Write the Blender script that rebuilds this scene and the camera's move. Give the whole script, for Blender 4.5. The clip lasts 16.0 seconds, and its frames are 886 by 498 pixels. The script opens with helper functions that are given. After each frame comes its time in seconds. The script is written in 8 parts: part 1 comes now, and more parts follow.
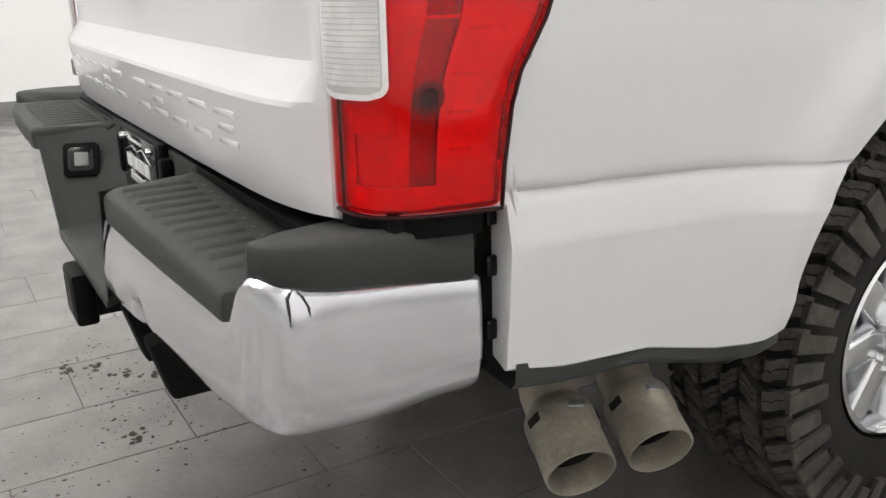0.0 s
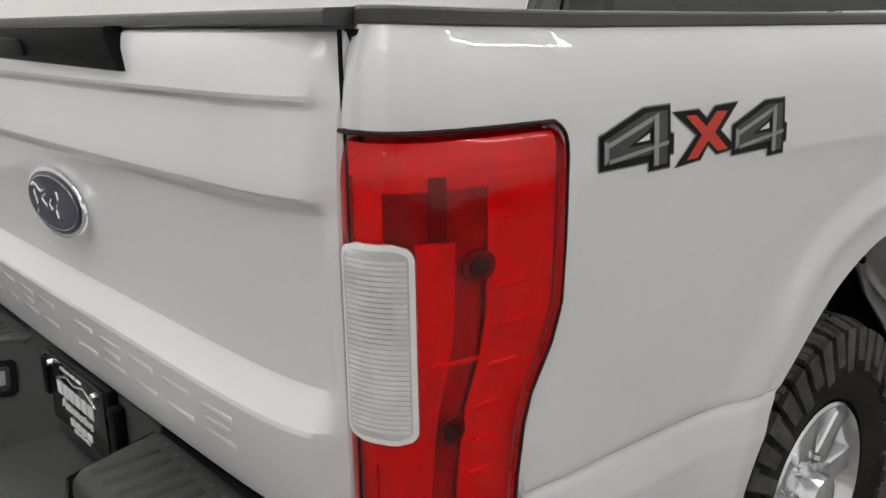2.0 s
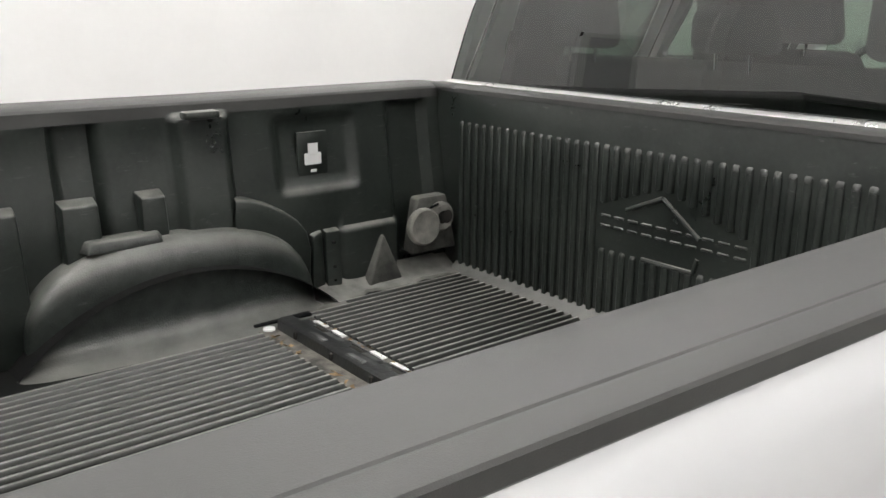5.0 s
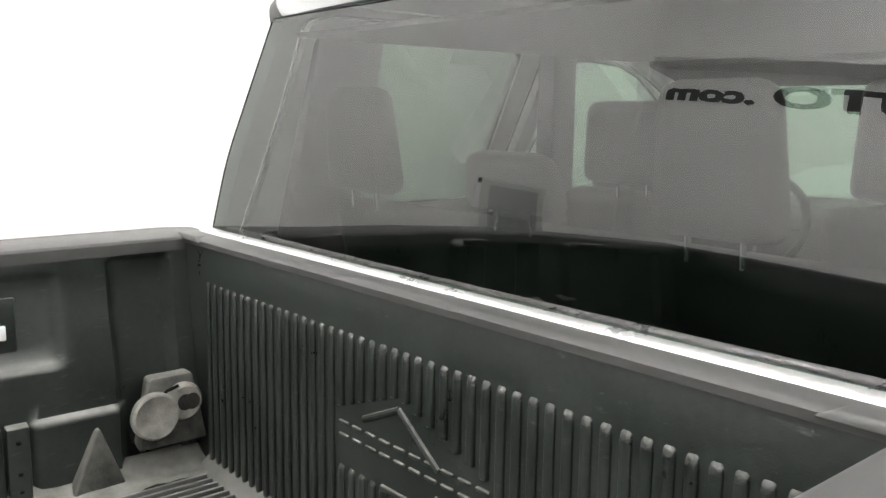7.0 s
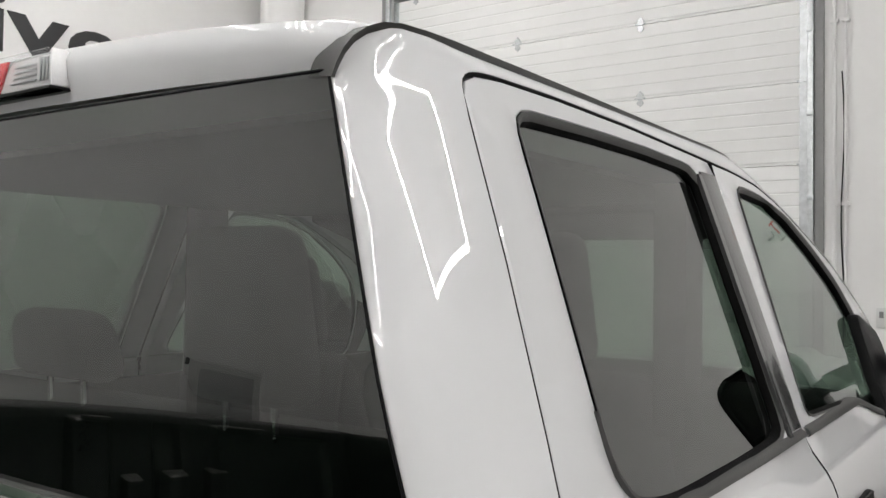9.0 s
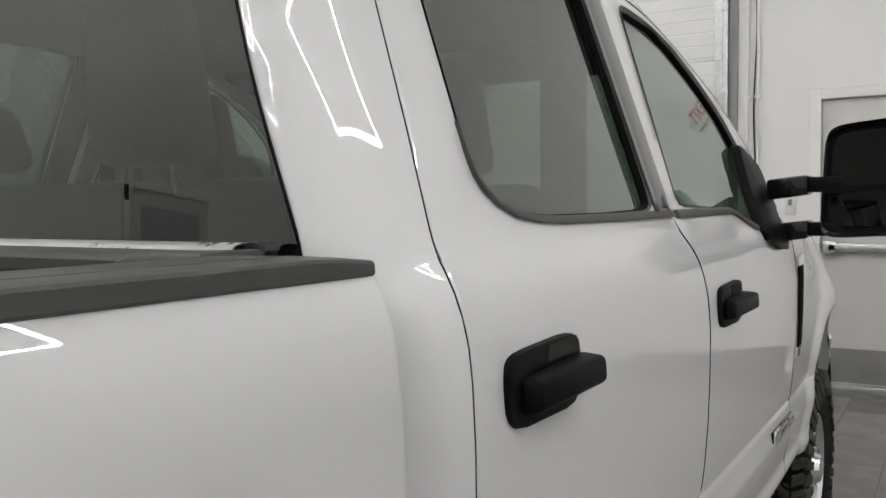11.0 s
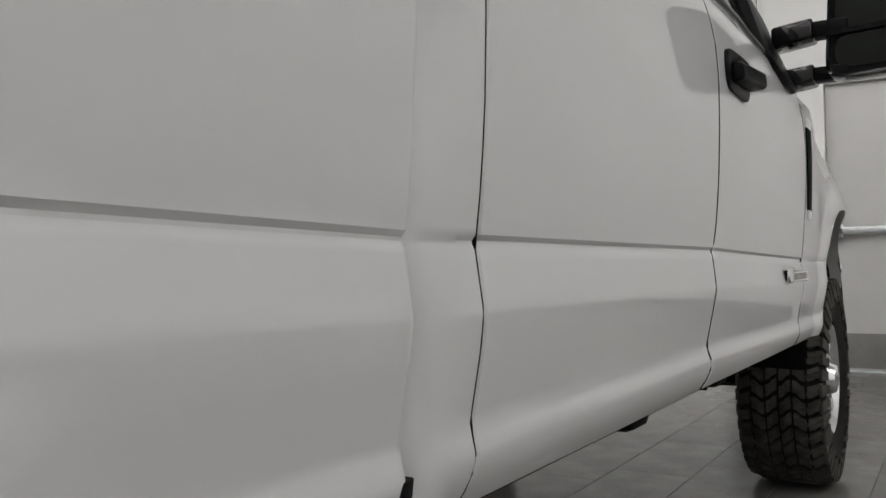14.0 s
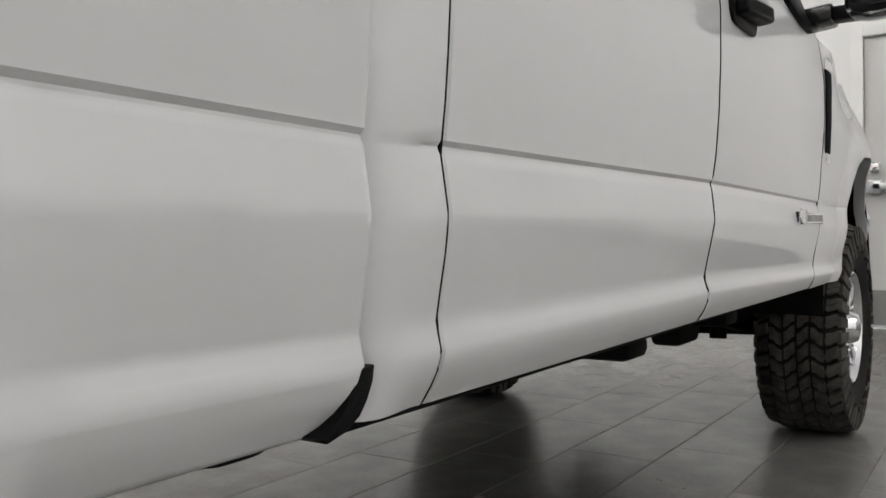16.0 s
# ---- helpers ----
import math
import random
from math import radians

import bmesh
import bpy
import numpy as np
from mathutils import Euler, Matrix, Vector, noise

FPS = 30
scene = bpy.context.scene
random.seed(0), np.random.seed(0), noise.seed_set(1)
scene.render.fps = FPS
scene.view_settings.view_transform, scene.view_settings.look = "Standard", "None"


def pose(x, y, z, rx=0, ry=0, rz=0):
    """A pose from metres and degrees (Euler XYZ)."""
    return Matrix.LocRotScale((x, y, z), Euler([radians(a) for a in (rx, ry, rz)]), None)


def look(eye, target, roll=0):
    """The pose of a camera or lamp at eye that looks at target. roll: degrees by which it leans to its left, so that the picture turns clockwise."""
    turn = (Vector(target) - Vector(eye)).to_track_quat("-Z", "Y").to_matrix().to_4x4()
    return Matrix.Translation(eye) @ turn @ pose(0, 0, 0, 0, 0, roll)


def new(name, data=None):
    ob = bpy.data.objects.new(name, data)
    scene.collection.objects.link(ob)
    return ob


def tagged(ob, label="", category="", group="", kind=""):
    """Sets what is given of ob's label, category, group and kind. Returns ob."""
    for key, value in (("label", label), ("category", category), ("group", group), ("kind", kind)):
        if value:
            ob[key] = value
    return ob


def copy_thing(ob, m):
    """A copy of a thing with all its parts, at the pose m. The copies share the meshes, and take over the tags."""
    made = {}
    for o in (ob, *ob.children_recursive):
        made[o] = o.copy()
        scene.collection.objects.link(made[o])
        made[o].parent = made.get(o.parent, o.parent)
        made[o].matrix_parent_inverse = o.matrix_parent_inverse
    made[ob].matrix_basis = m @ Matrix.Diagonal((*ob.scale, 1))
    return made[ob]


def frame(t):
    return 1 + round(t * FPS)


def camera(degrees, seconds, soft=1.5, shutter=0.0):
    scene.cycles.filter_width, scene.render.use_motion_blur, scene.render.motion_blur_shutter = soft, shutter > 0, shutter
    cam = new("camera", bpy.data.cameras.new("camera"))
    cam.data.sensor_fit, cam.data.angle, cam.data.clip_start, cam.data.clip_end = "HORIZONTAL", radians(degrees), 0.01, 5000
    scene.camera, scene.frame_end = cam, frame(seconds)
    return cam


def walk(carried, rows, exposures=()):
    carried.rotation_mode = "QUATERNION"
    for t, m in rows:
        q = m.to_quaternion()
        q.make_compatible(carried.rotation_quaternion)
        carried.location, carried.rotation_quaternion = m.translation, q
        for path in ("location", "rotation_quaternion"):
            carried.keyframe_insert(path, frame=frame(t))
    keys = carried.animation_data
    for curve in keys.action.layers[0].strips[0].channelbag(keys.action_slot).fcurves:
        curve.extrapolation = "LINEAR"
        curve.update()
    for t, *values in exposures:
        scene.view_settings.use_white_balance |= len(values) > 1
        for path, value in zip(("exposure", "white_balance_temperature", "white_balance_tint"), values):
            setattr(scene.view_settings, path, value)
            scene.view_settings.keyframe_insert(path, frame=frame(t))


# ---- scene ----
cam = camera(54.28, 16.0)
PATH = [
    (0, (1.822, -0.423, 1.171), (0.188, 0.557, 0.563), -1.2),
    (0.5, (1.684, -0.58, 1.4), (0.145, 0.517, 0.744), -1.0),
    (1, (1.611, -0.652, 1.516), (0.126, 0.522, 0.87), -1.0),
    (1.5, (1.589, -0.661, 1.525), (0.122, 0.592, 0.998), -1.0),
    (2, (1.664, -0.565, 1.526), (0.226, 0.725, 1.008), -1.0),
    (2.5, (1.725, -0.348, 1.557), (0.315, 0.964, 1.017), -0.4),
    (3, (1.678, -0.164, 1.628), (0.271, 1.149, 1.083), 0.1),
    (3.5, (1.471, 0.004, 1.703), (0.065, 1.316, 1.153), 0.9),
    (3.7, (1.4, 0.062, 1.725), (-0.012, 1.367, 1.176), 0.7),
    (5.8, (1.217, 0.751, 1.744), (-0.326, 1.902, 1.203), 0.1),
    (6, (1.207, 0.815, 1.746), (-0.331, 1.973, 1.203), 0.1),
    (6.5, (1.193, 1.018, 1.753), (-0.353, 2.179, 1.239), 0.1),
    (7, (1.149, 1.233, 1.815), (-0.354, 2.515, 1.501), 0.7),
    (7.5, (1.143, 1.372, 1.874), (-0.301, 2.752, 1.779), 1.1),
    (8, (1.194, 1.476, 1.881), (-0.176, 2.932, 1.902), 0.6),
    (8.5, (1.265, 1.558, 1.87), (0.011, 3.116, 1.914), 0.8),
    (9, (1.318, 1.593, 1.809), (0.171, 3.231, 1.864), 0.8),
    (9.5, (1.352, 1.608, 1.709), (0.27, 3.289, 1.785), 1.1),
    (10, (1.418, 1.547, 1.624), (0.38, 3.256, 1.632), -0.2),
    (10.2, (1.438, 1.526, 1.608), (0.416, 3.244, 1.567), -0.2),
    (12.3, (1.447, 1.573, 1.395), (0.42, 3.284, 1.259), -0.8),
    (12.5, (1.43, 1.564, 1.342), (0.407, 3.277, 1.204), -1.0),
    (13, (1.427, 1.526, 1.138), (0.403, 3.243, 1.05), -1.1),
    (13.5, (1.452, 1.524, 1.016), (0.425, 3.241, 1.01), -1.0),
    (14, (1.434, 1.536, 0.925), (0.399, 3.247, 0.966), -1.0),
    (14.5, (1.4, 1.544, 0.835), (0.352, 3.246, 0.925), -0.8),
    (15, (1.374, 1.566, 0.778), (0.308, 3.258, 0.825), -1.0),
    (15.5, (1.444, 1.57, 0.824), (0.356, 3.249, 0.804), -1.0),
    (16, (1.518, 1.546, 0.86), (0.406, 3.208, 0.818), -0.9),
]
EXPOSURES = [(0.0, 0.14), (0.5, 0.03), (1.5, -0.36), (2.5, -0.38), (3.5, -0.34), (5.8, 0.54), (6.5, 0.84), (7.0, 0.80), (7.5, -0.18), (8.0, -0.54), (9.0, -0.58), (10.0, -0.58), (12.5, -0.66), (13.5, -0.70), (14.4, -0.76), (15.0, -0.58), (16.0, -0.40)]
walk(cam, [(t, look(eye, target, roll)) for t, eye, target, roll in PATH], EXPOSURES)

# ---- world and light ----
world = bpy.data.worlds.new("world")
scene.world = world
world.use_nodes = True
world.node_tree.nodes["Background"].inputs[0].default_value = (0.8, 0.85, 0.9, 1)
world.node_tree.nodes["Background"].inputs[1].default_value = 0.05
LED_STRENGTH = 66.0
LED_EAST_STRENGTH = 66.0


# ---- materials ----
def material(name, base, rough=0.5, metal=0.0, coat=0.0, vary=0.0, scale=8.0, bump=0.0, bump_scale=200.0, stain=None, spec=0.5):
    """A principled surface with variation at two scales and a fine relief."""
    m = bpy.data.materials.new(name)
    m.use_nodes = True
    nt = m.node_tree
    p = nt.nodes["Principled BSDF"]
    p.inputs["Base Color"].default_value = (*base, 1)
    p.inputs["Roughness"].default_value = rough
    p.inputs["Metallic"].default_value = metal
    p.inputs["Coat Weight"].default_value = coat
    p.inputs["Coat Roughness"].default_value = 0.03
    p.inputs["Specular IOR Level"].default_value = spec
    co = nt.nodes.new("ShaderNodeTexCoord")
    if vary or stain:
        n1 = nt.nodes.new("ShaderNodeTexNoise")
        n1.inputs["Scale"].default_value = scale
        n1.inputs["Detail"].default_value = 6
        n2 = nt.nodes.new("ShaderNodeTexNoise")
        n2.inputs["Scale"].default_value = scale * 11
        n2.inputs["Detail"].default_value = 4
        for n in (n1, n2):
            nt.links.new(co.outputs["Object"], n.inputs["Vector"])
        both = nt.nodes.new("ShaderNodeMath")
        both.operation = "MULTIPLY_ADD"
        both.inputs[1].default_value = 0.35
        nt.links.new(n2.outputs["Fac"], both.inputs[0])
        nt.links.new(n1.outputs["Fac"], both.inputs[2])
        ramp = nt.nodes.new("ShaderNodeValToRGB")
        ramp.color_ramp.elements[0].position = 0.48
        ramp.color_ramp.elements[1].position = 0.88
        dark = [c * (1 - vary) for c in base]
        light = stain if stain else [min(1, c * (1 + vary)) for c in base]
        ramp.color_ramp.elements[0].color = (*dark, 1)
        ramp.color_ramp.elements[1].color = (*light, 1)
        nt.links.new(both.outputs[0], ramp.inputs["Fac"])
        nt.links.new(ramp.outputs["Color"], p.inputs["Base Color"])
        rr = nt.nodes.new("ShaderNodeMapRange")
        rr.inputs["To Min"].default_value = max(0.02, rough * 0.85)
        rr.inputs["To Max"].default_value = min(1, rough * 1.2)
        nt.links.new(both.outputs[0], rr.inputs["Value"])
        nt.links.new(rr.outputs["Result"], p.inputs["Roughness"])
    if bump:
        nb = nt.nodes.new("ShaderNodeTexNoise")
        nb.inputs["Scale"].default_value = bump_scale
        nb.inputs["Detail"].default_value = 3
        nt.links.new(co.outputs["Object"], nb.inputs["Vector"])
        b = nt.nodes.new("ShaderNodeBump")
        b.inputs["Strength"].default_value = bump
        b.inputs["Distance"].default_value = 0.004
        nt.links.new(nb.outputs["Fac"], b.inputs["Height"])
        nt.links.new(b.outputs["Normal"], p.inputs["Normal"])
    return m


def dusted_lit_tops(m, colour, amount, low=0.25, high=0.9, scale=22.0):
    """Pale dust on whatever faces up; its colour also paints in brighter, lit tops."""
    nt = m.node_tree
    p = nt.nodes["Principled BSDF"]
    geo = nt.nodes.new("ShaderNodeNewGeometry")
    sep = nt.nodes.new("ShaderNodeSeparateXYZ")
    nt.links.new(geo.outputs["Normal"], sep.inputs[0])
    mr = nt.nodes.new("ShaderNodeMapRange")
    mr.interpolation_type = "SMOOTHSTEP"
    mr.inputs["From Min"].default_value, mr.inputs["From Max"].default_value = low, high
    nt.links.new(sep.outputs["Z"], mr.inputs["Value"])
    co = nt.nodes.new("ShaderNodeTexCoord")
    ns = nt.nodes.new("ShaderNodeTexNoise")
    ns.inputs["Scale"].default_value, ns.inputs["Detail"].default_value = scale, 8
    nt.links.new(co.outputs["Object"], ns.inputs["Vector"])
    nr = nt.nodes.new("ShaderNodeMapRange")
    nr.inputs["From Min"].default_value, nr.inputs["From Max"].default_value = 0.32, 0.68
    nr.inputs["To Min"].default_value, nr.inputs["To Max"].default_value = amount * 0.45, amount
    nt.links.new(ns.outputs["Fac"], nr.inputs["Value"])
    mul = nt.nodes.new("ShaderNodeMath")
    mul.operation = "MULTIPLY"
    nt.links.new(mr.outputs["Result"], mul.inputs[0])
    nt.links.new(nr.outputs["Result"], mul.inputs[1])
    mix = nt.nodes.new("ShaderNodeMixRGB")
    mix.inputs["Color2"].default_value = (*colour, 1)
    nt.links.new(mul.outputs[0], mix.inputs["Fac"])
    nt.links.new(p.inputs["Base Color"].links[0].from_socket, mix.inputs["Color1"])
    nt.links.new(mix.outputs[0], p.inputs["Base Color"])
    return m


def scuffed(m, colour, amount, scale=26.0):
    """Short pale scratches and rubbed spots."""
    nt = m.node_tree
    p = nt.nodes["Principled BSDF"]
    co = nt.nodes.new("ShaderNodeTexCoord")
    mp = nt.nodes.new("ShaderNodeMapping")
    mp.inputs["Scale"].default_value = (1.0, 0.55, 2.6)
    mp.inputs["Rotation"].default_value = (0.5, 0.2, 0.3)
    nt.links.new(co.outputs["Object"], mp.inputs["Vector"])
    ns = nt.nodes.new("ShaderNodeTexNoise")
    ns.inputs["Scale"].default_value, ns.inputs["Detail"].default_value, ns.inputs["Roughness"].default_value = scale, 9, 0.72
    nt.links.new(mp.outputs[0], ns.inputs["Vector"])
    mr = nt.nodes.new("ShaderNodeMapRange")
    mr.inputs["From Min"].default_value, mr.inputs["From Max"].default_value = 0.60, 0.74
    mr.inputs["To Max"].default_value = amount
    nt.links.new(ns.outputs["Fac"], mr.inputs["Value"])
    mix = nt.nodes.new("ShaderNodeMixRGB")
    mix.inputs["Color2"].default_value = (*colour, 1)
    nt.links.new(mr.outputs["Result"], mix.inputs["Fac"])
    nt.links.new(p.inputs["Base Color"].links[0].from_socket, mix.inputs["Color1"])
    nt.links.new(mix.outputs[0], p.inputs["Base Color"])
    return m


def glass(name, tint, gloss_rough=0.0, ior=1.5):
    """Thin glazing: what lies behind shows tinted, and the gloss follows Fresnel."""
    m = bpy.data.materials.new(name)
    m.use_nodes = True
    nt = m.node_tree
    nt.nodes.remove(nt.nodes["Principled BSDF"])
    tr = nt.nodes.new("ShaderNodeBsdfTransparent")
    tr.inputs["Color"].default_value = (*tint, 1)
    gl = nt.nodes.new("ShaderNodeBsdfGlossy")
    gl.inputs["Roughness"].default_value = gloss_rough
    r0 = ((ior - 1) / (ior + 1)) ** 2
    lw = nt.nodes.new("ShaderNodeLayerWeight")
    lw.inputs["Blend"].default_value = 0.5
    pw = nt.nodes.new("ShaderNodeMath")
    pw.operation = "POWER"
    pw.inputs[1].default_value = 5.0
    nt.links.new(lw.outputs["Facing"], pw.inputs[0])
    fr = nt.nodes.new("ShaderNodeMath")
    fr.operation = "MULTIPLY_ADD"
    fr.inputs[1].default_value = 1 - r0
    fr.inputs[2].default_value = r0
    nt.links.new(pw.outputs[0], fr.inputs[0])
    mx = nt.nodes.new("ShaderNodeMixShader")
    nt.links.new(fr.outputs[0], mx.inputs[0])
    nt.links.new(tr.outputs[0], mx.inputs[1])
    nt.links.new(gl.outputs[0], mx.inputs[2])
    nt.links.new(mx.outputs[0], nt.nodes["Material Output"].inputs["Surface"])
    return m


def glowing(name, colour, strength):
    m = bpy.data.materials.new(name)
    m.use_nodes = True
    p = m.node_tree.nodes["Principled BSDF"]
    p.inputs["Base Color"].default_value = (0.9, 0.9, 0.9, 1)
    p.inputs["Emission Color"].default_value = (*colour, 1)
    p.inputs["Emission Strength"].default_value = strength
    return m


PAINT = material("white_paint", (0.700, 0.704, 0.716), 0.45, coat=1.0, vary=0.012, scale=3, spec=0.05)
PAINT.node_tree.nodes["Principled BSDF"].inputs["Coat IOR"].default_value = 1.75
PAINT.node_tree.nodes["Principled BSDF"].inputs["Coat Roughness"].default_value = 0.008
CHROME = material("chrome", (0.84, 0.85, 0.90), 0.14, metal=1.0, vary=0.04, scale=5, bump=0.02, bump_scale=30)
CHROME_BRIGHT = material("bright_chrome", (0.85, 0.85, 0.86), 0.06, metal=1.0)
STRIP = material("satin_strip", (0.78, 0.78, 0.77), 0.26, metal=0.75, vary=0.08, scale=9, bump=0.03, bump_scale=60)
ALLOY = material("alloy", (0.72, 0.73, 0.75), 0.18, metal=1.0, vary=0.05)
BLACK = material("black_plastic", (0.006, 0.0062, 0.0065), 0.38, vary=0.15, scale=14, bump=0.12, bump_scale=700, spec=0.06)
SEAL = material("window_rubber", (0.004, 0.004, 0.004), 0.6, vary=0.2, scale=30, bump=0.2, bump_scale=500, spec=0.06)
GREY_PLASTIC = material("grey_plastic", (0.040, 0.043, 0.041), 0.52, vary=0.12, scale=9, bump=0.4, bump_scale=600, spec=0.35)
RAIL = material("rail_plastic", (0.055, 0.055, 0.053), 0.44, vary=0.14, scale=5, bump=0.12, bump_scale=900)
PILLAR_GREY = material("pillar_grey", (0.050, 0.050, 0.051), 0.18, coat=0.5, vary=0.08, scale=12)
GLOSS_BLACK = material("gloss_black", (0.007, 0.007, 0.0075), 0.10, coat=0.25, spec=0.25)
LINER = scuffed(dusted_lit_tops(material("bed_liner", (0.0155, 0.0205, 0.0178), 0.27, vary=0.35, scale=7, bump=0.10, bump_scale=300, stain=(0.028, 0.033, 0.029), spec=0.58), (0.19, 0.19, 0.17), 0.85), (0.15, 0.155, 0.145), 0.5)
DUSTY = dusted_lit_tops(material("dusty_liner", (0.010, 0.016, 0.013), 0.34, vary=0.4, scale=34, bump=0.3, bump_scale=250, stain=(0.030, 0.032, 0.029), spec=0.55), (0.17, 0.17, 0.155), 0.95, 0.30, 0.90, 11.0)
BOX_DUST = scuffed(dusted_lit_tops(material("dusty_box", (0.012, 0.018, 0.015), 0.30, vary=0.45, scale=26, bump=0.3, bump_scale=250, stain=(0.026, 0.031, 0.028), spec=0.6), (0.165, 0.165, 0.15), 0.90, 0.10, 0.75, 9.0), (0.16, 0.165, 0.155), 0.45, 20.0)
# Tyre body kept darker than the dusty tread, painting shade into its grooves.
RUBBER = material("tyre_rubber", (0.008, 0.008, 0.0078), 0.66, vary=0.3, scale=12, bump=0.3, bump_scale=260, stain=(0.020, 0.019, 0.018), spec=0.2)
RUBBER_DUST = material("tread_rubber", (0.046, 0.045, 0.041), 0.72, vary=0.3, scale=16, bump=0.4, bump_scale=240, stain=(0.098, 0.092, 0.080), spec=0.25)
DARK = material("underbody", (0.008, 0.008, 0.008), 0.7, vary=0.4, scale=10, spec=0.1)
GALV = material("galvanised", (0.55, 0.57, 0.58), 0.38, metal=0.9, vary=0.12, scale=20)
DARK_STEEL = scuffed(material("dark_steel", (0.014, 0.015, 0.015), 0.36, vary=0.35, scale=20, bump=0.2, bump_scale=120, spec=0.5), (0.12, 0.12, 0.115), 0.6, 40.0)
STEEL_WORN = material("worn_steel", (0.085, 0.087, 0.085), 0.42, metal=0.3, vary=0.45, scale=36, bump=0.2, bump_scale=150)
OPENING = material("opening_dirt", (0.055, 0.052, 0.045), 0.8, vary=0.5, scale=30, bump=0.4, bump_scale=200, stain=(0.16, 0.15, 0.13))
GROOVE_SHADE = material("liner_groove", (0.005, 0.0055, 0.005), 0.6, vary=0.4, scale=12, spec=0.15)
FLOOR_DUST = dusted_lit_tops(material("dusty_floor", (0.030, 0.031, 0.028), 0.6, vary=0.4, scale=24, bump=0.3, bump_scale=250, stain=(0.075, 0.075, 0.067), spec=0.3), (0.21, 0.21, 0.19), 0.9, 0.05, 0.9, 20.0)
# Rib tops paled by dust and by a painted-in highlight.
RIB = dusted_lit_tops(material("dusty_rib", (0.018, 0.020, 0.018), 0.30, vary=0.30, scale=26, bump=0.2, bump_scale=250, stain=(0.03, 0.03, 0.027), spec=0.7), (0.23, 0.23, 0.21), 0.85, 0.45, 0.97, 30.0)
DUST = material("pale_dust", (0.20, 0.195, 0.175), 0.85, vary=0.35, scale=25, bump=0.4, bump_scale=300)
PANE_GREY = material("door_pane_grey", (0.42, 0.43, 0.43), 0.15, vary=0.05)
PRIMER = material("wheel_liner", (0.50, 0.50, 0.475), 0.6, vary=0.2, scale=6)
EXHAUST = material("exhaust_steel", (0.34, 0.31, 0.26), 0.50, metal=0.5, vary=0.22, scale=10, bump=0.15, bump_scale=90, stain=(0.52, 0.47, 0.38))
DARK_SCUFF = material("scuff_black", (0.03, 0.03, 0.032), 0.6, vary=0.3, scale=90)
# Real soot in the exhaust; elsewhere the painted shade of holes and slots.
SOOT_HOLE_SHADE = material("soot", (0.02, 0.018, 0.015), 0.9, vary=0.3)
RED_INNER = material("red_reflector", (0.82, 0.010, 0.018), 0.30, metal=0.35, coat=0.6, vary=0.12, scale=14, bump=0.15, bump_scale=40)
RED_WINE = material("red_wine", (0.13, 0.004, 0.008), 0.35, vary=0.2, scale=20)
RED_DUSK = material("red_dusk", (0.30, 0.012, 0.014), 0.30, metal=0.2, coat=0.4, vary=0.25, scale=24)
RED_CELL = material("red_cells", (0.46, 0.005, 0.010), 0.22, metal=0.35, coat=0.6, vary=0.2, scale=18, bump=0.35, bump_scale=160)
BULB_GREY = material("bulb_chamber_grey", (0.36, 0.355, 0.35), 0.3, metal=0.3, vary=0.2, scale=30)
FLUTE_GREY = material("grey_flute", (0.72, 0.715, 0.71), 0.25, coat=0.5, vary=0.1, scale=30)
FLUTE = material("clear_flute", (0.78, 0.78, 0.78), 0.25, coat=0.5, vary=0.06, scale=30)
RED_DARK = material("red_reflector_deep", (0.45, 0.004, 0.008), 0.3, coat=0.6, vary=0.2, scale=20)
LAMP_SEAL = material("dark_red_rim", (0.022, 0.003, 0.004), 0.35, spec=0.2)
GREY_LENS = material("grey_reflector", (0.74, 0.745, 0.74), 0.18, metal=0.2, coat=0.8, vary=0.15, scale=16)
RED_BRIGHT = material("red_rib", (0.95, 0.024, 0.028), 0.22, metal=0.2, coat=0.8, vary=0.06, scale=20)
WHITE_LENS = material("clear_reflector", (0.92, 0.92, 0.92), 0.20, metal=0.0, coat=0.8, vary=0.08, scale=16)
LENS_RED = glass("red_lens", (0.93, 0.075, 0.09))
LENS_CLEAR = glass("clear_lens", (0.97, 0.97, 0.97), ior=1.4)
TINT = glass("tinted_glass", (0.29, 0.37, 0.31), ior=2.15)
CLEAR = glass("windscreen_glass", (0.50, 0.60, 0.53), ior=2.5)
SIDE_TINT = glass("side_tint", (0.22, 0.29, 0.24), ior=3.0)
SIDE_CLEAR = glass("side_glass", (0.46, 0.56, 0.49), ior=3.0)
MIRROR = material("mirror", (0.018, 0.020, 0.018), 0.01, metal=1.0)
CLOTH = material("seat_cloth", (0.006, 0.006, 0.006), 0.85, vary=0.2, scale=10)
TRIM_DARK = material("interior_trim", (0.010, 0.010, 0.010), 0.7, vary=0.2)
WALL = material("wall_paint", (0.86, 0.855, 0.845), 0.55, vary=0.02, scale=1.5, bump=0.05, bump_scale=120)
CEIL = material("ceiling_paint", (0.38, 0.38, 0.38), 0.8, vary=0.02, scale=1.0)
GARAGE = material("garage_panel", (0.86, 0.86, 0.85), 0.4, vary=0.02, scale=3, bump=0.06, bump_scale=60)
DOOR_GREY = material("door_paint", (0.62, 0.61, 0.60), 0.4, vary=0.03, scale=4)
COVE = material("cove_base", (0.20, 0.195, 0.19), 0.45, vary=0.08)
TRACK = material("track_grey", (0.26, 0.26, 0.26), 0.5, vary=0.08)
LETTER = material("sign_black", (0.025, 0.025, 0.027), 0.4, vary=0.1)
GROUT = material("grout", (0.085, 0.083, 0.080), 0.8, vary=0.2, scale=30)
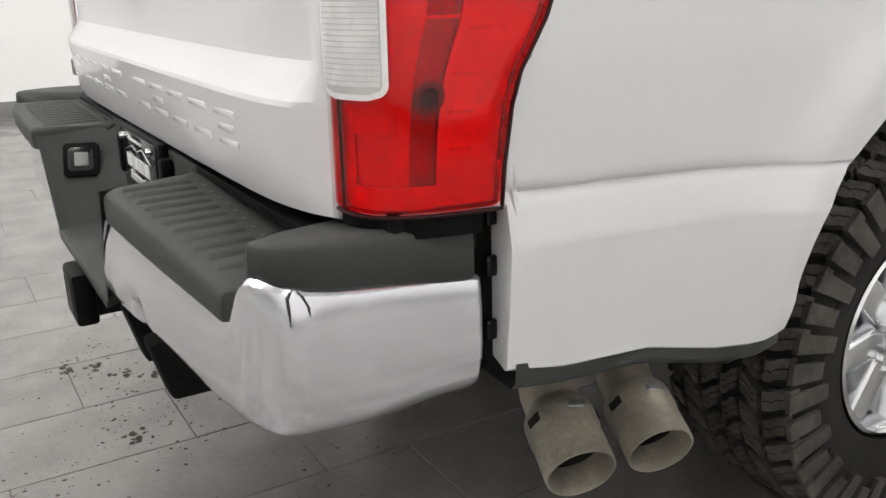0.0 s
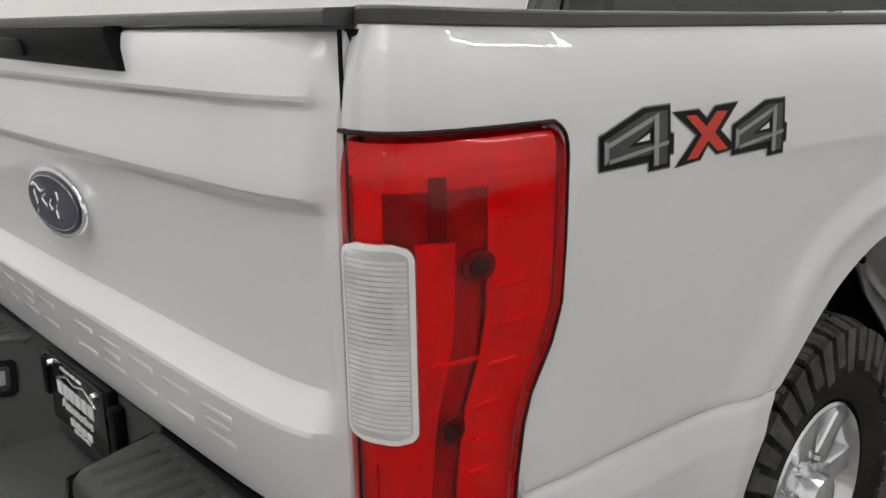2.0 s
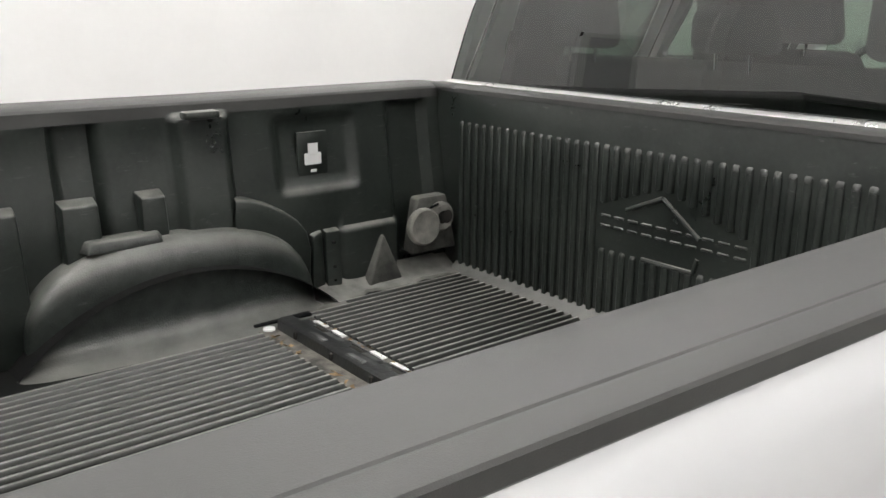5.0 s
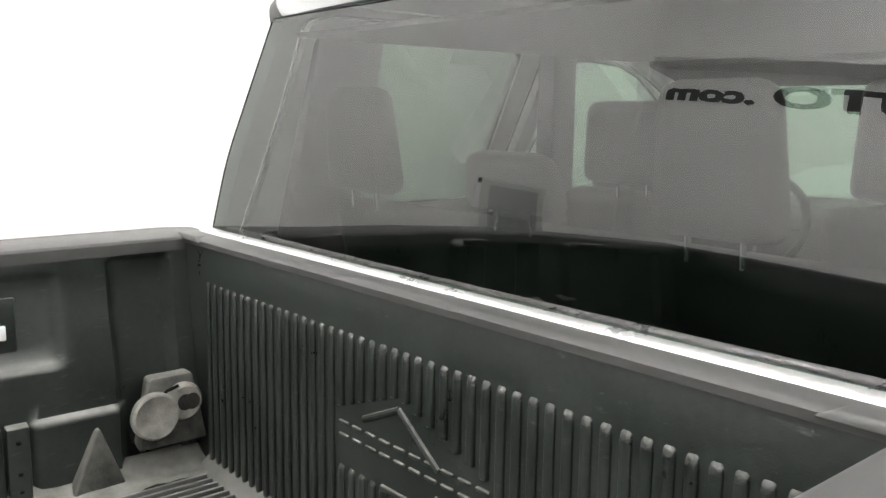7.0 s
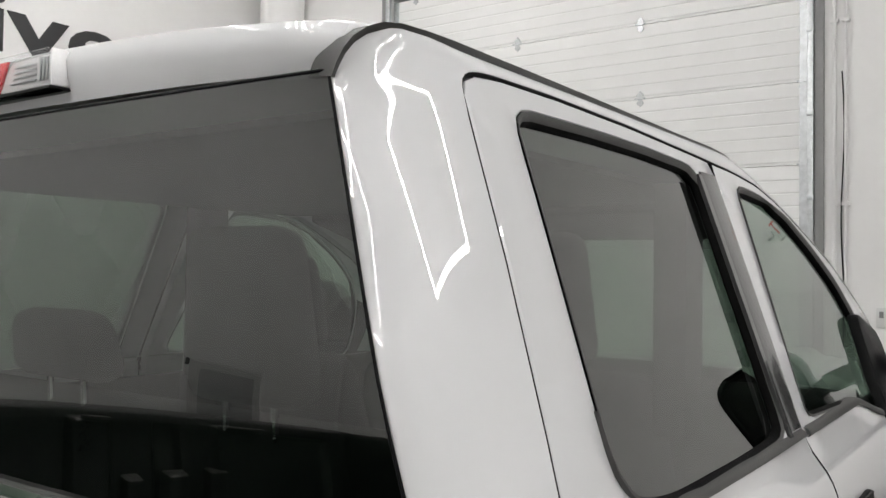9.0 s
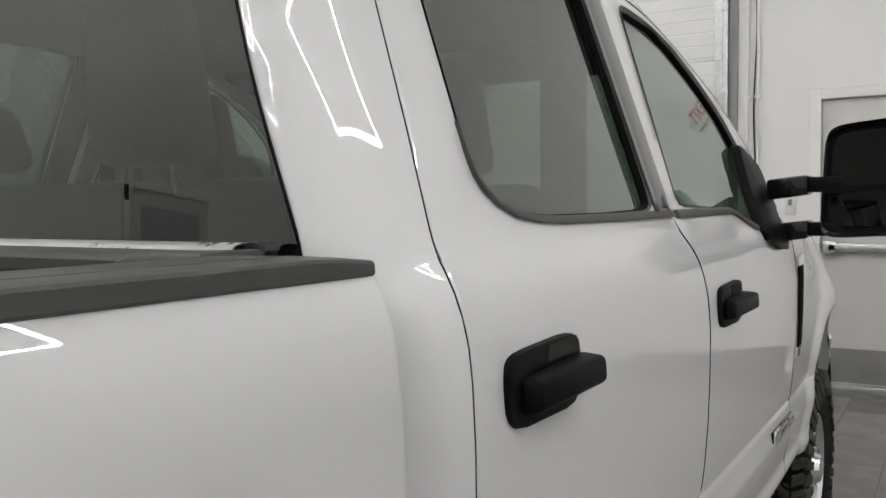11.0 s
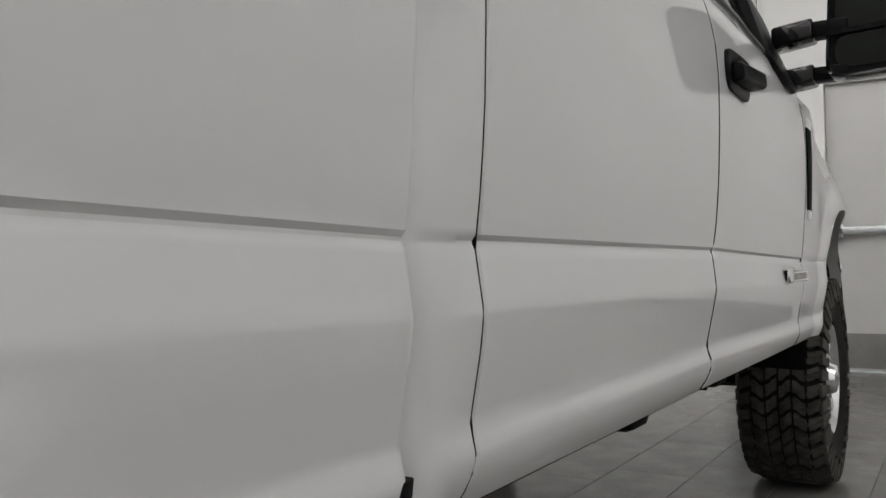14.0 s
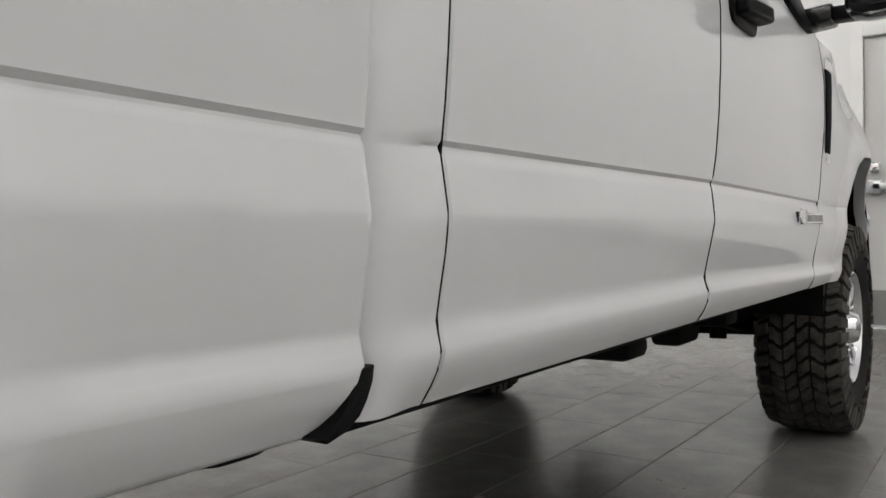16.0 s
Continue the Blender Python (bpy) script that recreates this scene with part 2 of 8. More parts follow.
BLUE = material("oval_blue", (0.009, 0.012, 0.040), 0.3, coat=0.25, vary=0.1, spec=0.3)
SILVER = material("silver_script", (0.72, 0.73, 0.75), 0.25, metal=0.8)
DECAL_BLACK = material("decal_black", (0.008, 0.008, 0.008), 0.35, vary=0.1, spec=0.12)
DECAL_DARK = material("decal_grey_dark", (0.070, 0.073, 0.071), 0.35, vary=0.12, scale=40, spec=0.2)
DECAL_LIGHT = material("decal_grey_light", (0.27, 0.275, 0.27), 0.35, vary=0.12, scale=40)
DECAL_GREY = material("decal_grey", (0.17, 0.175, 0.17), 0.35, vary=0.12, scale=40)
DECAL_RED = material("decal_red", (0.55, 0.045, 0.03), 0.35, vary=0.08, scale=40, spec=0.25)
PLATE_WHITE = material("plate_white", (0.75, 0.75, 0.74), 0.35)
SIGN_RED = material("sign_red", (0.70, 0.03, 0.04), 0.4)
DEBRIS = material("floor_debris", (0.05, 0.04, 0.03), 0.9, vary=0.5, scale=60)
LED = glowing("led_tube", (1.0, 0.985, 0.968), LED_STRENGTH)
LED_EAST = glowing("led_tube_east", (1.0, 0.985, 0.968), LED_EAST_STRENGTH)


def tile_material():
    m = material("floor_tile", (0.205, 0.198, 0.188), 0.21, vary=0.16, scale=5, bump=0.10, bump_scale=90)
    nt = m.node_tree
    p = nt.nodes["Principled BSDF"]
    info = nt.nodes.new("ShaderNodeObjectInfo")
    isl = nt.nodes.new("ShaderNodeNewGeometry")
    add = nt.nodes.new("ShaderNodeMath")
    add.operation = "ADD"
    nt.links.new(info.outputs["Random"], add.inputs[0])
    nt.links.new(isl.outputs["Random Per Island"], add.inputs[1])
    frac = nt.nodes.new("ShaderNodeMath")
    frac.operation = "FRACT"
    nt.links.new(add.outputs[0], frac.inputs[0])
    mr = nt.nodes.new("ShaderNodeMapRange")
    mr.inputs["To Min"].default_value = 0.88
    mr.inputs["To Max"].default_value = 1.10
    nt.links.new(frac.outputs[0], mr.inputs["Value"])
    hsv = nt.nodes.new("ShaderNodeHueSaturation")
    nt.links.new(mr.outputs["Result"], hsv.inputs["Value"])
    src = p.inputs["Base Color"].links[0].from_socket
    nt.links.new(src, hsv.inputs["Color"])
    nt.links.new(hsv.outputs["Color"], p.inputs["Base Color"])
    return m


TILE = tile_material()


# ---- mesh helpers ----
def link_mesh(name, verts, faces, mat, parent=None, label="", sharp=40.0, weld=0.0):
    me = bpy.data.meshes.new(name)
    me.from_pydata([tuple(v) for v in verts], [], [tuple(f) for f in faces])
    bm = bmesh.new()
    bm.from_mesh(me)
    if weld:
        bmesh.ops.remove_doubles(bm, verts=bm.verts, dist=weld)
        bmesh.ops.dissolve_degenerate(bm, edges=bm.edges, dist=1e-6)
    bm.to_mesh(me)
    bm.free()
    me.polygons.foreach_set("use_smooth", [True] * len(me.polygons))
    me.set_sharp_from_angle(angle=radians(sharp))
    me.materials.append(mat)
    ob = new(name, me)
    if parent is not None:
        ob.parent = parent
        ob.matrix_parent_inverse = parent.matrix_world.inverted() if parent.parent is None else (parent.parent.matrix_world @ parent.matrix_local).inverted()
    if label:
        tagged(ob, label)
    return ob


def part(name, bm, mat, parent=None, label="", sharp=40.0):
    """Links a bmesh as one mesh object under a thing or a part."""
    verts = [v.co.copy() for v in bm.verts]
    bm.verts.index_update()
    faces = [[v.index for v in f.verts] for f in bm.faces]
    bm.free()
    return link_mesh(name, verts, faces, mat, parent, label, sharp)


def empty(name, at=(0, 0, 0)):
    ob = new(name)
    ob.matrix_world = Matrix.Translation(at)
    return ob


def grid(P, flip=False, closed=False):
    """Vertices and quads of a net of points P[i][j]."""
    P = np.asarray(P, float)
    n, m = P.shape[:2]
    faces = []
    for i in range(n - (0 if closed else 1)):
        for j in range(m - 1):
            a, b = i * m + j, ((i + 1) % n) * m + j
            q = (a, b, b + 1, a + 1)
            faces.append(q[::-1] if flip else q)
    return P.reshape(-1, 3).tolist(), faces


def joined(*nets):
    verts, faces = [], []
    for v, f in nets:
        k = len(verts)
        verts += v
        faces += [tuple(i + k for i in q) for q in f]
    return verts, faces


def mirrored(net, side):
    if side > 0:
        return net
    v, f = net
    return [(-p[0], p[1], p[2]) for p in v], [tuple(q)[::-1] for q in f]


def box_bm(x0, x1, y0, y1, z0, z1, bevel=0.0, seg=2, bm=None):
    bm = bm or bmesh.new()
    made = bmesh.ops.create_cube(bm, size=1.0)["verts"]
    bmesh.ops.transform(bm, verts=made, matrix=Matrix.LocRotScale(((x0 + x1) / 2, (y0 + y1) / 2, (z0 + z1) / 2), None, (abs(x1 - x0), abs(y1 - y0), abs(z1 - z0))))
    if bevel:
        edges = list({e for v in made for e in v.link_edges})
        bmesh.ops.bevel(bm, geom=edges, offset=bevel, segments=seg, profile=0.5, affect="EDGES")
    return bm


def hexa_bm(corners, bevel=0.0, seg=2):
    """A six-sided block from its eight corners: the lower ring of four, then the upper."""
    bm = bmesh.new()
    v = [bm.verts.new(c) for c in corners]
    for q in ((0, 3, 2, 1), (4, 5, 6, 7), (0, 1, 5, 4), (1, 2, 6, 5), (2, 3, 7, 6), (3, 0, 4, 7)):
        bm.faces.new([v[i] for i in q])
    bmesh.ops.recalc_face_normals(bm, faces=bm.faces)
    if bevel:
        bmesh.ops.bevel(bm, geom=list(bm.edges), offset=bevel, segments=seg, profile=0.5, affect="EDGES")
    return bm


def prism_bm(outline, axis, a, b, bevel=0.0, seg=2, bm=None):
    """A slab: an outline of pairs, in the two other axes in order, drawn out along one axis from a to b."""
    bm = bm or bmesh.new()

    def at(p, h):
        c = list(p)
        c.insert("xyz".index(axis), h)
        return c

    lo = [bm.verts.new(at(p, a)) for p in outline]
    hi = [bm.verts.new(at(p, b)) for p in outline]
    fs = [bm.faces.new(lo[::-1]), bm.faces.new(hi)]
    n = len(outline)
    for i in range(n):
        fs.append(bm.faces.new((lo[i], lo[(i + 1) % n], hi[(i + 1) % n], hi[i])))
    bmesh.ops.recalc_face_normals(bm, faces=fs)
    if bevel:
        rim = [e for e in hi[0].link_edges]
        edges = list({e for f in fs[:2] for e in f.edges})
        bmesh.ops.bevel(bm, geom=edges, offset=bevel, segments=seg, profile=0.5, affect="EDGES")
    return bm


def lathe(profile, segments=48, axis="x", centre=(0, 0, 0)):
    """A turned shape: pairs of (along, radius)."""
    rows = []
    for k in range(segments):
        a = 2 * math.pi * k / segments
        row = []
        for h, r in profile:
            c, s = r * math.cos(a), r * math.sin(a)
            p = {"x": (h, c, s), "y": (s, h, c), "z": (c, s, h)}[axis]
            row.append([p[i] + centre[i] for i in range(3)])
        rows.append(row)
    return grid(rows, closed=True)


def tube(path, radius, sides=10, close=False):
    """A round bar along a path of points."""
    pts = [Vector(p) for p in path]
    n = len(pts)
    rows = []
    up = Vector((0, 0, 1))
    for i in range(n):
        a, b = pts[i - 1] if (i or close) else pts[0], pts[(i + 1) % n] if (i < n - 1 or close) else pts[-1]
        d = (b - a).normalized()
        side = d.cross(up if abs(d.dot(up)) < 0.95 else Vector((1, 0, 0))).normalized()
        top = side.cross(d)
        r = radius[i] if isinstance(radius, (list, tuple)) else radius
        rows.append([pts[i] + r * (math.cos(2 * math.pi * k / sides) * side + math.sin(2 * math.pi * k / sides) * top) for k in range(sides)] )
    for row in rows:
        row.append(row[0].copy())
    v, f = grid(rows, closed=close)
    if not close:
        m = sides + 1
        f.append(tuple(range(sides))[::-1])
        f.append(tuple((n - 1) * m + k for k in range(sides)))
    return v, f


def ribbon(path, width, thick, across):
    """A flat strip along a path; across gives the way of its width at each point."""
    rows = []
    n = len(path)
    for i, p in enumerate(path):
        p = Vector(p)
        d = (Vector(path[min(i + 1, n - 1)]) - Vector(path[max(i - 1, 0)])).normalized()
        w = Vector(across[i] if isinstance(across[0], (tuple, list)) else across).normalized()
        u = d.cross(w).normalized()
        wide = width[i] if isinstance(width, (list, tuple)) else width
        ring = [p - w * wide / 2 - u * thick / 2, p - w * wide / 2 * 0.8 + u * thick / 2, p + w * wide / 2 * 0.8 + u * thick / 2, p + w * wide / 2 - u * thick / 2]
        rows.append(ring + [ring[0]])
    v, f = grid(rows)
    f.append((3, 2, 1, 0))
    k = 5 * (n - 1)
    f.append((k, k + 1, k + 2, k + 3))
    return v, f


def curve_at(table):
    xs = [p[0] for p in table]
    ys = [p[1] for p in table]
    return lambda v: float(np.interp(v, xs, ys))


def text_mesh(words, height, mat, name, parent, m, depth=0.01, label="", space=1.0, width=1.0, bold=0.0):
    """Words in the built-in font, drawn out, as one mesh at the pose m."""
    cu = bpy.data.curves.new(name, "FONT")
    cu.body, cu.size, cu.extrude, cu.space_character = words, height, depth / 2, space
    cu.resolution_u = 4
    cu.offset = bold
    ob = bpy.data.objects.new(name, cu)
    scene.collection.objects.link(ob)
    dg = bpy.context.evaluated_depsgraph_get()
    me = bpy.data.meshes.new_from_object(ob.evaluated_get(dg))
    bpy.data.objects.remove(ob)
    me.transform(m @ Matrix.Diagonal((width, 1, 1, 1)))
    me.materials.clear()
    me.materials.append(mat)
    res = new(name, me)
    if parent is not None:
        res.parent = parent
    if label:
        tagged(res, label)
    return res


def split_letters(ob, label, name="letter"):
    """One object for each letter of a word, under one Empty."""
    me = ob.data
    n = len(me.vertices)
    lead = list(range(n))

    def find(i):
        while lead[i] != i:
            lead[i] = lead[lead[i]]
            i = lead[i]
        return i

    for e in me.edges:
        a, b = find(e.vertices[0]), find(e.vertices[1])
        lead[a] = b
    isles = {}
    for p in me.polygons:
        isles.setdefault(find(p.vertices[0]), []).append(p)
    lo, hi = np.min([v.co for v in me.vertices], axis=0), np.max([v.co for v in me.vertices], axis=0)
    ax = 0 if hi[0] - lo[0] > hi[1] - lo[1] else 1
    spans = []
    for ps in isles.values():
        vs = [me.vertices[i].co[ax] for p in ps for i in p.vertices]
        spans.append([min(vs), max(vs), ps])
    spans.sort(key=lambda s: s[0])
    groups = []
    for s in spans:
        if groups and s[0] < groups[-1][1] - 0.3 * min(s[1] - s[0], groups[-1][1] - groups[-1][0]):
            groups[-1][1] = max(groups[-1][1], s[1])
            groups[-1][2] = groups[-1][2] + s[2]
        else:
            groups.append(s)
    word = tagged(empty(ob.name.split(".")[0], tuple((lo + hi) / 2)), label, "sign")
    for a, b, ps in groups:
        used = sorted({i for p in ps for i in p.vertices})
        at = {i: k for k, i in enumerate(used)}
        piece = link_mesh(name, [me.vertices[i].co.copy() for i in used], [[at[i] for i in p.vertices] for p in ps], me.materials[0], word, sharp=30)
    bpy.data.objects.remove(ob)
    return word


def smooth01(t):
    t = min(1.0, max(0.0, t))
    return t * t * (3 - 2 * t)


# ---- the hall ----
XL, XR, YB, YF, ZC = -6.8, 6.2, -7.5, 9.2, 8.6
FLOOR = 0.025   # level of the tiles


def wall_block(name, x0, x1, y0, y1, z0, z1, mat, label, category="wall"):
    return tagged(part(name, box_bm(x0, x1, y0, y1, z0, z1), mat), label, category, kind="structure")


wall_block("wall_west", XL - 0.2, XL, YB - 1.7, YF, 0, ZC, WALL, "plain white painted hall wall with lettering", "wall")
wall_block("wall_east", XR, XR + 0.2, YB - 1.7, YF, 0, ZC, WALL, "plain white painted hall wall", "wall")
wall_block("wall_south", XL, XR, YB - 0.7, YB - 0.5, 0, ZC, WALL, "plain white painted hall wall behind the truck", "wall")
GX0, GX1, GZ = -4.76, -0.30, 4.9     # opening of the roller door
DX0, DX1, DZ = 0.47, 1.50, 2.36      # opening of the exit door
wall_block("wall_north", XL, GX0 - 0.02, YF, YF + 0.2, 0, ZC, WALL, "white painted hall wall beside the overhead door", "wall")
wall_block("wall_north_2", GX1 + 0.02, DX0 - 0.09, YF, YF + 0.2, 0, ZC, WALL, "white painted wall between the two doors", "wall")
wall_block("wall_north_3", DX1 + 0.09, XR, YF, YF + 0.2, 0, ZC, WALL, "white painted wall beside the exit door", "wall")
wall_block("wall_north_4", DX0 - 0.09, DX1 + 0.09, YF, YF + 0.2, DZ + 0.09, ZC, WALL, "white painted wall above the exit door", "wall")
wall_block("wall_north_5", GX0 - 0.02, GX1 + 0.02, YF, YF + 0.2, GZ, ZC, WALL, "white painted wall above the overhead door", "wall")
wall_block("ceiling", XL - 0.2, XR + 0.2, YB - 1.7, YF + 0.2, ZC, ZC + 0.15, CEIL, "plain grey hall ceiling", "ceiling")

# floor bed with the joints, tiles above it
floor = tagged(part("floor", box_bm(XL - 0.2, XR + 0.2, YB - 1.7, YF + 0.2, -0.12, FLOOR - 0.003), GROUT), "large grey floor of wood-grain tiles in offset rows", "floor", kind="structure")

# cove base along the walls
for nm, b in (("baseboard", (XL, XL + 0.015, YB, YF, 0.0, 0.16)), ("baseboard_2", (GX1 + 0.03, DX0 - 0.10, YF - 0.015, YF, 0.0, 0.26)), ("baseboard_3", (DX1 + 0.10, XR, YF - 0.015, YF, 0.0, 0.26)),
              ("baseboard_4", (XL, XR, YB - 0.5, YB - 0.485, 0, 0.16)), ("baseboard_5", (XR - 0.015, XR, YB, YF, 0, 0.16))):
    tagged(part(nm, box_bm(*b, bevel=0.004), COVE), "dark grey rubber wall base", "wall base", kind="structure")

# overhead door with its sections, hinges and track
gdoor = tagged(empty("door_1", ((GX0 + GX1) / 2, YF + 0.06, 0)), "white sectional overhead door, closed, with hinges", "overhead door", kind="structure")
zs = [0.0]
while zs[-1] < GZ - 0.1:
    zs.append(zs[-1] + 0.702)
OFF = 4.165 - 0.702 * 5
for k in range(-1, 7):
    z0, z1 = max(0.005, OFF + 0.702 * k), min(GZ, OFF + 0.702 * (k + 1))
    if z1 - z0 < 0.05:
        continue
    outline = [(YF + 0.10, z0 + 0.002), (YF + 0.05, z0 + 0.002)]
    steps = 6
    for i in range(steps):
        za = z0 + 0.02 + (z1 - z0 - 0.04) * i / steps
        zb = z0 + 0.02 + (z1 - z0 - 0.04) * (i + 1) / steps
        outline += [(YF + 0.05, za), (YF + 0.045, za + 0.012), (YF + 0.045, zb - 0.006)]
    outline += [(YF + 0.05, z1 - 0.004), (YF + 0.10, z1 - 0.004)]
    part("door_section", prism_bm(outline, "x", GX0, GX1), GARAGE, gdoor, sharp=20)
    for hx in (-4.45, -3.137, -1.806, -0.36):
        if z1 > GZ - 0.02:
            continue
        bm = prism_bm([(hx, z1 - 0.075), (hx + 0.035, z1 - 0.045), (hx + 0.02, z1 - 0.012), (hx + 0.035, z1 + 0.03), (hx, z1 + 0.075), (hx - 0.035, z1 + 0.03), (hx - 0.02, z1 - 0.012), (hx - 0.035, z1 - 0.045)], "y", YF + 0.032, YF + 0.044, bevel=0.003, seg=1)
        box_bm(hx - 0.05, hx + 0.05, YF + 0.022, YF + 0.036, z1 - 0.008, z1 + 0.006, bm=bm)
        part("door_hinge", bm, GALV, gdoor)
    part("end_stile", box_bm(GX1 - 0.09, GX1 - 0.005, YF + 0.034, YF + 0.044, z0 + 0.006, z1 - 0.006), GALV, gdoor)
    part("end_stile", box_bm(GX0 + 0.005, GX0 + 0.07, YF + 0.034, YF + 0.044, z0 + 0.006, z1 - 0.006), GALV, gdoor)
for nm, tx in (("track_rail", GX1 - 0.01), ("track_rail", GX0 - 0.05)):
    part(nm, box_bm(tx, tx + 0.05, YF - 0.06, YF - 0.005, 0.0, GZ + 0.2, bevel=0.01), GALV, gdoor)
    part("door_jamb", box_bm(tx + (0.055 if tx > -1 else -0.07), tx + (0.125 if tx > -1 else -0.005), YF - 0.035, YF - 0.003, 0.0, GZ + 0.2, bevel=0.004), TRACK, gdoor)
    for k in range(7):
        bz = 0.35 + 0.7 * k
        part("track_bracket", box_bm(tx - 0.004, tx + 0.054, YF - 0.066, YF - 0.0, bz, bz + 0.05, bevel=0.004), GALV, gdoor)

# conduits on the wall
for nm, cx, z0, z1, r in (("conduit", -0.105, 0.0, ZC, 0.016), ("conduit", -0.02, 0.0, ZC, 0.011)):
    bm_net = tube([(cx, YF - 0.03, z0 + (ZC - 0.3) * k / 6 if z1 == ZC else z0) for k in range(7)], r)
    c = tagged(link_mesh(nm, *bm_net, WALL), "white painted electrical conduit up the wall", "conduit")
    for k in range(3):
        part("strap", box_bm(cx - 0.03, cx + 0.03, YF - 0.04, YF, 0.9 + 1.5 * k, 0.93 + 1.5 * k, bevel=0.003), WALL, c)
wire = tagged(link_mesh("cable", *tube([(-0.045 + 0.012 * math.sin(k * 0.9), YF - 0.012, 1.2 + 2.3 * k / 11) for k in range(12)], 0.006, 6), BLACK), "thin black cable hanging down the wall", "cable")

# exit door with frame, panic bar and kick plate
exit_door = tagged(empty("door_2", ((DX0 + DX1) / 2, YF + 0.05, 0)), "pale grey steel exit door with a push bar, closed", "door", kind="structure")
part("door_leaf", box_bm(DX0 + 0.004, DX1 - 0.004, YF + 0.03, YF + 0.075, FLOOR + 0.015, DZ - 0.004, bevel=0.004), DOOR_GREY, exit_door)
part("kick_plate", box_bm(DX0 + 0.01, DX1 - 0.01, YF + 0.024, YF + 0.032, 0.05, 0.33, bevel=0.002), COVE, exit_door, "dark grey kick plate")
part("threshold", box_bm(DX0, DX1, YF - 0.03, YF + 0.07, 0.0, FLOOR + 0.014, bevel=0.004), GALV, exit_door)
for x0, x1 in ((DX0 - 0.085, DX0), (DX1, DX1 + 0.085)):
    part("door_frame", prism_bm([(x0, YF - 0.03), (x1, YF - 0.03), (x1, YF - 0.015), (x1, YF + 0.10), (x0, YF + 0.10)], "z", 0.0, DZ + 0.085, bevel=0.006), WALL, exit_door)
part("door_head", box_bm(DX0, DX1, YF - 0.03, YF + 0.10, DZ, DZ + 0.085, bevel=0.006), WALL, exit_door)
part("push_bar", box_bm(DX0 + 0.06, DX1 - 0.06, YF - 0.06, YF - 0.01, 1.125, 1.19, bevel=0.012), GALV, exit_door, "brushed metal push bar")
part("bar_end", box_bm(DX0 + 0.03, DX0 + 0.13, YF - 0.06, YF + 0.03, 1.10, 1.21, bevel=0.012), GALV, exit_door)
part("door_lock", box_bm(DX0 + 0.05, DX0 + 0.12, YF - 0.045, YF + 0.03, 1.26, 1.35, bevel=0.01), CHROME_BRIGHT, exit_door)

# exit sign with its lamps
sign = tagged(empty("exit_sign", (1.41, YF - 0.03, 3.06)), "white exit sign with red letters and two lamp heads", "exit sign")
part("sign_box", box_bm(1.24, 1.58, YF - 0.06, YF - 0.002, 2.95, 3.17, bevel=0.008), PLATE_WHITE, sign)
t = text_mesh("EXIT", 0.18, SIGN_RED, "letters", None, Matrix.Translation((1.262, YF - 0.066, 3.00)) @ Matrix.Rotation(radians(90), 4, "X"), 0.008, width=0.85)
t.parent, t.matrix_parent_inverse = sign, sign.matrix_world.inverted()
for lx in (1.16, 1.66):
    part("lamp_head", box_bm(lx - 0.05, lx + 0.05, YF - 0.12, YF - 0.03, 3.02, 3.10, bevel=0.02), PLATE_WHITE, sign)
    part("lamp_arm", box_bm(min(lx, 1.41), max(lx, 1.41), YF - 0.05, YF - 0.02, 3.05, 3.07), GALV, sign)

# small wall plate beside the exit
plate = tagged(part("wall_switch", box_bm(0.20, 0.28, YF - 0.02, YF, 1.42, 1.58, bevel=0.006), PLATE_WHITE), "small white wall switch plate", "switch")
part("toggle", box_bm(0.225, 0.255, YF - 0.028, YF - 0.016, 1.50, 1.55), TRACK, plate)

# round white downpipe in the corner
pipe = tagged(link_mesh("downpipe", *tube([(XL + 0.60, YF - 0.30, 0.0), (XL + 0.60, YF - 0.30, 2.8), (XL + 0.60, YF - 0.30, ZC)], 0.26, 28), WALL), "thick round white pipe in the hall corner", "pipe")
for z in (1.2, 3.4):
    part("pipe_band", box_bm(XL + 0.33, XL + 0.87, YF - 0.32, YF, z, z + 0.04, bevel=0.004), WALL, pipe)

# lettering on the long wall: the general words are lettered, the firm's name is plain bars
def mount(words, y_end, z, height, length, nm, label):
    """Raised letters that end at y_end, of that height and whole length."""
    ob = text_mesh(words, height / 0.74, LETTER, nm, None, Matrix.Identity(4), 0.02, bold=0.014 * height / 0.62)
    xs = [v.co.x for v in ob.data.vertices]
    k = length / (max(xs) - min(xs))
    base = Matrix.Translation((XL + 0.012, y_end - length, z)) @ Matrix.Rotation(radians(90), 4, "Z") @ Matrix.Rotation(radians(90), 4, "X")
    bold = Matrix.Diagonal((k, 1, 1, 1)) @ Matrix.Translation((-min(xs), 0, 0))
    ob.data.transform(base @ bold)
    return split_letters(ob, label)


mount("Automotive", 7.10, 3.86, 0.62, 6.40, "wall_word", "large black raised word on the white wall")
for nm, words, xe, ln in (("wall_word", ".com", -6.60, 1.68), ("wall_word", "AUTO", -4.62, 3.25)):
    ob = text_mesh(words, 0.51 if words == "AUTO" else 0.44, LETTER, nm, None, Matrix.Identity(4), 0.02, bold=0.02)
    xs = [v.co.x for v in ob.data.vertices]
    k = ln / (max(xs) - min(xs))
    ob.data.transform(Matrix.Translation((xe + ln, YB - 0.488, 6.10)) @ Matrix.Rotation(radians(180), 4, "Z") @ Matrix.Rotation(radians(90), 4, "X") @ Matrix.Diagonal((k, 1, 1, 1)) @ Matrix.Translation((-min(xs), 0, 0)))
    split_letters(ob, "black raised letters on the rear hall wall")
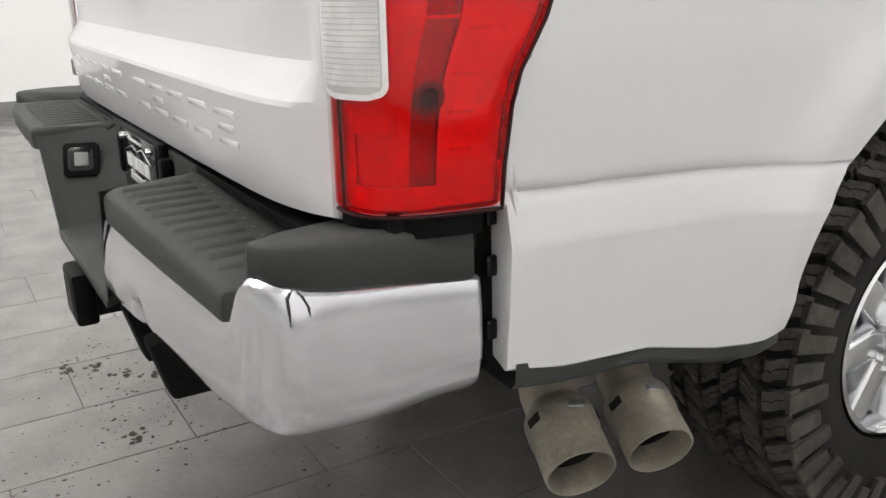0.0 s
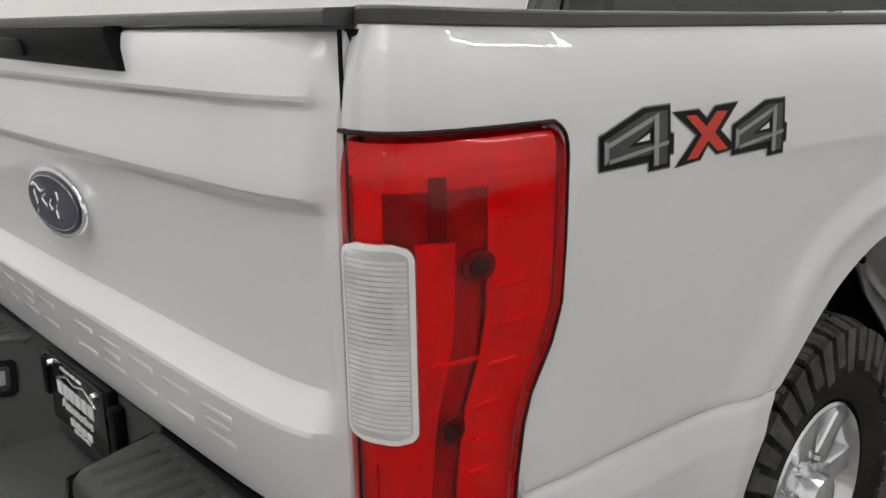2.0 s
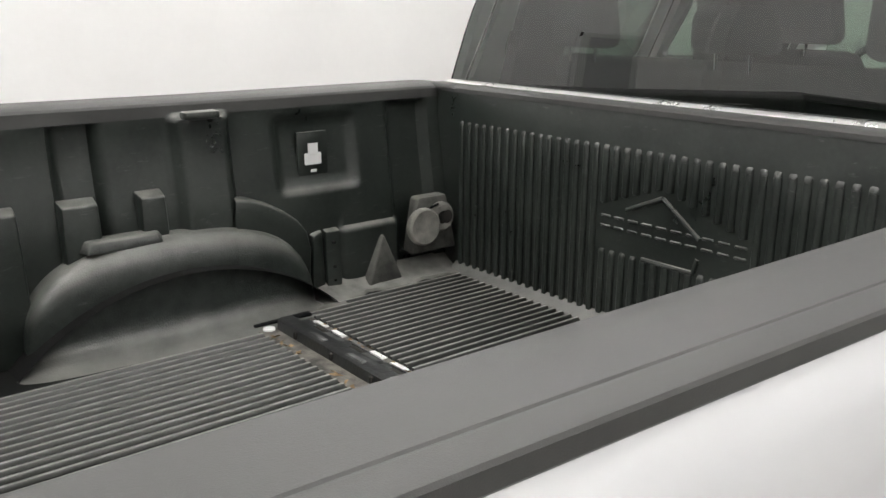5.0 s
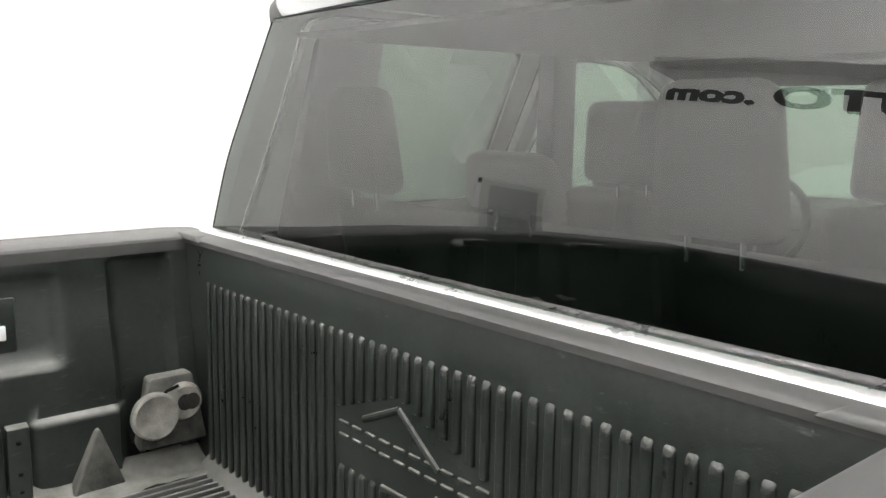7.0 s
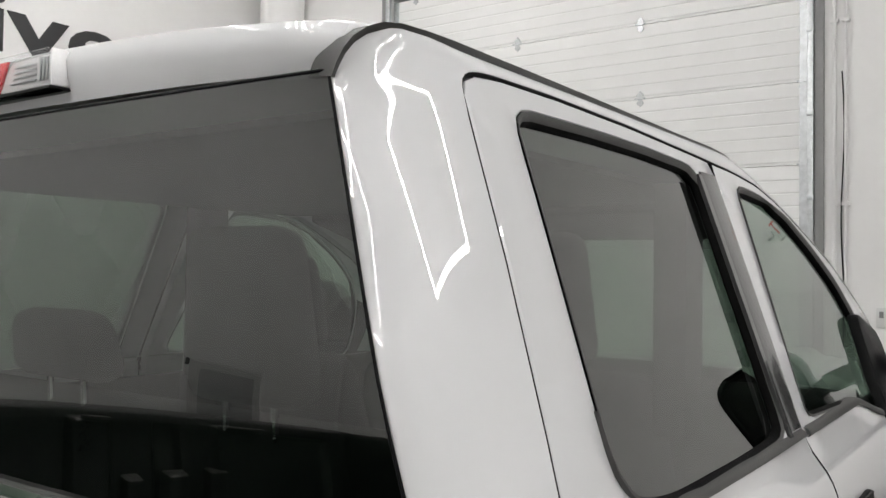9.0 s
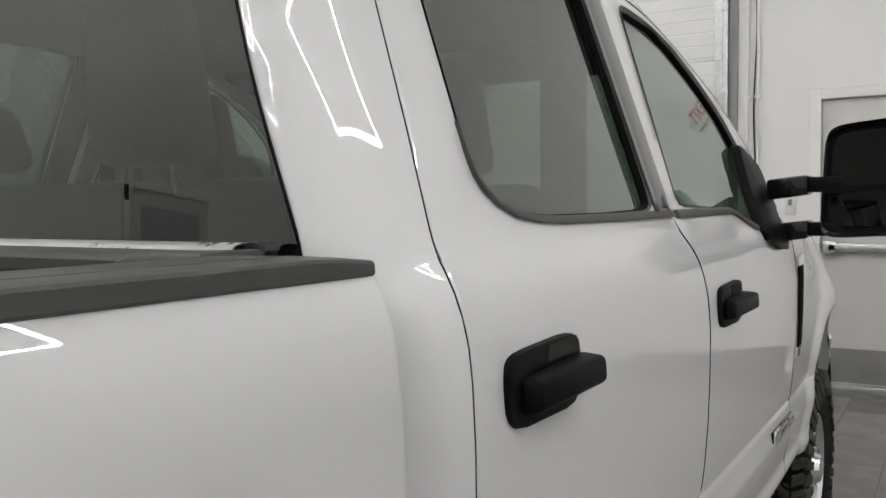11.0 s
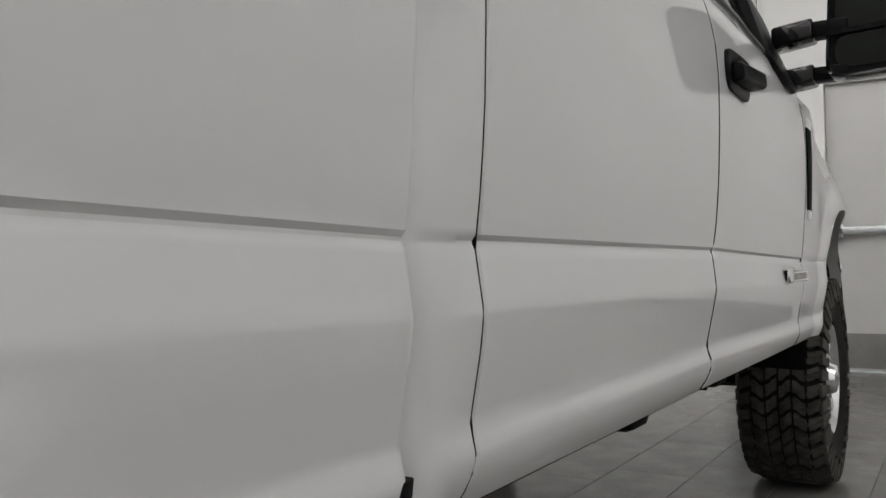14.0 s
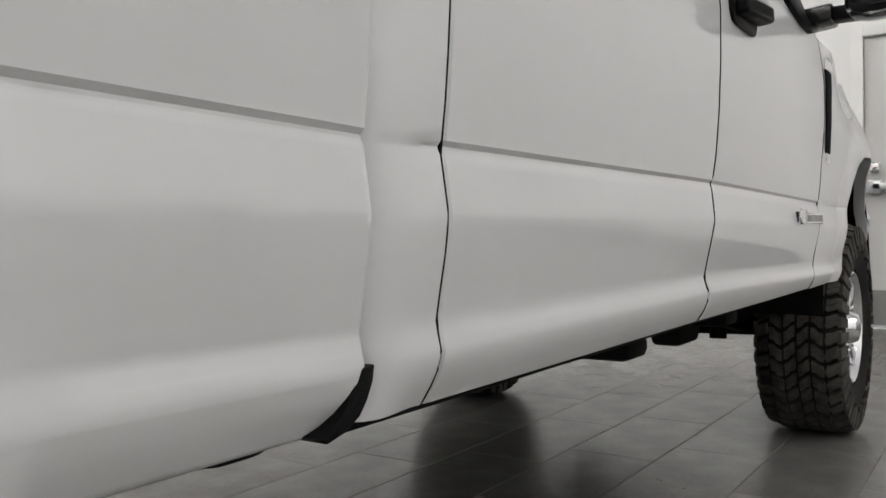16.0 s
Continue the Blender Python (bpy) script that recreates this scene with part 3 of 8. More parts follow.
# alcove round the rear lettering
wall_block("wall_south_2", XL, -6.72, YB - 0.5, YB - 0.05, 0, ZC, WALL, "white painted pier beside the rear alcove", "wall")
wall_block("wall_south_3", -6.72, XR, YB - 0.5, YB - 0.05, 6.67, ZC, WALL, "white painted soffit over the rear alcove", "wall")
# side door with a window in the long wall
sdoor = tagged(empty("door_3", (XL + 0.02, -5.05, 0)), "white side door with a window pane, closed", "door", kind="structure")
part("door_leaf", box_bm(XL + 0.002, XL + 0.03, -5.75, -4.35, 0.01, 2.46, bevel=0.004), DOOR_GREY, sdoor)
for b in ((XL, XL + 0.05, -5.85, -5.755, 0.0, 2.56), (XL, XL + 0.05, -4.345, -4.25, 0.0, 2.56), (XL, XL + 0.05, -5.755, -4.345, 2.465, 2.56)):
    part("door_frame", box_bm(*b, bevel=0.004), WALL, sdoor)
part("door_pane", box_bm(XL + 0.028, XL + 0.036, -5.60, -4.55, 0.95, 2.28, bevel=0.003), PANE_GREY, sdoor, "grey window pane")
part("door_closer", box_bm(XL + 0.03, XL + 0.07, -4.32, -4.26, 2.30, 2.48, bevel=0.006), BLACK, sdoor)
mount("AUTO", 5.78, 3.13, 0.385, 1.58, "wall_word", "black raised capitals on the white wall")
mount(".com", 6.74, 3.14, 0.385, 0.88, "wall_word", "small black raised letters on the white wall")
for y0, y1 in ((1.9, 2.2), (2.3, 2.75), (2.85, 3.3), (3.4, 3.72), (3.80, 3.88), (3.95, 4.17)):
    tagged(part("wall_bar", box_bm(XL, XL + 0.02, y0, y1, 3.08, 3.46, bevel=0.003), LETTER), "plain black raised bar in the wall lettering", "sign", group="bars of the wall lettering")

# tube lamps under the ceiling, in long outlined frames
def assumed_light_frame(x0, x1, y0, y1, z):
    lamp = tagged(empty("ceiling_lamp", ((x0 + x1) / 2, (y0 + y1) / 2, z)), "white linear lamp frame assumed under the ceiling, lit", "ceiling lamp", group="lamp frames under the ceiling")
    w = 0.035
    for b in ((x0, x1, y0, y0 + w), (x0, x1, y1 - w, y1), (x0, x0 + w, y0 + w, y1 - w), (x1 - w, x1, y0 + w, y1 - w)):
        part("tube", box_bm(*b, z, z + 0.035, bevel=0.004, seg=1), LED, lamp)
        part("housing", box_bm(*b, z + 0.0351, z + 0.08), GALV, lamp)
    for x in (x0, x1 - 0.006):
        for y in (y0, y1 - 0.006):
            part("hanger", box_bm(x, x + 0.006, y, y + 0.006, z + 0.08, ZC), GALV, lamp)


def light_loop(corners, z):
    """A four-cornered outline lamp, slung askew from the ceiling."""
    cx, cy = sum(p[0] for p in corners) / 4, sum(p[1] for p in corners) / 4
    lamp = tagged(empty("ceiling_lamp", (cx, cy, z)), "white four-sided outline lamp hung under the ceiling, lit", "ceiling lamp", group="lamp frames under the ceiling")
    for a, b in zip(corners, corners[1:] + corners[:1]):
        d = (Vector(b) - Vector(a)).normalized()
        n = Vector((-d.y, d.x)) * 0.020
        a, b = Vector(a) + d * 0.012, Vector(b) - d * 0.012
        for nm, z0, z1, mat in (("tube", z, z + 0.035, LED_EAST), ("housing", z + 0.0355, z + 0.08, GALV)):
            ring = [a - n, b - n, b + n, a + n]
            part(nm, hexa_bm([(p.x, p.y, z0) for p in ring] + [(p.x, p.y, z1) for p in ring]), mat, lamp)
    for x, y in corners:
        part("hanger", box_bm(x - 0.003, x + 0.003, y - 0.003, y + 0.003, z + 0.08, ZC), GALV, lamp)


# Unseen lamps added to brighten walls, floor and tailgate, clear of the reflections.
for fx, fy, fz in ((1.6, -5.2, 7.2), (-4.2, 0.0, ZC - 0.12), (-3.6, 5.4, 5.6), (-0.6, -3.0, ZC - 0.12), (-3.1, -3.4, ZC - 0.12)):
    assumed_light_frame(fx - 1.0, fx + 1.0, fy - 1.9, fy + 1.9, fz)
assumed_light_frame(-0.9, 0.9, -1.5, 3.2, 5.0)
light_loop([(2.65, 1.35), (2.95, 3.75), (4.40, 4.95), (4.40, 2.55)], 4.7)

# ---- the truck ----
truck = tagged(empty("pickup_truck"), "white crew-cab pickup truck with black trim, parked on tiles", "pickup truck")
RW, FW = 1.245, 5.345        # axles
WR = 0.422                   # tyre radius
BEL = 1.50                   # belt height of the lower panels

# body side: distance from the middle by height
SIDE = [(0.60, 0.935), (0.655, 0.958), (0.69, 0.980), (0.705, 0.988), (0.722, 0.9935), (0.732, 0.9938), (0.745, 0.9905), (0.762, 0.9875), (0.79, 0.9925), (0.835, 1.001), (0.862, 1.0044), (0.873, 1.0057), (0.879, 1.0057), (0.890, 1.0042),
        (0.92, 1.0000), (0.942, 0.9970), (0.9475, 0.9940), (0.9515, 0.9938), (0.9575, 0.9990), (0.966, 0.9996), (1.0, 1.004), (1.05, 1.0085), (1.1, 1.012), (1.19, 1.015), (1.30, 1.015), (1.37, 1.012), (1.41, 1.008), (1.44, 1.002), (1.465, 0.993), (1.485, 0.982), (1.50, 0.9725)]
SIDE_LO = curve_at(SIDE)
LEVELS = sorted({round(z, 4) for z, _ in SIDE} | {0.67, 0.775, 0.81, 0.85, 0.91, 0.93, 1.025, 1.075, 1.15, 1.25, 1.34, 1.39, 1.425, 1.453, 1.475, 1.493})
DROP = curve_at([(0.0, -0.040), (0.35, -0.048), (0.57, -0.060), (0.84, -0.083), (1.3, -0.04), (1.79, 0.010), (2.2, 0.001), (3.3, -0.003), (4.4, -0.024), (6.3, -0.04)])


def side_x(y, z):
    """The body side's distance from the middle, with the crease line's slow fall along the truck."""
    d = DROP(y) * smooth01((1.12 - z) / 0.16)
    if z <= BEL:
        return SIDE_LO(z - d)
    return 0.9715 - 0.36 * (z - 1.50) - 0.03 * max(0.0, z - 1.85) ** 1.0


def green_x(z):
    return 0.9715 - 0.378 * (z - 1.50) if z > 1.50 else 0.9715


def rounded_curve(table, passes, before=(), after=()):
    """A curve through a table with its corners cut."""
    for _ in range(passes):
        out = [table[0]]
        for a, b in zip(table, table[1:]):
            out += [(a[0] * 0.75 + b[0] * 0.25, a[1] * 0.75 + b[1] * 0.25), (a[0] * 0.25 + b[0] * 0.75, a[1] * 0.25 + b[1] * 0.75)]
        table = out + [table[-1]]
    return curve_at(list(before) + table + list(after))


def bed_plan_x(y):
    return 0.986 + 0.030 * smooth01((y - 0.4) / 1.8)


def rail_lift(y):
    return float(np.interp(y, [0.0, 0.13, 0.3, 0.6, 1.0, 1.35, 2.2], [0.026, 0.021, 0.016, 0.012, 0.007, 0.003, 0.0]))


BED_PLAN = [(0.8535, 0.005, -0.05, -1), (0.872, 0.003, 0.02, -1), (0.898, 0.007, 0.2, -1), (0.920, 0.018, 0.5, -0.87), (0.938, 0.036, 0.72, -0.7), (0.951, 0.060, 0.87, -0.5), (0.961, 0.090, 0.95, -0.32),
            (0.968, 0.125, 0.98, -0.2), (0.974, 0.165, 0.99, -0.12), (0.979, 0.210, 1, -0.06), (0.983, 0.255, 1, -0.03), (0.986, 0.30, 1, 0)]
ARCH = rounded_curve([(0.729, 0.588), (0.7335, 0.64), (0.748, 0.71), (0.775, 0.785), (0.842, 0.870), (0.925, 0.944), (1.0, 0.994), (1.067, 1.031), (1.17, 1.071),
                 (1.277, 1.092), (1.38, 1.094), (1.47, 1.080), (1.56, 1.046), (1.64, 0.985), (1.70, 0.905), (1.742, 0.81), (1.762, 0.72), (1.770, 0.668)], 3, [(0.10, 0.668), (0.18, 0.662), (0.28, 0.646), (0.44, 0.634), (0.60, 0.592), (0.66, 0.590), (0.7285, 0.600)], [(2.156, 0.668), (2.164, 0.679), (2.170, 0.687), (2.176, 0.697), (2.180, 0.707), (2.184, 0.718), (2.186, 0.726), (2.3, 0.728)])


def bed_offset(y, z):
    """The bed side against its plan line."""
    x = side_x(max(y, 0.0), z)
    if y < 0.8:
        low = np.interp(z - DROP(y), [0.62, 0.70, 0.80, 0.88, 0.935, 0.9475, 0.9515, 0.9575, 0.966, 1.2], [0.976, 0.986, 0.995, 0.999, 0.990, 0.985, 0.9848, 0.9900, 0.993, 1.0])
        k = smooth01((0.85 - y) / 0.2)
        w = smooth01((1.15 - z) / 0.10)
        x = x * (1 - k * w) + (low + 0.015) * k * w
    off = (x - 1.015) * (1.0 if z < 1.25 else 0.75) - 1.2 * max(0.0, z - 1.445) ** 2
    if y < 0.26 and 0.895 < z < 1.400 and y < tail_outline(z) - 0.004:
        return -0.034
    r = math.hypot((y - 1.255) / 0.53, (z - 0.60) / 0.495)
    if y > 0.4:
        s = smooth01((y - 0.9) / 0.5)
        off += (0.009 * ((1 - s) * smooth01((1.34 - r) / 0.28) + s * 0.5 * smooth01((1.32 - r) / 0.24)) + 0.014 * ((1 - s) * smooth01((1.26 - r) / 0.20) + s * smooth01((1.165 - r) / 0.055))) * smooth01((y - 0.55) / 0.15)
        # the arch lip runs smoothly past the crease and the swelling below it
        lip = (1 - smooth01((r - 1.03) / 0.16)) * smooth01((y - 0.80) / 0.25)
        off = off * (1 - lip) + lip * float(np.interp(z, [0.66, 0.72, 0.80, 0.90, 1.0], [-0.017, -0.011, -0.004, 0.003, 0.006]))
    return off


def bed_side_net():
    cols = corner_path(0.30, 64) + [plan_at(0.1865), plan_at(0.1845)] + [plan_at(y) for y in np.arange(0.2172, 0.2600, 0.0016)]
    cols.sort(key=lambda c: (c[1] if c[1] > 0.0031 else 0.0, c[0]) if c[1] > 0.0031 else (0.0, c[0]))
    ys = list(np.arange(0.32, 0.70, 0.03)) + list(np.arange(0.70, 0.78, 0.003)) + list(np.arange(0.78, 1.70, 0.008)) + list(np.arange(1.70, 1.80, 0.002)) + list(np.arange(1.80, 2.12, 0.03)) + list(np.arange(2.13, 2.186, 0.004)) + [2.186]
    cols += [[bed_plan_x(y), y, 1, 0] for y in ys]
    rows = []
    levels = [z for z in sorted(set(LEVELS) | {round(0.72 + 0.012 * k, 4) for k in range(50)} | {round(1.3680 + 0.0018 * k, 4) for k in range(20)} | {1.06, 0.98, 0.60, 0.63, 0.893, 0.8975, 1.128, 1.175, 1.398, 1.4025}) if z <= 1.482] + [1.489, 1.496]
    for x, y, nx, ny in cols:
        n = math.hypot(nx, ny)
        nx, ny = nx / n, ny / n
        lo = ARCH(y) if y > 0.185 else 0.8895
        row = []
        o = bed_offset(y, lo)
        turn = o - 0.045
        if 0.80 < y < 1.80:
            k = smooth01((y - 0.80) / 0.1)
            turn = turn * (1 - k) + (0.968 - x) * k
        row.append((x + nx * turn, y + ny * turn, lo + 0.012))
        row.append((x + nx * (o - 0.004), y + ny * (o - 0.004), lo))
        for z in levels:
            zz = z + DROP(y) * smooth01((1.12 - z) / 0.16) * smooth01((y - 0.188) / 0.012)
            zz = max(zz, lo + 0.004)
            o = bed_offset(y, min(zz, 1.496))
            zz += rail_lift(y) * smooth01((z - 1.36) / 0.13)
            row.append((x + nx * o, y + ny * o, zz))
        rows.append(row)
    last = rows[-1]
    for dy, dx in ((0.006, -0.002), (0.011, -0.008), (0.013, -0.06)):
        rows.append([(p[0] + dx, p[1] + dy, p[2]) for p in last])
    return grid(rows)


def tail_outline(z):
    """How far forward the lamp reaches on the body corner, by height."""
    return float(np.interp(z, [0.895, 0.95, 1.02, 1.06, 1.12, 1.17, 1.25, 1.36, 1.378, 1.388, 1.396, 1.401, 1.404], [0.172, 0.176, 0.186, 0.198, 0.232, 0.249, 0.254, 0.256, 0.254, 0.250, 0.243, 0.236, 0.230]))


def plan_at(y):
    """Point and outward way on the corner's plan at a distance forward."""
    ps = BED_PLAN
    for a, b in zip(ps, ps[1:]):
        if a[1] <= y <= b[1] and b[1] > a[1]:
            k = (y - a[1]) / (b[1] - a[1])
            return [a[i] + (b[i] - a[i]) * k for i in range(4)]
    return list(ps[-1])


def corner_path(y_end, n=26):
    """Points along the corner from the tailgate gap to y_end, evenly spaced."""
    pts = [list(p) for p in BED_PLAN[:2]]
    fine = pts + [plan_at(y) for y in np.linspace(0.0031, max(0.004, y_end), 90)]
    out = [fine[0]]
    acc = [0.0]
    for p, q in zip(fine, fine[1:]):
        acc.append(acc[-1] + math.hypot(q[0] - p[0], q[1] - p[1]))
    res = []
    for s in np.linspace(0, acc[-1], n):
        i = min(len(acc) - 2, int(np.searchsorted(acc, s, side="right") - 1))
        k = (s - acc[i]) / max(1e-9, acc[i + 1] - acc[i])
        res.append([fine[i][c] + (fine[i + 1][c] - fine[i][c]) * k for c in range(4)])
    return res


def lamp_skin(z0, z1, s0, s1, off, nz=24, n=26, rnd=0.0, edge=0.0, fixed=False, crown=0.0):
    """A patch of the lamp: from s0 to s1 of its breadth at each height, lying off the body by that much, with rounded corners and edges that fall away."""
    rows = []
    for k, z in enumerate(np.linspace(z0, z1, nz)):
        path = corner_path(0.254 if fixed else tail_outline(z), 60)
        row = []
        dz = min(z - z0, z1 - z)
        cutin = 0.0
        if rnd and dz < rnd:
            cutin = (rnd - math.sqrt(max(0.0, rnd * rnd - (rnd - dz) ** 2))) / 0.26
        for u in np.linspace(s0 + cutin, s1 - cutin, n):
            f = u * 59
            i = min(58, int(f))
            x, y, nx, ny = [path[i][c] + (path[i + 1][c] - path[i][c]) * (f - i) for c in range(4)]
            h = math.hypot(nx, ny)
            e = min(dz, min(u - s0, s1 - u) * 0.26)
            o = off - (edge * (1 - min(1.0, e / 0.035)) ** 2 if edge else 0.0)
            o -= crown * max(0.0, z - 1.338) ** 2
            row.append((x + nx / h * o, y + ny / h * o, z))
        rows.append(row)
    return rows


def rimmed(rows, depth):
    """A net with its border turned in by that depth along the middle normal."""
    P = np.asarray(rows, float)
    du = np.gradient(P, axis=1)
    dv = np.gradient(P, axis=0)
    nrm = np.cross(du, dv)
    nrm /= np.maximum(1e-9, np.linalg.norm(nrm, axis=2, keepdims=True))
    back = P - nrm * depth
    full = np.concatenate([back[:1], P, back[-1:]], axis=0)
    side0 = np.concatenate([back[:1, :1], back[:, :1], back[-1:, :1]], axis=0)
    side1 = np.concatenate([back[:1, -1:], back[:, -1:], back[-1:, -1:]], axis=0)
    return grid(np.concatenate([side0, full, side1], axis=1), flip=True)


LAMP_PANELS = (("reflector", 0.901, 1.352, 0.635, 0.974, -0.0120, RED_INNER, "bright red outer reflector"), ("reflector", 1.352, 1.392, 0.014, 0.962, -0.0090, RED_BRIGHT, "bright red upper edge"),
               ("reflector", 1.275, 1.352, 0.012, 0.175, -0.0130, RED_BRIGHT, ""), ("reflector", 1.335, 1.352, 0.175, 0.635, -0.0125, RED_INNER, ""),
               ("upper_chamber", 1.272, 1.335, 0.175, 0.640, -0.0150, RED_DUSK, "dusky red upper chamber"), ("reflector", 0.985, 1.275, 0.312, 0.415, -0.0105, RED_BRIGHT, "bright red strip beside the reversing lamp"),
               ("reflector", 0.985, 1.272, 0.415, 0.485, -0.0125, RED_INNER, ""), ("bulb_column", 0.925, 1.272, 0.485, 0.635, -0.0200, RED_CELL, "deep red bulb column with a cellular reflector"),
               ("column_cover", 1.276, 1.352, 0.375, 0.445, -0.0090, RED_WINE, "dark wine-red cover"), ("reflector", 0.899, 1.036, 0.012, 0.130, -0.0130, RED_INNER, ""),
               ("lower_chamber", 0.928, 0.990, 0.130, 0.485, -0.0170, RED_INNER, "lower chamber"), ("reflector", 0.990, 1.034, 0.130, 0.312, -0.0120, RED_BRIGHT, ""), ("reflector", 0.899, 0.928, 0.130, 0.635, -0.0115, RED_BRIGHT, "bright red lower edge"))
for side in (1, -1):
    sd = bed_side = link_mesh("bed_side", *mirrored(bed_side_net(), side), PAINT, truck, "glossy white painted steel bed side", sharp=28, weld=1e-5)
    rows = []
    for y in np.linspace(0.20, 0.722, 30):
        x, lo = bed_plan_x(y) + bed_offset(y, ARCH(y) + 0.01) - 0.006, ARCH(y)
        rows.append([(x, y, lo + 0.012), (x - 0.002, y, lo - 0.020), (x - 0.012, y, lo - 0.030), (x - 0.10, y, lo - 0.026)])
    link_mesh("lower_flange", *mirrored(grid(rows, flip=True), side), GREY_PLASTIC, sd, "dark coated lower edge of the bed side")
    lamp = link_mesh("tail_light", *mirrored(rimmed(lamp_skin(0.893, 1.404, 0.0, 1.0, -0.029), 0.004), side), RED_DARK, truck, "tall red tail light with a clear reversing section")
    # chambers and reflectors behind the lens: name, heights, breadth, depth, material, label
    for nm, z0, z1, s0, s1, off, mat, lab in LAMP_PANELS:
        link_mesh(nm, *mirrored(rimmed(lamp_skin(z0, z1, s0, s1, off, max(6, int((z1 - z0) / 0.012)), max(4, int((s1 - s0) * 40))), 0.003), side), mat, lamp, lab)
    for bz, bs in ((1.238, 0.595), (1.032, 0.575)):
        link_mesh("bulb_ring", *mirrored(rimmed(lamp_skin(bz - 0.020, bz + 0.020, bs - 0.075, bs + 0.075, -0.0110, 20, 10, 0.019), 0.002), side), RED_WINE, lamp, "dark red bulb collar")
        link_mesh("bulb", *mirrored(rimmed(lamp_skin(bz - 0.012, bz + 0.012, bs - 0.045, bs + 0.045, -0.0085, 16, 8, 0.0115), 0.003), side), SOOT_HOLE_SHADE, lamp, "dark bulb socket")
    for rz, s0, s1 in ((1.290, 0.70, 0.86), (1.207, 0.66, 0.84), (1.157, 0.70, 0.88), (1.108, 0.69, 0.85), (1.056, 0.68, 0.82), (1.012, 0.69, 0.83), (0.968, 0.70, 0.82), (1.122, 0.36, 0.635)):
        link_mesh("rib", *mirrored(rimmed(lamp_skin(rz, rz + 0.0042, s0, s1, -0.0070, 4, 12, 0.002), 0.005), side), RED_BRIGHT, lamp)
    # reversing lamp: bright frame, fluted window with the grey bulb chamber behind it
    link_mesh("lamp_border", *mirrored(rimmed(lamp_skin(1.034, 1.280, 0.034, 0.314, 0.0105, 60, 16, 0.018, fixed=True), 0.006), side), WHITE_LENS, lamp, "white border of the reversing lamp")
    link_mesh("reversing_lamp", *mirrored(rimmed(lamp_skin(1.041, 1.273, 0.052, 0.294, 0.0113, 50, 12, 0.012, fixed=True), 0.002), side), GREY_LENS, lamp, "clear white reversing lamp")
    link_mesh("bulb_chamber", *mirrored(rimmed(lamp_skin(1.160, 1.248, 0.125, 0.238, 0.0119, 10, 8, 0.004, fixed=True), 0.001), side), BULB_GREY, lamp, "grey bulb chamber")
    for k in range(34):
        rz = 1.0500 + 0.0063 * k
        link_mesh("flute", *mirrored(rimmed(lamp_skin(rz, rz + 0.0050, 0.062, 0.288, 0.0124, 3, 8, fixed=True), 0.0006), side), FLUTE if not 1.155 < rz < 1.246 else FLUTE_GREY, lamp)
    link_mesh("reversing_lens", *mirrored(rimmed(lamp_skin(1.030, 1.284, 0.030, 0.320, 0.0165, 60, 16, 0.020, 0.004, fixed=True), 0.006), side), LENS_CLEAR, lamp, "clear lens cover")
    link_mesh("lens", *mirrored(rimmed(lamp_skin(0.8985, 1.3985, 0.010, 0.988, 0.0075, 110, 60, 0.014, 0.005, crown=3.6), 0.010), side), LENS_RED, lamp, "glossy clear red outer lens")
    border = [p for p in lamp_skin(0.893, 1.4035, 0.0, 1.0, -0.001, 2, 40)[1]]
    border += [r[-1] for r in reversed(lamp_skin(0.893, 1.4035, 0.0, 1.0, -0.001, 110, 2))][1:]
    border += list(reversed(lamp_skin(0.893, 1.4035, 0.0, 1.0, -0.001, 2, 40)[0]))[1:]
    link_mesh("lamp_seal", *mirrored(tube(border, 0.0028, 8), side), LAMP_SEAL, lamp, "black seal round the lamp")
    # dark filler under the lamp
    link_mesh("lamp_filler", *mirrored(rimmed(lamp_skin(0.864, 0.893, 0.0, 0.90, -0.006, 6, 20), 0.01), side), BLACK, truck, "black filler below the tail light")
    part("lamp_shelf", box_bm(side * 0.78, side * 0.94, 0.03, 0.16, 0.83, 0.895, bevel=0.01), DARK, truck)
    # rail cap: outer lip, broad top, inner edge; it follows the body corner
    rows = []
    cap_cols = corner_path(0.30, 22) + [[bed_plan_x(y), y, 1, 0] for y in list(np.linspace(0.34, 2.10, 34)) + [2.15, 2.186]]
    for x, y, nx, ny in cap_cols:
        h = math.hypot(nx, ny)
        nx, ny = nx / h, ny / h
        base = bed_offset(max(y, 0.3), 1.496)
        lift = rail_lift(y)
        tip = smooth01((y - 2.12) / 0.07)
        row = []
        for o, z in ((-0.022, 1.4935), (0.002, 1.4945), (0.0045, 1.4975), (0.004, 1.5110), (0.002, 1.5140), (-0.003, 1.5152)):
            row.append((x + nx * (base + o), y + ny * (base + o), z + lift - tip * 0.006 * (z > 1.5)))
        ox, oy = row[-1][0], row[-1][1]
        iy = max(oy, 0.030)
        for u, z in ((0.16, 1.5165), (0.175, 1.5152), (0.20, 1.5152), (0.215, 1.5166), (0.3, 1.5168), (0.6, 1.5160), (0.93, 1.5135), (1.0, 1.509)):
            row.append((ox + (0.833 - ox) * u, oy + (iy - oy) * min(1, u * 1.5), z + lift * (1 - 0.25 * u) - tip * 0.008))
        row += [(0.829, iy, 1.503 + lift * 0.75), (0.829, iy, 1.478), (0.838, iy, 1.478)]
        rows.append(row)
    v, f = grid(rows, flip=False)
    m = len(rows[0])
    f.append(tuple(range(m)))
    f.append(tuple((len(rows) - 1) * m + k for k in range(m))[::-1])
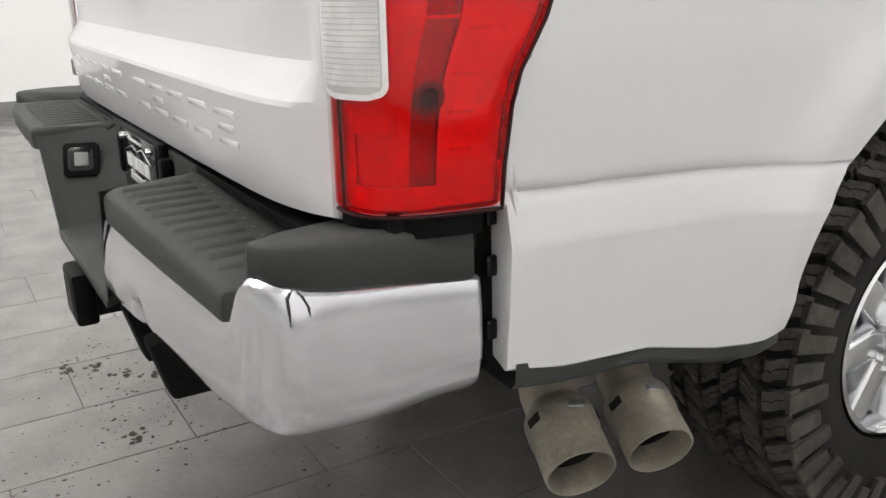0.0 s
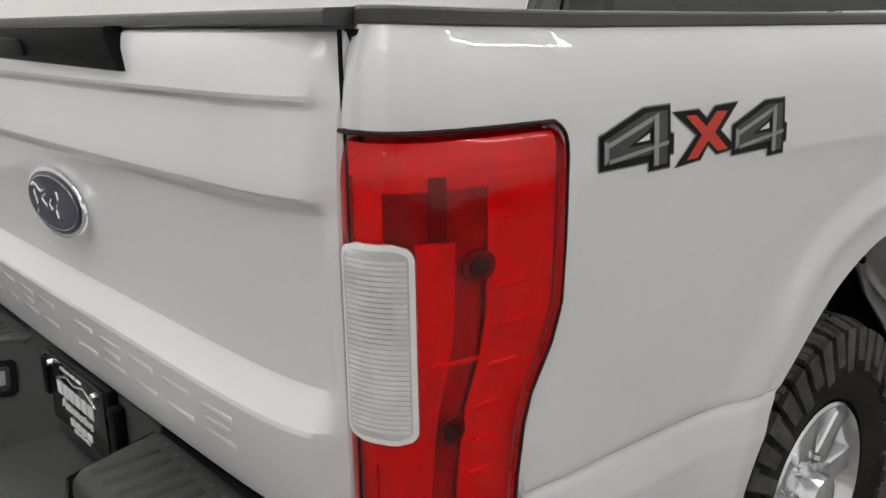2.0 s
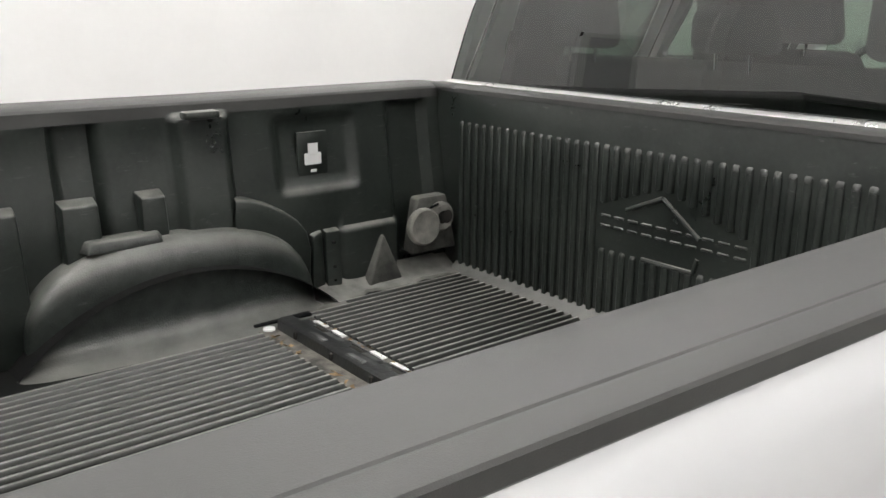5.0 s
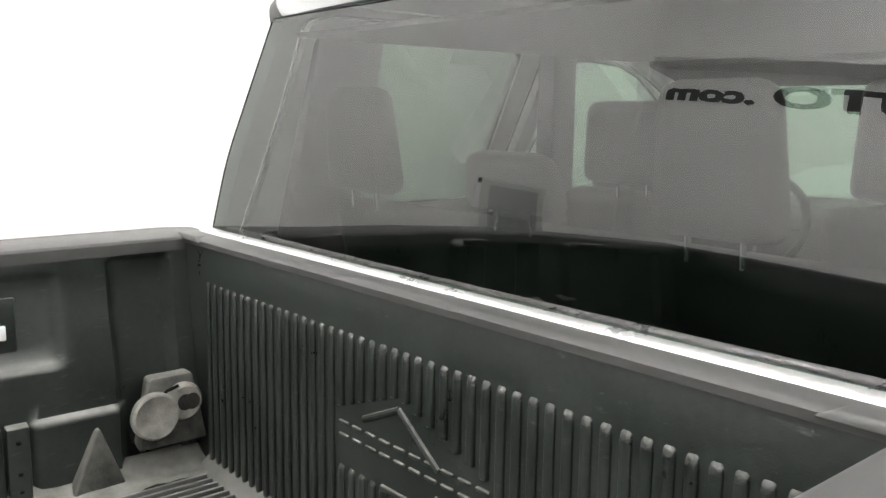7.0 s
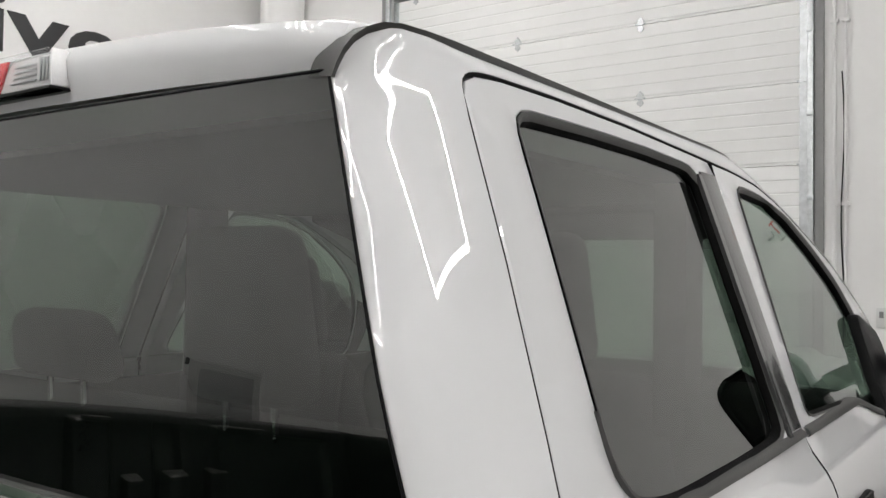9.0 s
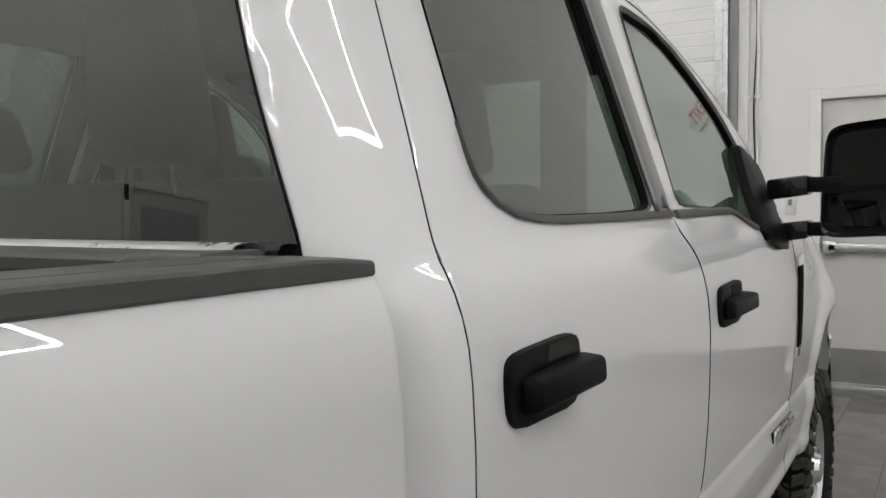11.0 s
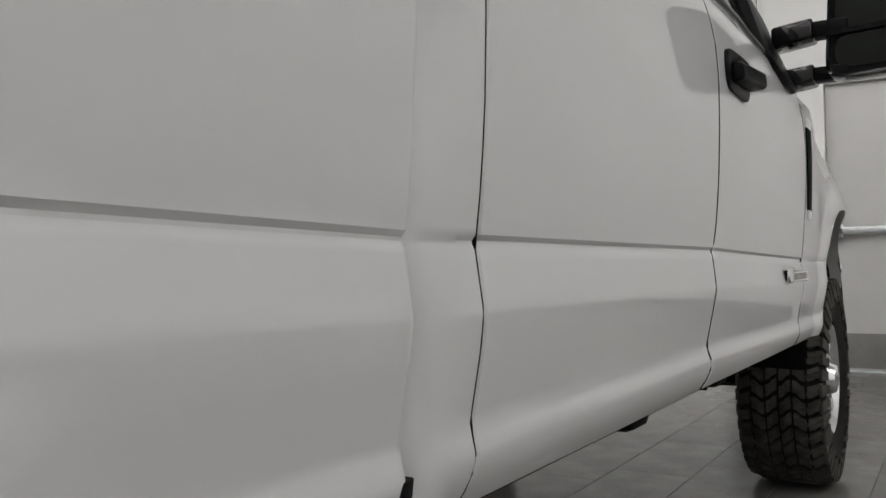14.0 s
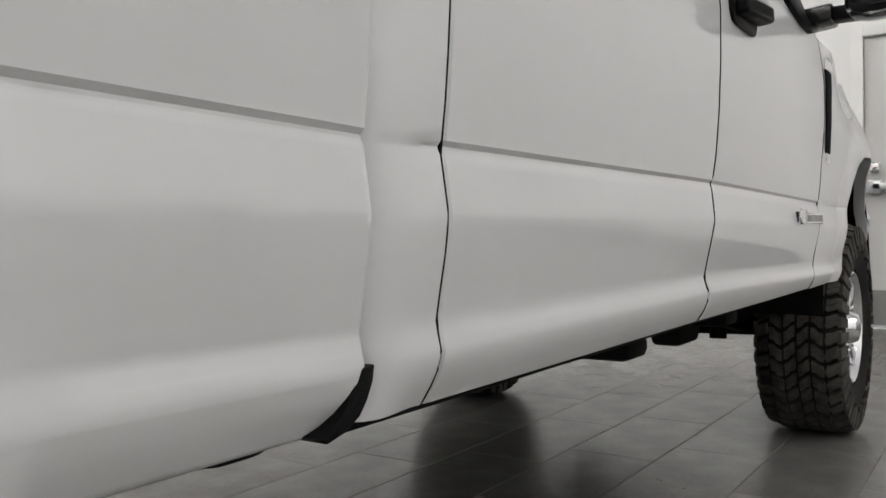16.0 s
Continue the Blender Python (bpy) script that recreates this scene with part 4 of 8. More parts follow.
    cap = link_mesh("rail_cap", *mirrored((v, f), side), RAIL, truck, "dark grey textured plastic bed rail cap", sharp=24)

# tailgate: face by height, crowned from side to side
GATE = curve_at([(0.872, -0.020), (0.880, -0.040), (0.90, -0.046), (0.96, -0.054), (1.00, -0.058), (1.018, -0.060), (1.024, -0.0585), (1.064, -0.0285), (1.071, -0.0255), (1.09, -0.0240), (1.16, -0.027), (1.26, -0.031), (1.299, -0.0325), (1.302, -0.0340), (1.319, -0.0520), (1.323, -0.0545), (1.335, -0.0545),
                 (1.38, -0.049), (1.425, -0.0445), (1.428, -0.0455), (1.436, -0.0515), (1.441, -0.0530), (1.49, -0.045), (1.512, -0.036)])
GZS = [0.872, 0.876, 0.880, 0.89, 0.90, 0.93, 0.96, 0.99, 1.0, 1.010, 1.0175, 1.0245, 1.0635, 1.0715, 1.09, 1.12, 1.16, 1.2, 1.24, 1.26, 1.28, 1.2985, 1.3025, 1.3185, 1.3235, 1.335, 1.35, 1.38, 1.41, 1.4245, 1.4285, 1.4355, 1.4415, 1.46, 1.475, 1.49, 1.503, 1.512]


def gate_y(x, z):
    a = min(1.0, abs(x) / 0.8505)
    base = GATE(z)
    flat = -0.050 if z > 0.9 else base
    # the ridges run out towards the ends
    k = smooth01((1 - a) / 0.05)
    mid = base * k + (-0.040 if 0.885 < z < 1.5 else base) * (1 - k)
    # the upper ends lean in with the bed corners
    lean = 0.75 * max(0.0, 1.015 - SIDE_LO(min(z, 1.5))) if z > 1.3 else 0.0
    return mid + 0.034 * a ** 12 + 0.006 * a * a + lean * a ** 8


rows = []
xs = list(np.linspace(-0.8505, -0.70, 24)) + list(np.linspace(-0.68, 0.68, 40)) + list(np.linspace(0.70, 0.8505, 24))
for x in xs:
    rows.append([(x, gate_y(x, 0.872) + 0.07, 0.874)] + [(x, gate_y(x, z), z) for z in GZS] + [(x, gate_y(x, 1.512) + 0.012, 1.518), (x, 0.05, 1.520)])
for sgn, k in ((-1, 0), (1, -1)):
    edge = [(p[0] + sgn * 0.003, p[1] + 0.006, p[2]) for p in rows[k]]
    deep = [(p[0] + sgn * 0.004, max(p[1], 0.05), p[2]) for p in rows[k]]
    if sgn < 0:
        rows = [deep, edge] + rows
    else:
        rows = rows + [edge, deep]
# Dark box and strip added on each side so the tailgate gaps look shaded.
for side in (1, -1):
    part("gate_gap", box_bm(side * 0.838, side * 0.864, 0.030, 0.060, 0.88, 1.515), DARK, truck, "dark backing for the shade in the tailgate gap")
    link_mesh("gap_seal", *tube([(side * 0.852, 0.014, z) for z in (0.88, 1.1, 1.3, 1.515)], 0.0030, 6), DARK, truck)
tailgate = link_mesh("tailgate", *grid(rows), PAINT, truck, "white tailgate with pressed ridges, closed", sharp=16)
part("inner_panel", box_bm(-0.84, 0.84, 0.03, 0.075, 0.95, 1.515, bevel=0.006), LINER, tailgate, "black lined inside of the tailgate")
prof = [(-0.030, 1.519), (-0.034, 1.522), (-0.034, 1.534), (-0.029, 1.5385), (0.06, 1.540), (0.085, 1.535), (0.088, 1.515)]
v, f = grid([[(x, y + 0.026 * (abs(x) / 0.84) ** 6 * (y < 0), z) for y, z in prof] for x in np.linspace(-0.849, 0.849, 40)], flip=True)
f.append(tuple(range(7)))
f.append(tuple(39 * 7 + k for k in range(7))[::-1])
link_mesh("gate_cap", v, f, RAIL, tailgate, "dark grey plastic tailgate cap", sharp=50)
# handle bezel
bez = part("handle_bezel", prism_bm([(-0.405, 1.468), (0.405, 1.458), (0.372, 1.505), (0.368, 1.522), (-0.53, 1.522), (-0.50, 1.508)], "y", -0.062, -0.030, bevel=0.005), BLACK, tailgate, "black plastic tailgate handle bezel")
part("handle_lever", hexa_bm([(-0.34, -0.072, 1.474), (0.01, -0.072, 1.474), (0.01, -0.058, 1.474), (-0.34, -0.058, 1.474), (-0.34, -0.070, 1.506), (-0.02, -0.070, 1.502), (-0.02, -0.058, 1.502), (-0.34, -0.058, 1.506)], bevel=0.003), BLACK, bez, "black pull handle")
link_mesh("key_lock", *lathe([(-0.071, 0.0), (-0.071, 0.008), (-0.069, 0.010), (-0.058, 0.010)], 20, "y", (-0.20, 0, 1.512)), CHROME_BRIGHT, bez, "small round key lock")


# oval badge: plain shapes only
def oval(cx, cz, a, b, n=56):
    ring = [(cx + a * math.cos(2 * math.pi * k / n), cz + b * math.sin(2 * math.pi * k / n)) for k in range(n)]
    return ring


emblem = part("oval_badge", prism_bm(oval(0, 1.205, 0.150, 0.066), "y", -0.046, -0.024, bevel=0.004), CHROME_BRIGHT, tailgate, "chrome-rimmed dark blue oval badge")
part("badge_face", prism_bm(oval(0, 1.205, 0.137, 0.057), "y", -0.049, -0.044, bevel=0.001), BLUE, emblem)
part("badge_line", prism_bm(oval(0, 1.205, 0.129, 0.0500), "y", -0.0502, -0.048), SILVER, emblem)
part("badge_field", prism_bm(oval(0, 1.205, 0.1265, 0.0475), "y", -0.0512, -0.048), BLUE, emblem)
for k, (x0, h, w) in enumerate(((-0.070, 0.058, 0.012), (-0.022, 0.028, 0.022), (0.012, 0.028, 0.010), (0.046, 0.050, 0.012))):
    link_mesh("badge_stroke", *tube([(x0 - 0.008 + w * 0.6 * math.sin(i * 0.9 + k), -0.0512, 1.205 - h / 2 + h * i / 7) for i in range(8)], 0.0035, 6), SILVER, emblem)
link_mesh("badge_stroke", *tube([(-0.100 + 0.075 * i / 6, -0.0512, 1.226 + 0.006 * math.sin(i * 1.1)) for i in range(7)], 0.0035, 6), SILVER, emblem)

# pressed word in the tailgate: plain raised bars
for k, cx in enumerate((-0.60, -0.475, -0.35, -0.225, -0.10, 0.10, 0.225, 0.35, 0.475, 0.60)):
    for dz, a, b in (((0.022, -0.045, 0.045), (-0.022, -0.045, 0.045)) if k % 3 else ((0.022, -0.045, 0.045), (0.0, -0.035, 0.035), (-0.022, -0.045, 0.045))):
        z = 0.967 + dz
        y = gate_y(cx, z)
        part("pressed_bar", hexa_bm([(cx + a, y - 0.0008, z - 0.006), (cx + b, y - 0.0008, z - 0.006), (cx + b, y + 0.01, z - 0.007), (cx + a, y + 0.01, z - 0.007), (cx + a + 0.003, y - 0.0008, z + 0.005), (cx + b + 0.003, y - 0.0008, z + 0.005), (cx + b + 0.003, y + 0.01, z + 0.006), (cx + a + 0.003, y + 0.01, z + 0.006)], bevel=0.0015), PAINT, tailgate)
# small dealer sticker, plain bars
part("sticker", box_bm(-0.80, -0.745, gate_y(-0.77, 0.95) - 0.002, gate_y(-0.77, 0.95) + 0.01, 0.925, 0.965), LETTER, tailgate, "small dark sticker")

# ---- rear bumper ----
BP = [(0.0, -0.196), (0.20, -0.195), (0.355, -0.190), (0.55, -0.174), (0.70, -0.159), (0.80, -0.149), (0.855, -0.145), (0.885, -0.141), (0.907, -0.131), (0.924, -0.113), (0.936, -0.087), (0.943, -0.045), (0.947, 0.0), (0.951, 0.085), (0.955, 0.148)]


BP_LEFT = [(0.0, -0.196), (0.20, -0.200), (0.355, -0.204), (0.55, -0.204), (0.70, -0.202), (0.80, -0.199), (0.855, -0.195), (0.885, -0.188), (0.907, -0.174), (0.924, -0.152), (0.936, -0.118), (0.943, -0.06), (0.947, 0.0), (0.951, 0.085), (0.955, 0.148)]


def bumper_plan(n, BP):
    acc = [0.0]
    for a, b in zip(BP, BP[1:]):
        acc.append(acc[-1] + math.dist(a, b))
    ss = np.linspace(0, acc[-1], n)
    fx = np.interp(ss, acc, [p[0] for p in BP])
    fy = np.interp(ss, acc, [p[1] for p in BP])
    out = []
    for i in range(n):
        dx, dy = fx[min(i + 2, n - 1)] - fx[max(i - 2, 0)], fy[min(i + 2, n - 1)] - fy[max(i - 2, 0)]
        h = math.hypot(dx, dy)
        out.append((fx[i], fy[i], dy / h, -dx / h))
    return out


bumper = tagged(part("rear_bumper", box_bm(-0.80, 0.80, -0.03, 0.10, 0.68, 0.79, bevel=0.02), BLACK, truck), "chrome rear step bumper with black step pads")
CAP = [(0.800, -0.040), (0.822, -0.078), (0.846, -0.108), (0.868, -0.124), (0.888, -0.127), (0.907, -0.117), (0.922, -0.097), (0.932, -0.070), (0.938, -0.030), (0.943, 0.03), (0.949, 0.09), (0.953, 0.128), (0.951, 0.144), (0.941, 0.150)]
CHROME_TOP_RIGHT = curve_at([(0.0, 0.800), (0.35, 0.797), (0.60, 0.789), (0.75, 0.781), (0.832, 0.777), (0.845, 0.783), (0.862, 0.805), (0.880, 0.829), (0.895, 0.840), (0.915, 0.838), (0.936, 0.826), (0.947, 0.816), (0.956, 0.802)])
CHROME_TOP_LEFT = curve_at([(0.0, 0.800), (0.80, 0.800), (0.845, 0.800), (0.862, 0.812), (0.880, 0.829), (0.915, 0.832), (0.936, 0.826), (0.947, 0.816), (0.956, 0.802)])
for side in (1, -1):
    # the near corner has been pushed in a little by the knock
    PLAN = bumper_plan(150, BP if side > 0 else BP_LEFT)
    CHROME_TOP = CHROME_TOP_RIGHT if side > 0 else CHROME_TOP_LEFT
    rows = []
    for x, y, nx, ny in PLAN:
        if x < 0.262:
            continue
        # the inner end is raked: lower points start nearer the middle
        top = CHROME_TOP(x)
        bot = 0.618 + 0.012 * smooth01((y + 0.02) / 0.18) - 0.010 * math.sin(math.pi * smooth01((x - 0.352) / 0.6))
        bot += 0.040 * smooth01((x - 0.42) / 0.03) * (1 - smooth01((x - 0.49) / 0.03)) + 0.012 * smooth01((x - 0.49) / 0.05) * (1 - smooth01((x - 0.60) / 0.2))
        row = []
        dent = 0.006 * math.exp(-((x - 0.934) / 0.004) ** 2)
        for u, o in ((0.0, -0.040), (0.0, -0.013), (0.012, -0.006), (0.035, -0.0012), (0.07, 0.0), (0.25, 0.004), (0.55, 0.005), (0.75, 0.002), (0.86, -0.006), (0.94, -0.018), (0.985, -0.034), (1.0, -0.060)):
            z = top + (bot - top) * u
            o2 = o - dent * max(0.0, 1 - u / 0.35) * (u > 0) - (0.026 if side < 0 else 0.0)
            zz = z + (0.006 if o < -0.05 and u == 0 else 0.0)
            px = x + nx * o2
            lim = 0.353 - 0.089 * (0.797 - z) / 0.185
            row.append((max(px, lim), y + ny * o2, zz))
        rows.append(row)
    first = rows[0]
    rows = [[(p[0] - 0.0, p[1] + 0.05, p[2]) for p in first], [(p[0] - 0.004, p[1] + 0.006, p[2]) for p in first]] + rows
    last = rows[-1]
    rows += [[(p[0] - 0.004, p[1] + 0.006, p[2]) for p in last], [(p[0] - 0.05, p[1] + 0.007, p[2]) for p in last]]
    face = link_mesh("chrome_face", *mirrored(grid(rows, flip=True), side), CHROME, bumper, "satin-bright chrome bumper face with a small dent", sharp=32, weld=1e-5)
    # scuff at the corner fold
    if side > 0:
        for pts, r in (([(0.930, -0.092, 0.827), (0.933, -0.099, 0.817), (0.9345, -0.0985, 0.800), (0.9345, -0.0985, 0.782)], 0.0015), ([(0.934, -0.088, 0.826), (0.940, -0.084, 0.819), (0.9435, -0.078, 0.806), (0.9438, -0.077, 0.794)], 0.0014)):
            link_mesh("scuff", *tube(pts, [r * 0.6] + [r] * (len(pts) - 2) + [r * 0.3], 6), DARK_SCUFF, face, "dark scuff on the corner")
    # step pad: thick slab, rounded front edge, ribs on top
    pad_top = curve_at([(0.3, 0.848), (0.36, 0.847), (0.60, 0.832), (0.80, 0.813), (0.86, 0.806)] if side > 0 else [(0.3, 0.849), (0.86, 0.853)])
    rows = []
    for x in [0.318, 0.322, 0.33] + list(np.linspace(0.345, 0.83, 30)) + [0.840, 0.847, 0.852, 0.854]:
        yf = float(np.interp(x, [p[0] for p in PLAN], [p[1] for p in PLAN])) - 0.006
        yf += 0.155 * smooth01((0.372 - x) / 0.054) + 0.05 * smooth01((x - 0.835) / 0.02) ** 2
        zt = pad_top(x) - 0.004 * (x < 0.32) - 0.006 * smooth01((x - 0.84) / 0.014)
        low = max(CHROME_TOP(min(x, 0.83)) - 0.008, zt - 0.050)
        rows.append([(x, 0.035, zt + 0.002), (x, -0.02, zt + 0.001), (x, yf * 0.6, zt), (x, yf + 0.016, zt), (x, yf + 0.007, zt - 0.002), (x, yf + 0.002, zt - 0.007), (x, yf, zt - 0.015), (x, yf - 0.0005, (zt + low) / 2), (x, yf + 0.001, low), (x, yf + 0.04, low)])
    rows = [[(x, y, 0.785) for x, y, z in rows[0]]] + rows + [[(x - 0.012, y + 0.01, z - 0.012) for x, y, z in rows[-1]]]
    pad = link_mesh("step_pad", *mirrored(grid(rows, flip=True), side), GREY_PLASTIC, bumper, "dark grey ribbed plastic step pad", sharp=40)
    for k in range(11):
        gx = 0.372 + 0.0385 * k
        yy = float(np.interp(gx, [p[0] for p in PLAN], [p[1] for p in PLAN]))
        za, zb = pad_top(gx) - 0.001, pad_top(gx + 0.024) - 0.001
        part("tread_rib", hexa_bm([(side * gx, yy + 0.020, za), (side * (gx + 0.024), yy + 0.020, zb), (side * (gx + 0.024), -0.052, zb), (side * gx, -0.052, za), (side * (gx + 0.005), yy + 0.028, za + 0.006), (side * (gx + 0.019), yy + 0.028, zb + 0.006), (side * (gx + 0.019), -0.056, zb + 0.006), (side * (gx + 0.005), -0.056, za + 0.006)], bevel=0.0015, seg=1), GREY_PLASTIC, pad)
        part("clip", box_bm(side * (gx + 0.004), side * (gx + 0.018), -0.043, -0.037, zb, zb + 0.0035), RAIL, pad)
    # corner cap: a smooth raised block with a tall rounded face
    rows = []
    n = len(CAP)
    CAPS = CAP if side > 0 else [(x, y * 1.45 if y < 0 else y) for x, y in CAP]
    for i, (x, y) in enumerate(CAPS):
        dx, dy = CAPS[min(i + 1, n - 1)][0] - CAPS[max(i - 1, 0)][0], CAPS[min(i + 1, n - 1)][1] - CAPS[max(i - 1, 0)][1]
        h = math.hypot(dx, dy)
        nx, ny = dy / h, -dx / h
        w = smooth01((x - 0.80) / 0.085)
        top = 0.840 + 0.040 * w - 0.004 * smooth01((y + 0.10) / 0.25) * w
        low = (CHROME_TOP(min(0.956, x + 0.006)) if x > 0.86 else 0.79) - 0.003
        cx, cy, cz = 0.79, 0.10, 0.862
        row = [(cx, cy, cz)]
        for u in (0.4, 0.75):
            row.append((cx + (x - cx) * u, cy + (y - cy) * u, cz + (top - cz) * u + 0.001))
        for o, z in ((-0.014, top), (-0.006, top - 0.002), (-0.0015, top - 0.0065), (0.0, top - 0.014), (0.001, (top + low) / 2), (0.001, low + 0.004), (-0.002, low), (-0.03, low - 0.001)):
            row.append((x + nx * o, y + ny * o, z))
        rows.append(row)
    link_mesh("corner_cap", *mirrored(grid(rows, flip=True), side), GREY_PLASTIC, bumper, "dark grey smooth plastic corner cap", sharp=40)
    # dark lining between bumper and bed side, with its clips
    gp = part("gap_panel", hexa_bm([(side * 0.86, 0.10, 0.64), (side * 0.935, 0.205, 0.655), (side * 0.935, 0.235, 0.655), (side * 0.86, 0.17, 0.64), (side * 0.86, 0.10, 0.90), (side * 0.935, 0.205, 0.90), (side * 0.935, 0.235, 0.90), (side * 0.86, 0.17, 0.90)]), DARK, bumper, "black gap panel")
    for z in (0.70, 0.79, 0.86):
        part("rubber_tab", box_bm(side * 0.930, side * 0.940, 0.172, 0.190, z, z + 0.03, bevel=0.004), GLOSS_BLACK, gp)
    # recess side, raked, with its square lamp
    wall = [(0.372, -0.203, 0.846), (0.320, -0.030, 0.848), (0.190, -0.030, 0.660), (0.262, -0.196, 0.625)]
    rows = []
    for u in np.linspace(0, 1, 9):
        a = [wall[0][i] + (wall[3][i] - wall[0][i]) * u for i in range(3)]
        b = [wall[1][i] + (wall[2][i] - wall[1][i]) * u for i in range(3)]
        row = [(a[0] + 0.012, a[1] + 0.003, a[2]), (a[0] + 0.004, a[1] + 0.001, a[2])]
        for k in np.linspace(0.04, 1.0, 9):
            row.append([a[i] + (b[i] - a[i]) * k for i in range(3)])
        rows.append(row)
    rw = link_mesh("recess_wall", *mirrored(grid(rows), side), GREY_PLASTIC, bumper, "dark grey plastic recess side", sharp=60)
    nrm = Vector((-side * 0.856, -0.352, 0.378))
    along = Vector((side * -0.38, 0.925, 0.0)).normalized()
    along = (along - nrm * along.dot(nrm)).normalized()
    up = nrm.cross(along) if nrm.cross(along).z > 0 else along.cross(nrm)
    M = Matrix((( along.x, up.x, nrm.x, side * 0.302), (along.y, up.y, nrm.y, -0.121), (along.z, up.z, nrm.z, 0.776), (0, 0, 0, 1)))
    for nm, h, t0, t1, mat, lab in (("light_bezel", 0.040, -0.004, 0.006, BLACK, "black square light surround"), ("light_window", 0.029, 0.0, 0.0085, GLOSS_BLACK, "small square lamp window")):
        bm = prism_bm([(-h, -h + 0.008), (-h + 0.008, -h), (h - 0.008, -h), (h, -h + 0.008), (h, h - 0.008), (h - 0.008, h), (-h + 0.008, h), (-h, h - 0.008)], "z", t0, t1, bevel=0.003)
        bmesh.ops.transform(bm, matrix=M, verts=bm.verts)
        part(nm, bm, mat, rw, lab)
    bm = box_bm(-0.014, 0.018, -0.016, 0.016, 0.006, 0.0105, bevel=0.003)
    bmesh.ops.transform(bm, matrix=M, verts=bm.verts)
    part("light_bulb", bm, TRACK, rw, "dim lamp glass")
# recess floor, back and tray
part("recess_floor", hexa_bm([(-0.265, -0.197, 0.605), (0.265, -0.197, 0.605), (0.20, -0.02, 0.640), (-0.20, -0.02, 0.640), (-0.268, -0.195, 0.628), (0.268, -0.195, 0.628), (0.20, -0.02, 0.665), (-0.20, -0.02, 0.665)], bevel=0.006), GREY_PLASTIC, bumper, "dark grey recess floor")
part("recess_back", box_bm(-0.34, 0.34, -0.032, 0.02, 0.64, 0.862, bevel=0.004), GREY_PLASTIC, bumper)
part("top_strip", box_bm(-0.82, 0.82, -0.028, 0.06, 0.846, 0.862, bevel=0.004), BLACK, bumper, "black strip under the tailgate")
# number plate: dealer's card, plain bars in place of the firm's name
pl = part("plate_holder", box_bm(-0.165, 0.165, -0.052, -0.030, 0.715, 0.875, bevel=0.006), BLACK, truck, "black plate frame with a dealer's card")
card = part("dealer_card", box_bm(-0.150, 0.150, -0.0555, -0.050, 0.722, 0.868, bevel=0.002), GLOSS_BLACK, pl, "black card with white marks")
for x0, x1, z0, z1 in ((-0.10, 0.10, 0.793, 0.820), (-0.07, 0.05, 0.852, 0.857), (-0.045, 0.075, 0.738, 0.752), (-0.03, 0.06, 0.726, 0.733)):
    n = max(1, int((x1 - x0) / 0.03))
    for k in range(n):
        part("card_bar", box_bm(x0 + (x1 - x0) * k / n, x0 + (x1 - x0) * (k + 0.78) / n, -0.0575, -0.054, z0, z1), PLATE_WHITE, card)
t = text_mesh("Automotive", 0.030, PLATE_WHITE, "card_word", None, Matrix.Translation((-0.085, -0.0566, 0.766)) @ Matrix.Rotation(radians(90), 4, "X"), 0.002, width=1.15)
t.parent = card
link_mesh("card_line", *tube([(-0.10, -0.0565, 0.826), (-0.04, -0.0565, 0.842), (0.0, -0.0565, 0.834), (0.05, -0.0565, 0.846), (0.11, -0.0565, 0.824)], 0.0016, 6), SILVER, card)
for x in (-0.118, 0.118):
    link_mesh("plate_screw", *lathe([(-0.066, 0.0), (-0.066, 0.006), (-0.062, 0.008), (-0.054, 0.008)], 14, "y", (x, 0, 0.853)), CHROME_BRIGHT, card)
for x in (-0.182, 0.182):
    part("plate_lamp", box_bm(x - 0.014, x + 0.014, -0.058, -0.030, 0.76, 0.85, bevel=0.008), BLACK, pl, "black plate lamp")
# hitch
hit = part("hitch_receiver", box_bm(-0.045, 0.045, -0.215, 0.30, 0.515, 0.605, bevel=0.008), DARK, truck, "black square hitch receiver")
part("receiver_collar", prism_bm([(-0.055, 0.505), (0.055, 0.505), (0.055, 0.612), (-0.055, 0.612)], "y", -0.225, -0.18, bevel=0.008), BLACK, hit)
# Proud black block that paints the receiver's shaded inside.
part("receiver_hole", box_bm(-0.036, 0.036, -0.2265, -0.18, 0.523, 0.594), SOOT_HOLE_SHADE, hit)
part("cross_tube", box_bm(-0.55, 0.55, 0.02, 0.12, 0.53, 0.63, bevel=0.02), DARK, hit)
for x in (0.22, 0.40, -0.25):
    part("tow_bracket", hexa_bm([(x, -0.14, 0.49), (x + 0.06, -0.14, 0.49), (x + 0.06, 0.06, 0.49), (x, 0.06, 0.49), (x, -0.17, 0.60), (x + 0.06, -0.17, 0.60), (x + 0.06, 0.06, 0.64), (x, 0.06, 0.64)], bevel=0.01), DARK, hit, "black tow hook bracket")

